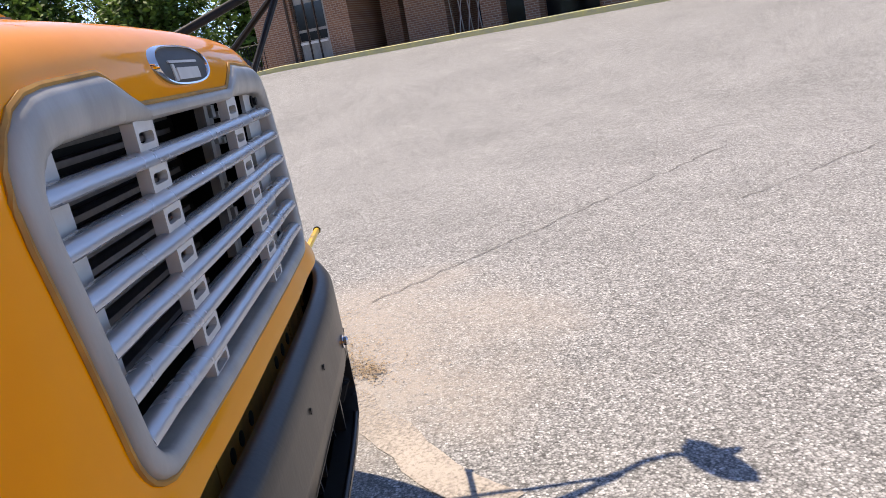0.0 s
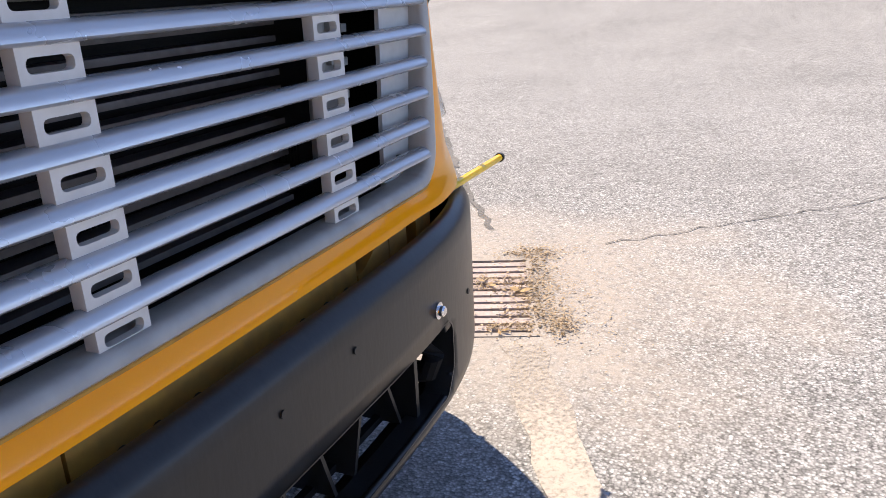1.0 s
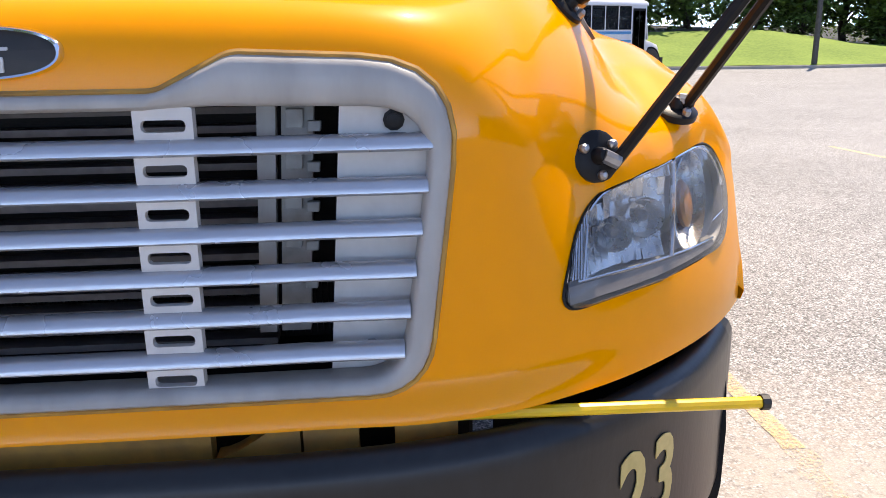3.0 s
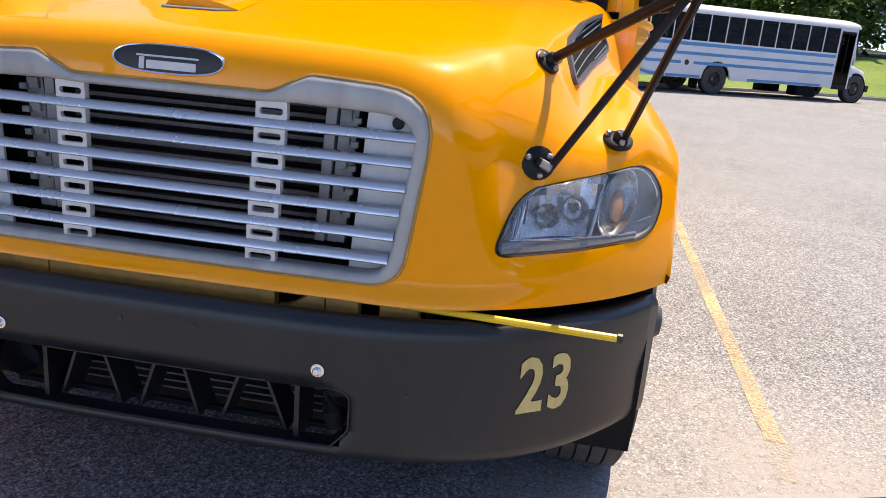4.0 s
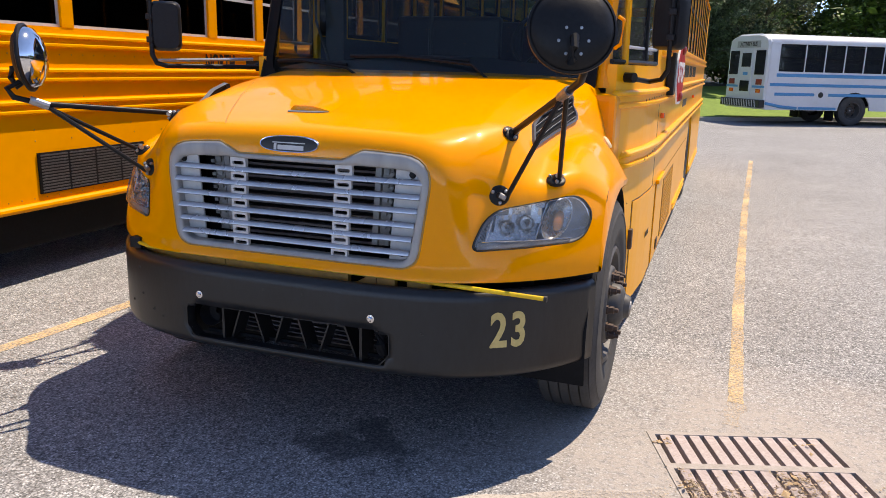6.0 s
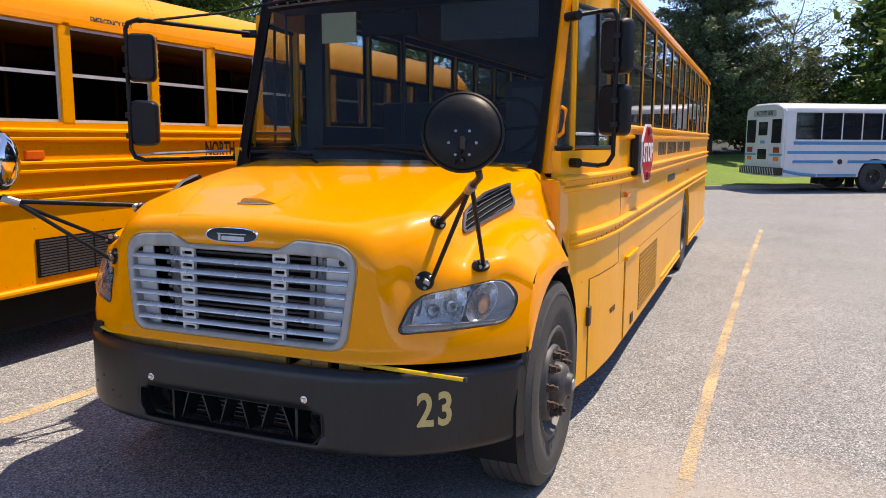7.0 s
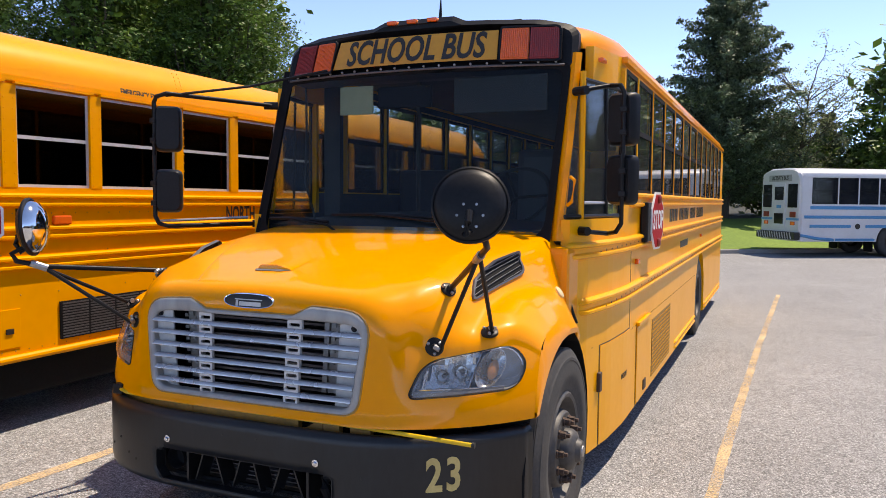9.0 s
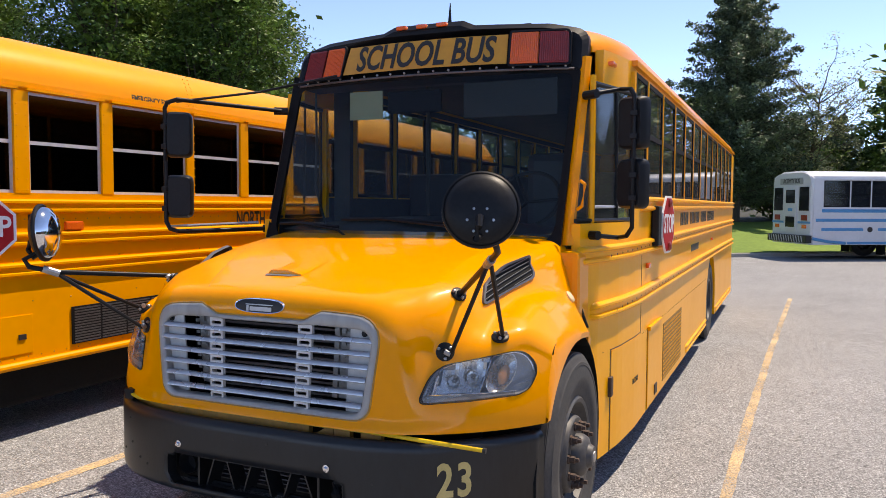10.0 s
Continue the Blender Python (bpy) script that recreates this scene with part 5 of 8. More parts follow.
for side in (1, -1):
    ring = [Vector((q.x / 0.475, q.y)) for q in along(rounded([(-0.05, -0.030, 0.02), (0.455, -0.052, 0.06), (0.505, 0.055, 0.06), (0.28, 0.070, 0.15), (0.07, 0.034, 0.07)], 7), 2)]
    cx, cz = 0.52, 0.003
    small = [Vector((cx + (q.x - cx) * 0.93, cz + (q.y - cz) * 0.84)) for q in ring]
    bm = bmesh.new()
    loops(bm, [[flank(side, q.x, q.y, -0.01) for q in ring], [flank(side, q.x, q.y, 0.012) for q in ring], [flank(side, q.x, q.y, 0.013) for q in small], [flank(side, q.x, q.y, 0.003) for q in small]], False, False)
    vent = part("side_vent", bm, VENT_GREY, hood, "grey-rimmed black louvred vent on the hood flank", True)
    bm = bmesh.new()
    loops(bm, [[flank(side, cx + (q.x - cx) * k, cz + (q.y - cz) * k, 0.0045) for q in small] for k in (1.0, 0.8, 0.6, 0.4, 0.2, 0.05)], False, True)
    part("vent_back", bm, MATT, vent)
    for k in range(5):
        v = -0.036 + 0.0195 * k
        hits = [u for u in np.linspace(-0.02, 1.03, 106) if inside(small, u, v)]
        bm = bmesh.new()
        us = np.linspace(min(hits), max(hits), 8)
        tube(bm, [flank(side, u, v, 0.007) for u in us], 0.0034, 6)
        part("louvre", bm, BLACK, vent, "thin black louvre", True)
        # pale thread laid on as a painted highlight of the black slat
        bm = bmesh.new()
        tube(bm, [flank(side, u, v + 0.0028, 0.0095) for u in us], 0.0011, 5)
        part("louvre_highlight", bm, GRILLE_GREY, vent, "highlight painted along the louvre")
    zt = hood_height(1.075, 1.25)
    up = Vector((-(hood_height(1.095, 1.25) - zt) / 0.02, -(hood_height(1.075, 1.27) - zt) / 0.02, 1.0))
    up = Vector((side * up.x, up.y, up.z)).normalized()
    part("turn_lamp", lathed([(0.034, -0.012), (0.034, 0.005), (0.026, 0.010), (0, 0.013)], Matrix.Translation((side * 1.075, 1.25, zt)) @ up.to_track_quat("Z", "Y").to_matrix().to_4x4(), 18), CREAM, hood, "small round cream side lamp", True)
    part("cowl", boxed(*sorted((side * 0.86, side * 1.092)), 1.355, 1.62, 1.0, 1.492, bevel=0.035), YELLOW, main_bus, "yellow cowl corner under the windscreen")
    part("fender_flap", tubed([(side * x * (1 - 0.05 * smooth(0.98, 1.19, x)), 1.462, hood_height(x, 1.462) + 0.004) for x in (1.10, 1.12, 1.14, 1.16, 1.175)], 0.013, 8), BLACK, hood, "black rubber fender edge")

# headlamps
for side in (1, -1):
    def at(q, off):
        return Vector((side * q.x, front(q.x, q.y) + off, q.y))
    lo = along(LAMP, 2)
    cx, cz = 0.96, 1.02
    grow = lambda k: [Vector((cx + (q.x - cx) * k, cz + (q.y - cz) * k)) for q in lo]
    bm = bmesh.new()
    loops(bm, [[at(q, 0.01) for q in grow(1.038)], [at(q, -0.003) for q in grow(1.034)], [at(q, -0.005) for q in grow(1.018)], [at(q, 0.02) for q in grow(1.005)]])
    lamp = part("headlamp", bm, BLACK, hood, "clear headlamp with chrome reflectors and amber indicator", True)
    bm = bmesh.new()
    loops(bm, [[at(q, -0.008) for q in grow(1.0)], [at(q, -0.020) for q in grow(0.93)], [at(q, -0.026) for q in grow(0.6)], [at(q, -0.028) for q in grow(0.2)]], False, True)
    part("lens", bm, LENS, lamp, smooth=True).visible_shadow = False
    bm = bmesh.new()
    loops(bm, [[at(q, 0.0) for q in grow(1.03)], [at(q, 0.05) for q in grow(0.96)], [at(q, 0.085) for q in grow(0.6)], [at(q, 0.09) for q in grow(0.15)]], False, True)
    part("bucket", bm, LAMP_GREY, lamp, "dark grey lamp housing")
    main = [Vector(p) for p in ((0.802, 0.957), (0.952, 0.966), (0.985, 1.107), (0.94, 1.098), (0.862, 1.073), (0.815, 1.03))]
    rnd_l = random.Random(5)
    bm = bmesh.new()
    nx, nz = 14, 5
    for a in range(nx):
        for b in range(nz):
            cell = [(0.80 + 0.186 * (a + u) / nx, 0.955 + 0.152 * (b + v) / nz) for u, v in ((0, 0), (1, 0), (1, 1), (0, 1))]
            mx_, mz_ = sum(c[0] for c in cell) / 4, sum(c[1] for c in cell) / 4
            if not inside(main, mx_, mz_):
                continue
            tx, tz = rnd_l.uniform(-0.16, 0.16), rnd_l.uniform(-0.18, 0.18)
            vs = []
            for x, z in cell:
                bowl = 0.062 - 0.045 * min(1.0, ((x - 0.885) / 0.11) ** 2 + ((z - 1.015) / 0.10) ** 2)
                vs.append(bm.verts.new(at(Vector((x, z)), bowl + tx * (x - mx_) + tz * (z - mz_))))
            bm.faces.new(vs)
    part("reflector", bm, MIRROR_SILVER, lamp, "faceted silver reflector")
    for cxx, czz, r in ((0.862, 1.005, 0.030), (0.925, 1.020, 0.033)):
        y = front(cxx, czz) + 0.052
        part("reflector_bowl", lathed([(r, -0.026), (r * 0.97, -0.022), (r * 0.72, 0.0), (r * 0.35, 0.012), (0, 0.014)], pose(side * cxx, y, czz, -90, 0, 0), 24), MIRROR_SILVER, lamp, "round silver reflector", True)
        part("bulb", lathed([(0.010, 0.012), (0.010, -0.014), (0.005, -0.020), (0, -0.021)], pose(side * cxx, y, czz, -90, 0, 0), 12), VENT_GREY, lamp)
    # tall indicator bowl
    bm = bmesh.new()
    rings = []
    for k, d in ((1.0, 0.012), (0.96, 0.010), (0.90, 0.030), (0.72, 0.055), (0.40, 0.070), (0.05, 0.074)):
        rings.append([at(Vector((1.030 + k * (0.047 * math.cos(w) + 0.012 * math.sin(w)), 1.030 + k * 0.080 * math.sin(w))), d) for w in np.linspace(0, 2 * math.pi, 29)[:-1]])
    loops(bm, rings, False, True)
    part("indicator_bowl", bm, MIRROR_SILVER, lamp, "tall silver indicator reflector", True)
    bm = bmesh.new()
    rings = []
    for k, d in ((1.0, 0.052), (0.9, 0.034), (0.6, 0.024), (0.15, 0.020)):
        rings.append([at(Vector((1.030 + k * 0.019 * math.cos(w), 1.018 + k * 0.040 * math.sin(w))), d) for w in np.linspace(0, 2 * math.pi, 21)[:-1]])
    loops(bm, rings, False, True)
    part("indicator", bm, AMBER_BULB, lamp, "amber indicator inside the lamp", True)
    band = bmesh.new()
    rows = []
    for x in np.linspace(0.770, 1.085, 16):
        u = (x - 0.77) / 0.315
        rows.append([band.verts.new(at(Vector((x, z)), d)) for z, d in ((0.926 + 0.020 * u, 0.004), (0.950 + 0.012 * u - 0.010 * u * u, 0.008), (0.953 + 0.012 * u - 0.010 * u * u, 0.030))])
    for p, q in zip(rows, rows[1:]):
        for k in range(2):
            band.faces.new((p[k], q[k], q[k + 1], p[k + 1]))
    part("lower_trim", band, TRIM_GREY, lamp, "grey-brown trim along the foot of the lamp")
    part("trim_edge", tubed([at(Vector((x, 0.954 + 0.012 * (x - 0.77) / 0.315 - 0.010 * ((x - 0.77) / 0.315) ** 2)), 0.008) for x in np.linspace(0.785, 1.085, 14)], 0.0022, 6), CHROME, lamp)
    top_edge = [q for q in grow(0.955) if q.y > 1.03 and q.x > 0.81]
    part("top_edge", tubed([at(q, 0.006) for q in sorted(top_edge, key=lambda q: q.x)], 0.0028, 6), CHROME, lamp, "bright upper edge of the housing")
    for k in range(8):
        x = 0.768 + 0.0052 * k
        part("side_rib", tubed([at(Vector((x, 0.955)), 0.016), at(Vector((x + 0.007, 0.985 + 0.009 * k)), 0.020)], 0.0016, 5), CHROME, lamp)
    part("divider", tubed([at(Vector((0.966 + 0.030 * i / 5, 0.957 + 0.157 * i / 5)), 0.006) for i in range(6)], 0.0042, 6), CHROME, lamp)
    part("divider", tubed([at(Vector((0.797 + 0.012 * i / 5, 0.955 + 0.075 * i / 5)), 0.012) for i in range(6)], 0.0028, 6), CHROME, lamp)
    part("corner_line", tubed([at(Vector((1.085, 0.985)), 0.004), at(Vector((1.128, 0.992)), 0.004)], 0.0013, 5), CHROME, lamp)

# bumper furniture
for x in (-0.397, 0.397):
    part("bumper_bolt", lathed([(0.016, 0.0), (0.016, 0.003), (0.010, 0.004), (0.010, 0.011), (0.007, 0.014), (0, 0.015)], pose(x, bumper_y(x) - 0.001, 0.645, 90), 6 + 8), CHROME, bumper, "bright bolt head")
for x, z in ((-0.08, 0.706), (0.10, 0.708), (-0.78, 0.70), (-0.76, 0.585), (-0.68, 0.53), (-0.62, 0.51), (0.60, 0.60), (-0.86, 0.53)):
    part("bolt_hole", lathed([(0.006, 0.0), (0.006, 0.002), (0, 0.002)], pose(x, bumper_y(x) - 0.001, z, 90), 8), INK, bumper)


def on_bumper(u, v, w, x0, z0):
    x = x0
    n = 24
    for _ in range(n):
        sl = 2.0 * (abs(x) / 1.18) ** 3 / 1.18
        x += u / n / math.sqrt(1 + sl * sl)
    sl = 2.0 * (abs(x) / 1.18) ** 3 / 1.18
    nrm = Vector((sl, -1)).normalized()
    return Vector((x + nrm.x * (w + 0.002), bumper_y(x) + nrm.y * (w + 0.002), z0 + v))


for ch, xx in (("2", 0.874), ("3", 0.940)):
    part("number_digit", letters(ch, 0.194, lambda u, v, w: on_bumper(u, v, w, xx, 0.611), 0.0008, 0.74, 0.0, 0.026), DIGIT, bumper, "gold stencilled digit")
ring = along(rounded([(-0.43, 0.453, 0.03), (0.43, 0.453, 0.03), (0.472, 0.50, 0.03), (0.472, 0.585, 0.03), (0.45, 0.602, 0.02), (-0.45, 0.602, 0.02), (-0.472, 0.585, 0.03), (-0.472, 0.50, 0.03)], 5), 4)
bm = bmesh.new()
loops(bm, [[(q.x * 1.004, bumper_y(q.x) - 0.0012, 0.528 + (q.y - 0.528) * 1.015) for q in ring], [(q.x * 0.996, bumper_y(q.x) - 0.0015, 0.528 + (q.y - 0.528) * 0.985) for q in ring], [(q.x * 0.99, bumper_y(q.x) + 0.05, 0.528 + (q.y - 0.528) * 0.97) for q in ring]])
part("opening_edge", bm, BUMPER, bumper, "rounded edge of the bumper opening", True)
# lattice, cooler and tow hooks seen through the opening
for xa, za, xb, zb in ((-0.275, 0.455, -0.222, 0.61), (-0.168, 0.61, -0.115, 0.455), (-0.067, 0.455, -0.014, 0.61), (0.039, 0.61, 0.087, 0.455), (0.145, 0.455, 0.200, 0.61), (0.248, 0.61, 0.310, 0.455)):
    bm = bmesh.new()
    loops(bm, [[(xa + o, -0.02, za), (xb + o, -0.02, zb), (xb + o, 0.07, zb), (xa + o, 0.07, za)] for o in (-0.004, 0.004)], True, True)
    part("lattice_web", bm, BUMPER, bumper, "black slanting web behind the bumper")
for x in (-0.302, 0.342):
    part("lattice_post", boxed(x - 0.006, x + 0.006, -0.04, 0.07, 0.44, 0.62), BUMPER, bumper)
part("lattice_rail", boxed(-0.42, 0.42, 0.015, 0.03, 0.455, 0.468), MATT, bumper)
part("round_cover", lathed([(0.050, 0.05), (0.050, 0.0), (0.044, -0.008), (0.012, -0.010), (0.008, -0.02), (0, -0.02)], pose(-0.362, 0.0, 0.555, 90), 24), BLACK, bumper, "round black cover behind the bumper", True)
bm = bmesh.new()
for k in range(9):
    box(bm, -0.36, 0.36, 0.10, 0.13, 0.45 + 0.02 * k, 0.455 + 0.02 * k)
part("lower_cooler", bm, TUBE, main_bus, "dark finned lower cooler", kind="stuff")
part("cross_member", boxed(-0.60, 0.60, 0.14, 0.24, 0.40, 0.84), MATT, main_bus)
for s in (1,):
    part("tow_hook", tubed([(s * 0.42, 0.06, 0.56), (s * 0.42, -0.02, 0.565), (s * 0.425, -0.035, 0.535), (s * 0.43, -0.02, 0.50), (s * 0.43, 0.03, 0.49)], 0.022, 10), MATT, bumper, "black tow hook")
# flange with holes between hood and bumper
for xa, xb, zl in ((-0.86, -0.32, 0.69), (-0.315, 0.26, 0.69), (0.265, 0.38, 0.70), (0.384, 0.46, 0.70), (0.51, 0.60, 0.71)):
    bm = bmesh.new()
    rows = []
    for x in np.linspace(xa, xb, 10):
        y = yf(abs(x)) + 0.014
        zt = 0.812 if xa != 0.265 else 0.752 + 0.05 * smooth(0.265, 0.38, x)
        rows.append([bm.verts.new((x, y, zl)), bm.verts.new((x, y, zt)), bm.verts.new((x, y + 0.03, zt)), bm.verts.new((x, y + 0.03, zl))])
    for s, t in zip(rows, rows[1:]):
        for k in range(4):
            bm.faces.new((s[k], s[(k + 1) % 4], t[(k + 1) % 4], t[k]))
    bm.faces.new(rows[0]), bm.faces.new(rows[-1][::-1])
    flange = part("hood_flange", bm, FLANGE, main_bus, "dusty ochre flange under the hood")
me = None
for x in (-0.250, -0.197, -0.130, 0.097, 0.162, 0.222):
    ob = part("flange_hole", lathed([(0.0125, 0.0), (0.0125, 0.001), (0, 0.001)], Matrix(), 14) if me is None else me, INK, hood)
    me = ob.data
    ob.matrix_basis = pose(x, yf(abs(x)) + 0.0135, 0.735, 90)
# black sheet put in as the shade behind the gap under the hood
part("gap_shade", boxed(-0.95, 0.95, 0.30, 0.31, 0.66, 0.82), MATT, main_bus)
# folded crossing arm
arm_pts = [(-0.83, 0.075, 0.802), (-0.74, 0.040, 0.798), (-0.5, 0.018, 0.798), (0.0, 0.010, 0.799), (0.55, 0.030, 0.793), (1.055, 0.052, 0.776)]
rod = part("crossing_arm", tubed(arm_pts, 0.009, 10), ROD, main_bus, "thin yellow folded crossing arm")
part("end_cap", tubed([(1.050, 0.052, 0.7761), (1.062, 0.0525, 0.7757)], 0.012, 10), INK, rod)
part("arm_joint", boxed(-0.53, -0.47, 0.016, 0.038, 0.793, 0.815, bevel=0.004), BLACK, rod)
part("arm_bracket", boxed(-0.86, -0.80, 0.06, 0.12, 0.775, 0.825, bevel=0.006), BLACK, rod)


# cross-view mirrors
def hood_normal(x, y):
    e = 0.012
    return Vector((-(hood_height(x + e, y) - hood_height(x - e, y)) / (2 * e), -(hood_height(x, y + e) - hood_height(x, y - e)) / (2 * e), 1.0)).normalized()


def hood_y(x, z):
    """Where along the bus the hood reaches a height at one place across."""
    lo, hi = 0.05, 1.0
    for _ in range(24):
        mid = (lo + hi) / 2
        lo, hi = (mid, hi) if hood_height(x, mid) < z else (lo, mid)
    return lo


def nose_normal(x, z):
    e = 0.012
    return Vector(((skin(x + e, z) - skin(x - e, z)) / (2 * e), -1.0, (skin(x, z + e) - skin(x, z - e)) / (2 * e))).normalized()


def foot(side, p, n, parent, r=0.032):
    z = Vector(n).normalized()
    m = Matrix.Translation((side * p[0], p[1], p[2])) @ Vector((side * z.x, z.y, z.z)).to_track_quat("Z", "Y").to_matrix().to_4x4()
    pad = part("foot", lathed([(r, -0.008), (r, 0.003), (r * 0.88, 0.006), (0.014, 0.008), (0.012, 0.020), (0.008, 0.025), (0, 0.026)], m, 18), BLACK, parent, "round black rubber foot", True)
    part("foot_bracket", tubed([m @ Vector((0, 0, 0.02)), m @ Vector((0.6 * r, -0.3 * r, 0.022))], 0.011, 8), STEEL, pad)
    for k in range(3):
        a = 2 * math.pi * k / 3 + 0.6
        part("screw", lathed([(0.0075, 0.0), (0.0075, 0.01), (0.004, 0.014), (0, 0.0145)], m @ Matrix.Translation((r * 0.72 * math.cos(a), r * 0.72 * math.sin(a), 0.004)), 8), STEEL, pad)


for side in (1, -1):
    S = lambda p: Vector((side * p[0], p[1], p[2]))
    J, E1, E2, MC = ((1.087, -0.004, 1.522), (1.165, -0.115, 1.572), (1.185, -0.19, 1.60), (1.151, -0.25, 1.727)) if side > 0 else ((1.075, -0.145, 1.412), (1.14, -0.23, 1.44), (1.16, -0.24, 1.475), (1.10, -0.18, 1.60))
    base = (MC[0] + 0.014, MC[1] + 0.015, MC[2] - 0.077)
    mir = part("cross_view_mirror", tubed([S((0.835, 0.345, 1.365)), S(J), S(E1), S(E2), S(base)], 0.0125, 10), BLACK, main_bus, "black dished cross-view mirror on three stays", True)
    part("stay", tubed([S((0.850, 0.180, 1.112)), S(J)], 0.0095, 8), BLACK, mir)
    part("stay", tubed([S((1.020, 0.360, 1.172)), S((J[0] + 0.018, J[1] - 0.026, J[2] + 0.011))], 0.0095, 8), BLACK, mir)
    part("clamp", tubed([S((J[0] - 0.012, J[1] + 0.016, J[2] - 0.01)), S((J[0] + 0.028, J[1] - 0.041, J[2] + 0.018))], 0.018, 10), STEEL, mir)
    foot(side, (flank_x(0.355, 1.352), 0.355, 1.352), hood_normal(flank_x(0.355, 1.352), 0.355), mir, 0.036)
    foot(side, (0.826, skin(0.826, 1.128), 1.128), nose_normal(0.826, 1.128), mir, 0.040)
    foot(side, (1.009, hood_y(1.009, 1.180), 1.180), hood_normal(1.009, hood_y(1.009, 1.180)), mir, 0.038)
    c = S(MC)
    aim = (Vector((-0.90, 2.55, -0.65)) if side > 0 else Vector((0.85, 0.52, 0.08))).normalized()
    m = Matrix.Translation(c) @ aim.to_track_quat("Z", "Y").to_matrix().to_4x4()
    R = 0.128
    part("shell", lathed([(0.0, -0.040), (0.05, -0.039), (0.10, -0.032), (R - 0.012, -0.018), (R, -0.008), (R + 0.004, 0.0), (R, 0.008), (R - 0.006, 0.008)], m, 40), BLACK, mir, "matt black dished mirror back", True)
    part("shell_rim", lathed([(R + 0.002, -0.010), (R + 0.009, -0.006), (R + 0.010, 0.004), (R + 0.002, 0.010)], m, 40), BLACK, mir, "rolled black mirror rim", True)
    part("mirror_glass", lathed([(R - 0.004, 0.008), (0.115, 0.035), (0.08, 0.058), (0.04, 0.070), (0.0, 0.074)], m, 40), CHROME, mir, "convex mirror glass", True)
    for k in range(6):
        a = 2 * math.pi * k / 6
        part("screw", lathed([(0.005, 0.0), (0.005, -0.004), (0, -0.005)], m @ Matrix.Translation((0.045 * math.cos(a), -0.045 + 0.045 * math.sin(a), -0.036)), 8), STEEL, mir)
    part("mount", tubed([S(base), m @ Vector((0.012, -0.115, -0.062)), m @ Vector((0.004, -0.075, -0.078)), m @ Vector((0, -0.040, -0.066)), m @ Vector((0, -0.035, -0.034))], 0.0125, 8), BLACK, mir, "bent end of the mirror stay", True)

# rear-view mirrors on their arms
for side, ymir, x_m, big in ((1, 1.75, 1.300, 1.09), (-1, 0.90, 1.375, 1.0)):
    S = lambda p: Vector((side * p[0], p[1], 1.776 + (p[2] - 1.776) * big if p[1] == ymir or p[1] == ymir + 0.10 else p[2]))
    top, bot = (1.06, 1.66, 2.375), (1.10, 1.58, 1.575)
    yy = ymir
    arm = part("side_mirror", tubed([S(top), S((x_m - 0.10, yy + 0.10 * (side > 0), 2.37)), S((x_m - 0.02, yy, 2.355)), S((x_m, yy, 2.32)), S((x_m, yy, 2.0)), S((x_m, yy, 1.63)), S((x_m - 0.03, yy, 1.585)), S((x_m - 0.10, yy + 0.10 * (side > 0), 1.572)), S(bot)], 0.0135, 10), BLACK, main_bus, "pair of black side mirrors on a bent tube arm", True)
    for p in (top, bot):
        part("arm_foot", tubed([S((p[0] - 0.03, p[1] + 0.03, p[2])), S((p[0] + 0.05, p[1] - 0.02, p[2]))], 0.026, 10), BLACK, arm)
    for zc, hh in ((2.185 if side > 0 else 2.165, 0.140), (1.862 if side > 0 else 1.785, 0.133)):
        ring = along(rounded([(-0.082 * big, -hh * big, 0.045), (0.082 * big, -hh * big, 0.045), (0.082 * big, hh * big, 0.045), (-0.082 * big, hh * big, 0.045)], 6), 2)
        M = Matrix.Translation(S((x_m - (0.012 if side > 0 else 0.038), yy + 0.078, 1.776 + (zc - 1.776) * big))) @ Matrix.Rotation(radians(-22 if side > 0 else 38), 4, "Z")
        bm = bmesh.new()
        loops(bm, [[M @ Vector((q.x * 0.8, -0.055, q.y * 0.88)) for q in ring], [M @ Vector((q.x * 0.95, -0.035, q.y * 0.97)) for q in ring], [M @ Vector((q.x, 0.0, q.y)) for q in ring], [M @ Vector((q.x, 0.03, q.y)) for q in ring], [M @ Vector((q.x * 0.93, 0.03, q.y * 0.95)) for q in ring]], True, False)
        hs = part("mirror_housing", bm, BLACK, arm, "black mirror housing", True)
        bm = bmesh.new()
        loops(bm, [[M @ Vector((q.x * 0.94, 0.024, q.y * 0.96)) for q in ring], [M @ Vector((q.x * 0.94, 0.026, q.y * 0.96)) for q in ring]], True, True)
        part("mirror_glass", bm, CHROME, hs)
        for dz in (-0.075, 0.045):
            part("clamp", boxed(-0.020, 0.020, -0.018, 0.030, -0.016, 0.016, bevel=0.004), BLACK, arm).matrix_basis = Matrix.Translation(S((x_m, yy, zc + dz)))
part("mirror_brace", tubed([(-1.30, 0.92, 2.36), (-1.0, 1.35, 2.46), (-0.55, 1.55, 2.565)], 0.008, 8), BLACK, main_bus)
part("mirror_brace", tubed([(-1.36, 0.92, 1.60), (-1.05, 1.38, 1.62)], 0.009, 8), STEEL, main_bus)

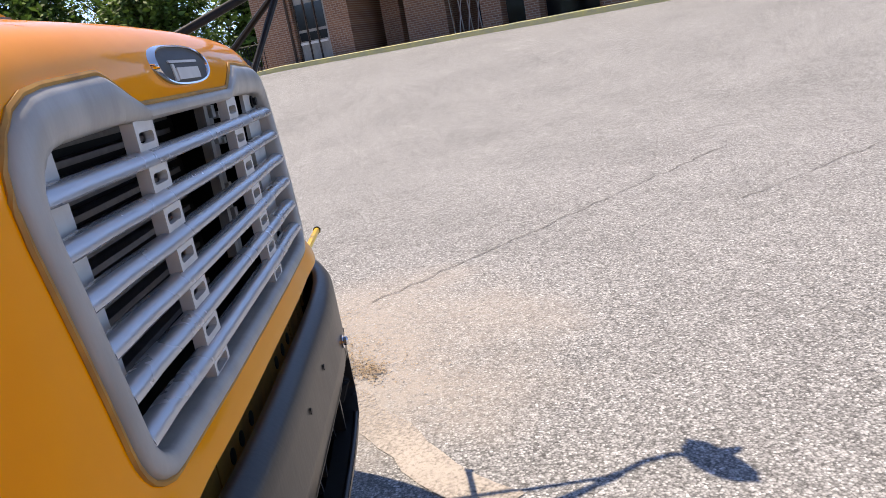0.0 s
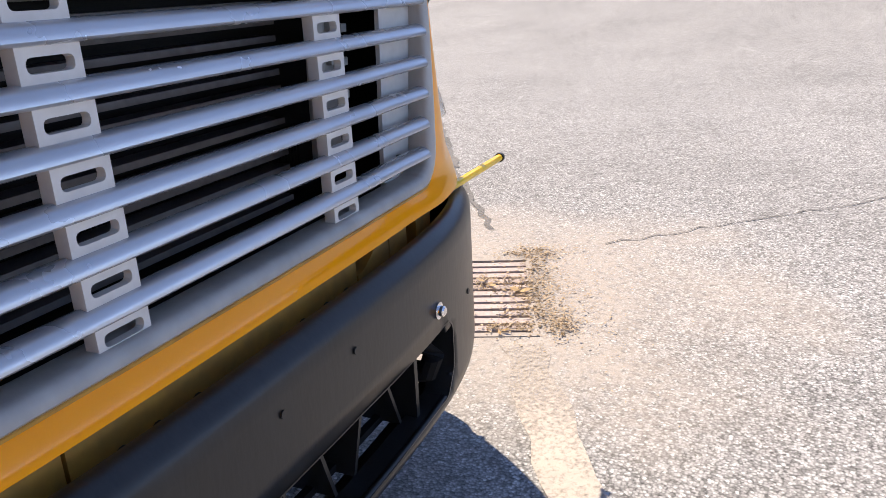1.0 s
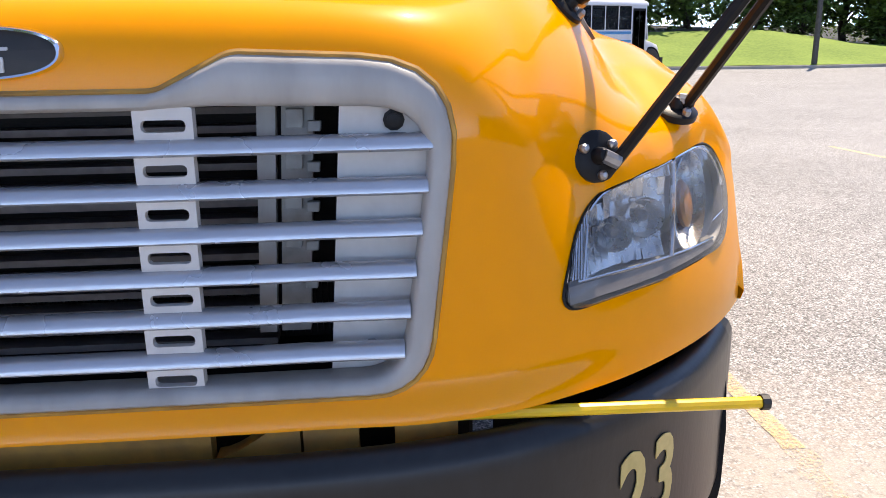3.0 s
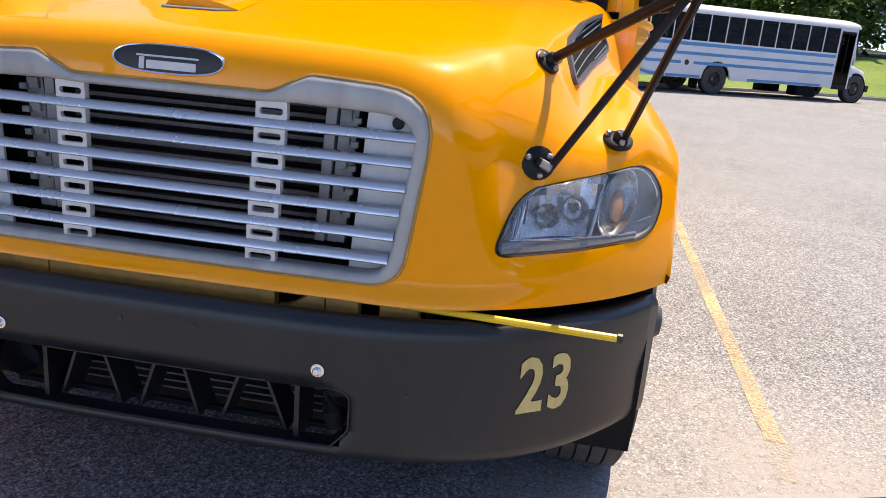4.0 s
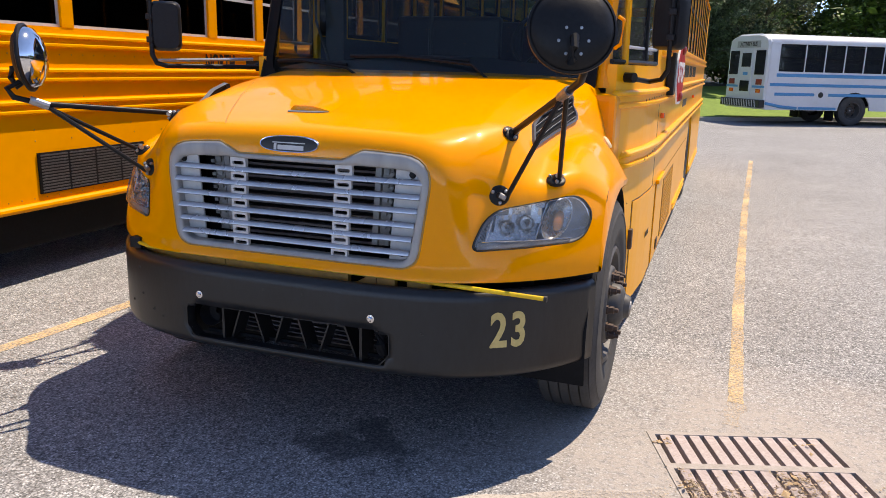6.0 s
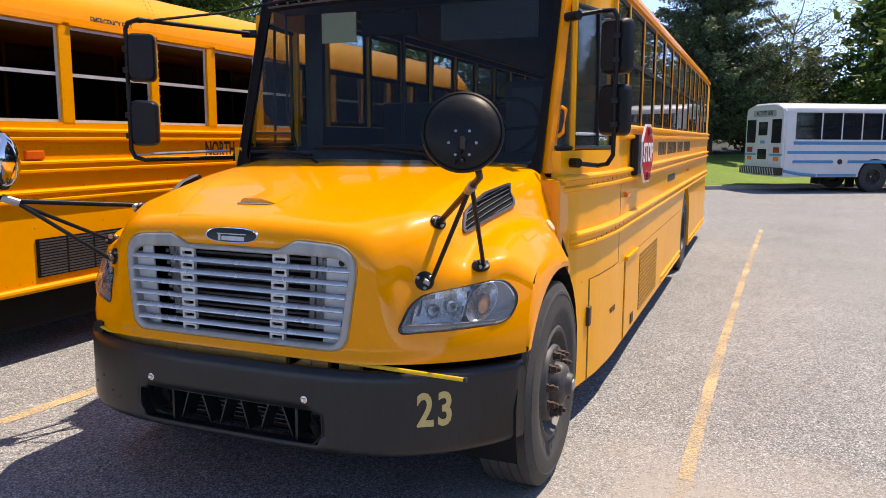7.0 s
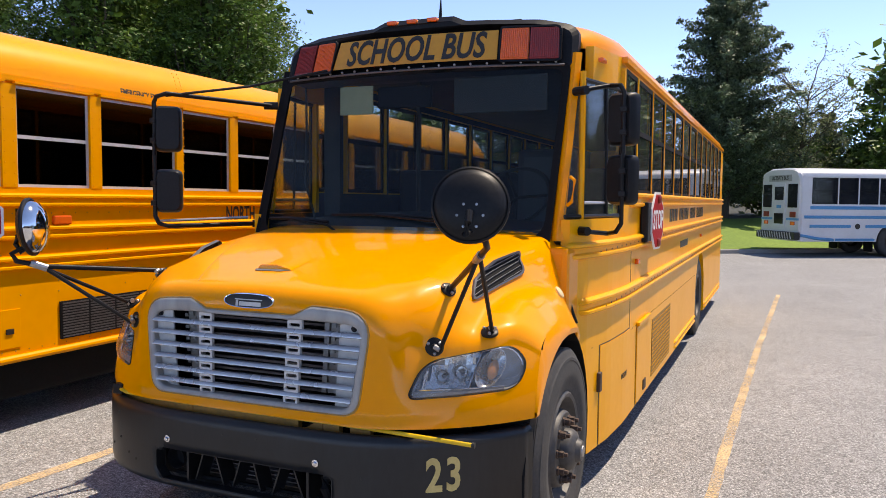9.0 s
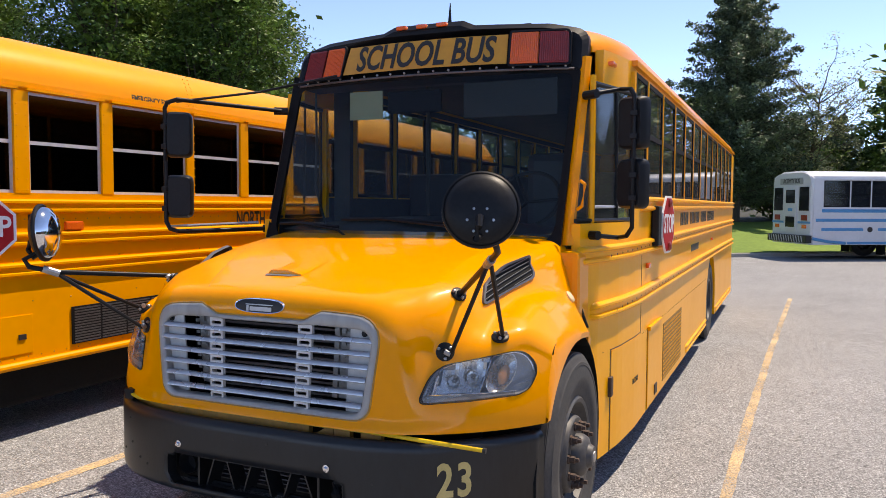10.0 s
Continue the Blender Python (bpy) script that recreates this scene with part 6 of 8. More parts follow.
# wipers, cab fittings
for x0, x1, zt in ((-0.50, -0.90, 1.615), (0.22, -0.38, 1.650)):
    w = part("wiper", tubed([screen(x0 + 0.28, 1.50, 0.05), screen(x0 + 0.12, zt - 0.03, 0.05), screen((x0 + x1) / 2, zt + 0.005, 0.035)], 0.008, 6), BLACK, main_bus, "black windscreen wiper")
    part("blade", tubed([screen(x0 + 0.1, zt - 0.012, 0.022), screen((x0 + x1) / 2, zt + 0.006, 0.022), screen(x1, zt, 0.022)], 0.011, 6), BLACK, w)
bm = bmesh.new()
rows = []
for x in np.linspace(-0.98, 0.98, 13):
    y = 1.30 + 0.155 * x * x
    rows.append([bm.verts.new((x, y + 0.06, 1.44)), bm.verts.new((x, y + 0.10, 1.575)), bm.verts.new((x, y + 0.42, 1.64 + 0.03 * math.cos(3 * x))), bm.verts.new((x, y + 0.52, 1.52)), bm.verts.new((x, y + 0.50, 1.0))])
for s, t in zip(rows, rows[1:]):
    for k in range(4):
        bm.faces.new((s[k], s[k + 1], t[k + 1], t[k]))
part("dashboard", bm, INTERIOR, main_bus, "black dashboard", True)
sw = part("steering_wheel", lathed([(0.215, -0.012), (0.23, 0.0), (0.215, 0.012), (0.20, 0.0)], pose(0.58, 2.02, 1.78, 55, 0, 0), 36, True), BLACK, main_bus, "black steering wheel", True)
for a in (0, 120, 240):
    part("spoke", tubed([(0.58, 2.02, 1.76), tuple((pose(0.58, 2.02, 1.78, 55, 0, 0) @ pose(0, 0, 0, 0, 0, a)) @ Vector((0.21, 0, 0)))], 0.012, 6), BLACK, sw)
bm = bmesh.new()
box(bm, 0.34, 0.84, 2.28, 2.75, 1.30, 1.45, 0.05)
box(bm, 0.36, 0.82, 2.66, 2.80, 1.38, 2.12, 0.06)
box(bm, 0.48, 0.70, 2.40, 2.62, 1.0, 1.32)
part("driver_seat", bm, SEAT, main_bus, "dark driver's seat")
part("inside_mirror", boxed(-0.28, 0.10, 1.72, 1.76, 2.33, 2.47, bevel=0.015), MATT, main_bus)
part("sun_visor", boxed(0.25, 0.85, 1.74, 1.76, 2.28, 2.50, bevel=0.006), INTERIOR, main_bus)
part("visor_card", boxed(-0.52, -0.28, 1.66, 1.67, 2.29, 2.47), CARD, main_bus, "pale green card behind the windscreen")
part("stanchion", tubed([(-0.35, 2.5, 1.0), (-0.35, 2.5, 2.62)], 0.016, 8), INTERIOR, main_bus)
part("fan_coil", tubed([screen(-0.86, 2.5, -0.05), screen(-0.80, 2.2, -0.08), screen(-0.72, 1.85, -0.08), screen(-0.58, 1.62, -0.08)], 0.008, 6), INK, main_bus)
part("door_wall", boxed(-1.12, -0.98, 2.42, 2.47, 1.0, 2.62), INNER, main_bus)

# flank details
part("stop_arm", boxed(1.205, 1.26, 3.02, 3.20, 1.45, 1.74, bevel=0.01), BLACK, main_bus, "black box of the folded stop arm")
octo = [Vector((0.235 * math.cos(radians(22.5 + 45 * k)), 0.235 * math.sin(radians(22.5 + 45 * k)))) for k in range(8)]


def stop_sign(bus, cx, cy, cz, ang, k=1.0):
    m = Matrix.Translation((cx, cy, cz)) @ Matrix.Rotation(radians(ang), 4, "Z")
    bm = bmesh.new()
    loops(bm, [[m @ Vector((q.x * k, o, q.y * k)) for q in octo] for o in (-0.006, 0.006)], True, True)
    sg = part("stop_sign", bm, SIGN_WHITE, bus, "folded red octagonal stop sign with white lettering")
    bm = bmesh.new()
    loops(bm, [[m @ Vector((q.x * 0.92 * k, o, q.y * 0.92 * k)) for q in octo] for o in (-0.0085, -0.0065)], True, True)
    part("red_face", bm, STOP_RED, sg)
    part("lettering", letters("STOP", 0.20 * k, lambda u, v, w: m @ Vector((u, -0.010 - w, v)), 0.001, 0.78), SIGN_WHITE, sg)
    for z in (0.165, -0.165):
        part("stop_lamp", lathed([(0.035, 0.0), (0.035, 0.012), (0.02, 0.022), (0, 0.024)], m @ pose(0, -0.009, z * k, 90), 14), RED, sg)
    return sg


stop_sign(main_bus, 1.275, 3.36, 1.60, 87)
for k in range(2):
    part("side_marker", boxed(1.20, 1.225, 2.85 + 4.9 * k, 2.93 + 4.9 * k, 1.30, 1.335, bevel=0.006), AMBER, main_bus, "small amber side marker")
part("roof_marker", boxed(1.08, 1.135, 1.96, 2.06, 2.585, 2.612, bevel=0.010), AMBER, main_bus, "amber roof corner lamp")


def panel(bus, side, x, y0, y1, z0, z1, mat, name="access_panel", label="", proud=0.004):
    return part(name, boxed(*sorted((side * (x - 0.002), side * (x + proud))), y0, y1, z0, z1, bevel=0.0015), mat, bus, label)


for side in (1, -1):
    bm = bmesh.new()
    part("bulkhead", boxed(*sorted((side * 0.45, side * 1.09)), 1.86, 1.89, 0.30, 1.45), MATT, main_bus)
    for ya, yb, za, zb in ((1.925, 1.935, 0.24, 0.868), (2.678, 2.686, 0.24, 1.40), (1.925, 2.68, 0.862, 0.868), (2.97, 2.976, 0.24, 0.85)):
        groove = bmesh.new()
        strip(groove, steps(ya, yb, 0.2), lambda y: main_x(y) + 0.0015, lambda y: za, lambda y: zb, 0.003, side)
        part("panel_gap", groove, INK, main_bus)
    strip(bm, steps(1.94, 2.672, 0.1), lambda y: main_x(y) + 0.004, lambda y: 0.245, lambda y: 0.858, 0.008, side)
    part("battery_door", bm, YELLOW2, main_bus, "flush yellow battery door")
    pd = panel(main_bus, side, 1.20, 2.985, 3.52, 0.25, 0.825, YELLOW2, label="flush yellow side panel", proud=0.008)
    part("drip_cap", boxed(*sorted((side * 1.20, side * 1.226)), 2.97, 3.53, 0.832, 0.862, bevel=0.006), YELLOW2, main_bus)
    part("panel_latch", boxed(*sorted((side * 1.206, side * 1.216)), 3.28, 3.40, 0.29, 0.37, bevel=0.006), RUSTY, pd)
    mg = panel(main_bus, side, 1.20, 3.75, 4.90, 0.30, 0.775, material("mesh_dark_amber", (0.30, 0.15, 0.02), (0.24, 0.12, 0.02), 0.7), "vent_panel", "perforated yellow vent panel")
    bm = bmesh.new()
    for i in range(28):
        for j in range(13):
            y, z = 3.765 + 1.11 * (i + 0.5 * (j % 2)) / 28, 0.312 + 0.455 * j / 13
            box(bm, *sorted((side * 1.2045, side * 1.2062)), y, y + 0.017, z, z + 0.018)
    part("perforation", bm, YELLOW2, mg, kind="stuff")
    rub_rail(main_bus, side, main_x, 5.28, 7.32, 0.30, YELLOW2, 0.09, 0.02)
    rub_rail(main_bus, side, main_x, 8.60, 11.6, 0.30, YELLOW2, 0.09, 0.02)
    rivets(main_bus, [(1.2005, 2.75 + 0.06 * k, 0.845) for k in range(76)], side, FLANGE, 0.006)
    rivets(main_bus, [(1.2135, 1.62 + 0.16 * k, 1.460) for k in range(62)], side, INK, 0.008, "bolt_row")
    rivets(main_bus, [(1.2135, 1.80 + 0.16 * k, 1.130) for k in range(60)], side, INK, 0.008, "bolt_row")
    rivets(main_bus, [(main_x(1.80) + 0.001, 1.80 + 0.05 * k, 0.87) for k in range(3)], side, INK, 0.006, "bolt_row")
    part("latch", boxed(*sorted((side * 1.135, side * 1.170)), 1.895, 1.955, 0.58, 0.70, bevel=0.008), RUSTY, main_bus, "rusty hinge latch")
    if side > 0:
        part("grab_handle", tubed([(side * 1.045, 1.50, 1.72), (side * 1.075, 1.48, 1.74), (side * 1.08, 1.52, 1.86), (side * 1.05, 1.54, 1.88)], 0.010, 8), YELLOW, main_bus, "yellow grab handle")
part("battery_lettering", letters("BATTERY", 0.05, lambda u, v, w: Vector((main_x(2.5 + u) + 0.0065 + w, 2.50 + u, 0.57 + v)), 0.0008, 0.8), INK, main_bus)
# lettering on the flank that cannot be made out
bm = bmesh.new()
y = 4.7
for count in (5, 7, 5, 7):
    for k in range(count):
        box(bm, 1.1985, 1.2022, y, y + 0.085, 1.56, 1.68)
        y += 0.125
    y += 0.14
part("lettering_bar", bm, INK, main_bus, kind="stuff")
part("lettering_bar", boxed(1.1985, 1.2025, 5.6, 6.3, 1.27, 1.34), INK, main_bus)


# ---------------------------------------------------------------- the bus in the next bay
left_bus = thing("school_bus", "older yellow school bus with silver-framed windows and riveted sides", "bus", "school buses", pose(-4.17, 0, 0))
LEFT = dict(xf=lambda y: 1.22, skirt=0.53, win_b=1.812, win_t=2.548, gutter=2.590, y0=-0.6, yh=-0.6, y1=10.85, hw=1.20, crown=3.05, paint=YELLOW_OLD,
            arches=[(7.3, 0.505, 0.6)], windows=[(-0.31, 0.32), (0.43, 1.07), (1.19, 1.845), (1.955, 2.81), (2.90, 3.57)] + [(3.69 + 0.785 * i, 3.69 + 0.785 * i + 0.665) for i in range(9)],
            frame=FRAME, frame_t=0.022, glass=TINT, split=0.0, rails=[1.715, 1.475, 1.255], yr=-0.6, rail_paint=YELLOW_OLD, roof_paint=YELLOW_OLD,
            roof=[(-0.9, 0.96, 0.92), (-0.6, 1.0, 1.0), (5, 1.0, 1.0), (10.5, 1.0, 1.0), (10.8, 0.97, 0.93), (10.93, 0.92, 0.8)], yfl=-0.5)
bus_body(left_bus, LEFT)
seats(left_bus, [0.3 + 0.8 * i for i in range(12)])
for s in (1, -1):
    wheel(left_bus, 1.18, 7.3, s, deep=0.02, dished=True)
    wheel(left_bus, 1.16, -1.7, s)
bm = bmesh.new()
prof = [(-1.12, 0.55), (1.12, 0.55), (1.12, 1.0), (0.9, 1.35), (-0.9, 1.35), (-1.12, 1.0)]
loops(bm, [[(x * 0.97, -2.6, z * 0.95) for x, z in prof], [(x, -2.4, z) for x, z in prof], [(x, -0.9, z * 1.12) for x, z in prof], [(x * 1.05, -0.85, 1.55 if z > 1 else z) for x, z in prof], [(x * 1.05, -0.6, 2.6 if z > 1 else z) for x, z in prof]], True, True)
part("hood", bm, YELLOW_OLD, left_bus, "yellow hood of the older bus")
part("bumper", boxed(-1.2, 1.2, -2.78, -2.6, 0.5, 0.8, bevel=0.04), BUMPER, left_bus)
for w in LEFT["windows"]:
    rivets(left_bus, [(1.2245, w[1] + d, 1.835 + 0.077 * k) for k in range(9) for d in (0.02, 0.095)], 1, YELLOW_OLD, 0.007)
    part("drip_rail", boxed(1.215, 1.245, w[0] - 0.02, w[1] + 0.02, 2.553, 2.572), YELLOW_OLD, left_bus)
rivets(left_bus, [(1.2205, -0.4 + 0.11 * k, 1.62) for k in range(100)], 1, FLANGE, 0.006)
rivets(left_bus, [(1.2205, -0.4 + 0.11 * k, 0.615) for k in range(100)], 1, FLANGE, 0.006)
rivets(left_bus, [(1.2205, 0.2 + 0.33 * k, 1.02) for k in range(34)], 1, FLANGE, 0.007)
rivets(left_bus, [(1.2205, -0.4 + 0.24 * k, 1.10 + 0.11 * (k % 4)) for k in range(46)], 1, FLANGE, 0.007)
for yv in (0.9, 2.86, 4.8, 7.0):
    rivets(left_bus, [(1.203 - 0.0014 * k * k, yv + d, 2.64 + 0.035 * k) for k in range(9) for d in (0, 0.06)], 1, YELLOW_OLD, 0.008)
part("roof_rail", boxed(1.20, 1.225, -0.6, 10.8, 2.578, 2.615), YELLOW_OLD, left_bus)
# two boxes added out of sight to keep light from the ground below
part("underbody_blocker", boxed(-1.0, 0.95, 0.2, 6.4, 0.28, 0.92, bevel=0.05), MATT, left_bus, "black box added under the floor to block light")
part("underbody_blocker_long", boxed(-1.05, 1.05, -0.6, 10.4, 0.22, 0.60, bevel=0.04), MATT, left_bus, "long black box added under the floor to block light")
part("skirt_rail", tubed([(1.225, -0.5, 0.56), (1.225, 6.6, 0.56)], 0.028, 10), YELLOW_OLD, left_bus)
part("side_marker", boxed(1.215, 1.25, 1.47, 1.63, 1.53, 1.60, bevel=0.01), AMBER, left_bus, "amber side marker lamp")
vp = part("vent_panel", boxed(1.215, 1.232, 1.52, 2.60, 0.642, 0.935), BLACK, left_bus, "black louvred vent panel")
bm = bmesh.new()
for j in range(13):
    for i in range(4):
        box(bm, 1.232, 1.237, 1.54 + 0.265 * i, 1.785 + 0.265 * i, 0.652 + 0.0215 * j, 0.663 + 0.0215 * j)
part("slats", bm, VENT_GREY, vp)
ad = part("access_door", boxed(1.215, 1.227, 0.62, 1.18, 0.64, 0.925, bevel=0.003), YELLOW_OLD, left_bus, "yellow access door with a black latch")
part("latch", boxed(1.225, 1.236, 1.06, 1.12, 0.745, 0.785, bevel=0.003), INK, ad)
part("lettering", letters("EMERGENCY EXIT", 0.075, lambda u, v, w: Vector((1.213 + w - 0.1 * v, 2.40 + u, 2.625 + v)), 0.0012, 0.75), INK, left_bus)
part("lettering", letters("NORTH", 0.22, lambda u, v, w: Vector((1.2205 + w, 3.73 + u, 1.577 + v)), 0.0012, 0.60, 0.0, 0.02), INK, left_bus)
part("lettering_bar", boxed(1.2195, 1.2225, 4.15, 6.4, 1.515, 1.615), INK, left_bus)
part("lettering_bar", boxed(1.2195, 1.2225, 1.165, 1.19, 1.50, 1.655), INK, left_bus)
stop_sign(left_bus, 1.30, 0.74, 1.57, 52)

# ---------------------------------------------------------------- the white activity bus by the kerb
HEAD = 30
white_bus = thing("activity_bus", "white activity bus with blue side stripes and dark windows", "bus", m=Matrix.Translation((5.60, 26.55, 0)) @ Matrix.Rotation(radians(HEAD + 90), 4, "Z") @ Matrix.Translation((1.2, -7.6, 0)))
WB = dict(xf=lambda y: 1.22, skirt=0.50, win_b=1.72, win_t=2.58, gutter=2.62, y0=1.62, yh=1.62, y1=10.83, hw=1.2, crown=2.92, paint=WHITE,
          arches=[(7.6, 0.505, 0.6)], windows=[(2.45 + 0.715 * i, 2.45 + 0.715 * i + 0.68) for i in range(10)] + [(9.60, 10.50)], frame=MATT, frame_t=0.02, glass=TINT_BLUE, split=0.0,
          rails=[], yr=0, rail_paint=BLUE, roof_paint=WHITE,
          roof=[(1.36, 0.9, 0.85), (1.72, 1.0, 1.0), (6, 1.0, 1.0), (10.53, 1.0, 1.0), (10.78, 0.97, 0.92), (10.91, 0.92, 0.8)], yfl=1.72)
bus_body(white_bus, WB)
seats(white_bus, [3.2 + 0.75 * i for i in range(10)])
for s in (1, -1):
    wheel(white_bus, 1.18, 7.6, s, deep=0.02, dished=True)
    wheel(white_bus, 1.10, 1.13, s)
    for y0, y1, z, h in ((2.45, 10.6, 1.605, 0.11), (2.45, 10.8, 1.30, 0.10), (2.45, 8.65, 1.0, 0.10), (9.1, 10.6, 1.0, 0.10), (2.9, 6.3, 0.56, 0.09), (8.25, 9.7, 0.56, 0.09)):
        rub_rail(white_bus, s, lambda y: 1.22, y0, y1, z, BLUE, h, 0.02)
    part("fuel_flap", lathed([(0.09, 0), (0.09, 0.01), (0, 0.012)], pose(s * 1.22, 8.88, 1.0, 0, s * 90, 0), 16), INK, white_bus)
    ed = part("entry_door", boxed(*sorted((s * 1.20, s * 1.236)), 1.70, 2.38, 0.46, 2.50), BLACK, white_bus, "dark glazed folding entry door")
    for ya, yb in ((1.74, 2.02), (2.06, 2.34)):
        part("door_pane", boxed(*sorted((s * 1.236, s * 1.242)), ya, yb, 0.62, 2.42), TINT, ed)
    part("lower_flash", tubed([(s * 1.222, 9.72, 0.555), (s * 1.222, 10.3, 0.60), (s * 1.222, 10.85, 0.70)], 0.05, 8), BLUE, white_bus)
    part("mud_flap", boxed(*sorted((s * 0.72, s * 1.18)), 8.28, 8.30, 0.16, 0.62), MATT, white_bus, "black rubber mud flap")
# rear: door, windows, lamps, sign, bumper
RY = 10.90
TINT_REAR = material("dark_rear_glass", (0.012, 0.013, 0.015), (0.016, 0.017, 0.02), 0.12, spec=0.25)
dr = part("rear_door", boxed(-0.36, 0.36, RY, RY + 0.03, 0.95, 2.40, bevel=0.008), WHITE, white_bus, "white rear emergency door with two dark windows")
for z0, z1 in ((1.05, 1.40), (1.85, 2.30)):
    part("door_window", boxed(-0.27, 0.27, RY + 0.03, RY + 0.04, z0, z1), TINT_REAR, dr)
part("number_bars", boxed(-0.14, 0.14, RY + 0.03, RY + 0.036, 1.58, 1.68), BLUE, dr)
for s in (1, -1):
    part("rear_window", boxed(s * 0.78 - 0.27, s * 0.78 + 0.27, RY, RY + 0.02, 1.60, 2.38, bevel=0.004), TINT_REAR, white_bus, "dark rear side window")
    part("tail_lamp", boxed(s * 0.82 - 0.16, s * 0.82 + 0.16, RY, RY + 0.03, 1.28, 1.46, bevel=0.01), RED, white_bus, "red tail lamp")
    part("tail_stripe", boxed(s * 0.80 - 0.36, s * 0.80 + 0.36, RY, RY + 0.012, 1.18, 1.25), BLUE, white_bus)
    part("amber_lamp", boxed(s * 0.82 - 0.12, s * 0.82 + 0.12, RY, RY + 0.03, 1.02, 1.14, bevel=0.01), AMBER, white_bus)
part("sign_panel", boxed(-0.70, 0.70, RY, RY + 0.011, 2.47, 2.69, bevel=0.004), material("grey_sign_panel", (0.36, 0.37, 0.36), (0.30, 0.31, 0.30), 0.5), white_bus, "grey sign panel over the rear door")
part("lettering", letters("ACTIVITY BUS", 0.20, lambda u, v, w: Vector((-u, RY + 0.012 + w, 2.58 + v)), 0.004, 0.8), INK, white_bus)
part("rear_bumper", boxed(-1.2, 1.2, RY - 0.05, RY + 0.16, 0.55, 0.80, bevel=0.03), BUMPER, white_bus, "black rear bumper with pale hatching")
bm = bmesh.new()
for k in range(14):
    x = -1.0 + 2.0 * k / 13
    tube(bm, [(x, RY + 0.165, 0.57), (x + 0.08, RY + 0.165, 0.78)], 0.018, 6)
part("bumper_stripes", bm, PALE, white_bus)
def nose_ring(y, hw, z1, z0=0.52):
    """One cross-section of the short bonnet."""
    return [(-hw, y, z0), (hw, y, z0), (hw, y, z1 - 0.22), (hw * 0.94, y, z1 - 0.08), (hw * 0.72, y, z1), (-hw * 0.72, y, z1), (-hw * 0.94, y, z1 - 0.08), (-hw, y, z1 - 0.22)]


bm = bmesh.new()
loops(bm, [nose_ring(y, hw, z) for y, hw, z in ((0.50, 0.86, 1.02), (0.54, 0.96, 1.12), (0.66, 1.02, 1.22), (1.0, 1.06, 1.31), (1.40, 1.08, 1.38), (1.62, 1.10, 1.40))], True, True)
nose = part("nose", bm, WHITE, white_bus, "short white bonnet of the bus", True)
part("front_grille", boxed(-0.45, 0.45, 0.48, 0.51, 0.72, 1.0), INK, nose)
part("front_bumper", boxed(-1.05, 1.05, 0.36, 0.52, 0.42, 0.66, bevel=0.03), BUMPER, white_bus, "black front bumper")
bm = bmesh.new()
loops(bm, [[(sx * w, y, z) for sx, w, y, z in ((-1, 1.05, 1.64, 1.38), (1, 1.05, 1.64, 1.38), (1, 1.05, 1.36, 1.38), (-1, 1.05, 1.36, 1.38))], [(sx * w, y, z) for sx, w, y, z in ((-1, 1.08, 1.64, 2.50), (1, 1.08, 1.64, 2.50), (1, 1.08, 1.60, 2.50), (-1, 1.08, 1.60, 2.50))]], True, True)
part("windscreen", bm, TINT, white_bus, "dark raked windscreen")
for s in (1, -1):
    part("windscreen_pillar", tubed([(s * 1.06, 1.36, 1.36), (s * 1.10, 1.60, 2.55)], 0.045, 8), WHITE, white_bus)
    arch = part("wheel_arch", lathed([(0.56, 0.0), (0.56, 0.012), (0, 0.012)], pose(s * 1.065, 1.13, 0.52, 0, s * 90, 0), 28), MATT, white_bus, "black wheel arch")
    part("step_box", boxed(*sorted((s * 0.62, s * 1.12)), 3.0, 3.85, 0.14, 0.52, bevel=0.03), MATT, white_bus, "black box under the floor")

# ---------------------------------------------------------------- drain
GU, GV = 0.4085, 0.316
grate = thing("drain_grate", "sand-dusted cast-iron drain grate with slots, partly covered by leaves", "drain grate", m=DRAIN)
bm = bmesh.new()
for q in ((-GU, GU, -GV, -GV + 0.03), (-GU, GU, GV - 0.03, GV), (-GU, -GU + 0.03, -GV + 0.03, GV - 0.03), (GU - 0.03, GU, -GV + 0.03, GV - 0.03), (-GU + 0.03, GU - 0.03, -0.022, 0.022)):
    box(bm, *q, -0.06, 0.004)
part("rim", bm, SAND_CRUST, grate, "sand-crusted rim of the grate")
nb = 11
me = {}
for k in range(nb):
    x = -GU + 0.03 + 0.0445 + 0.0668 * k
    for ya, yb in ((-GV + 0.03, -0.022), (0.022, GV - 0.03)):
        ob = part("grate_bar", me.get(ya) or boxed(-0.0225, 0.0225, ya, yb, -0.045, 0.002, bevel=0.003), IRON, grate)
        me[ya] = ob.data
        ob.matrix_basis = pose(x, 0, 0)
bm = bmesh.new()
for q in ((-GU, GU, -GV - 0.01, -GV), (-GU, GU, GV, GV + 0.01), (-GU - 0.01, -GU, -GV, GV), (GU, GU + 0.01, -GV, GV), (-GU, GU, -GV, GV)):
    box(bm, *q, *((-0.62, -0.6) if q == (-GU, GU, -GV, GV) else (-0.6, -0.002)))
pit = part("drain_pit", bm, PIT, kind="structure", label="dark pit under the drain")
pit.matrix_basis = DRAIN
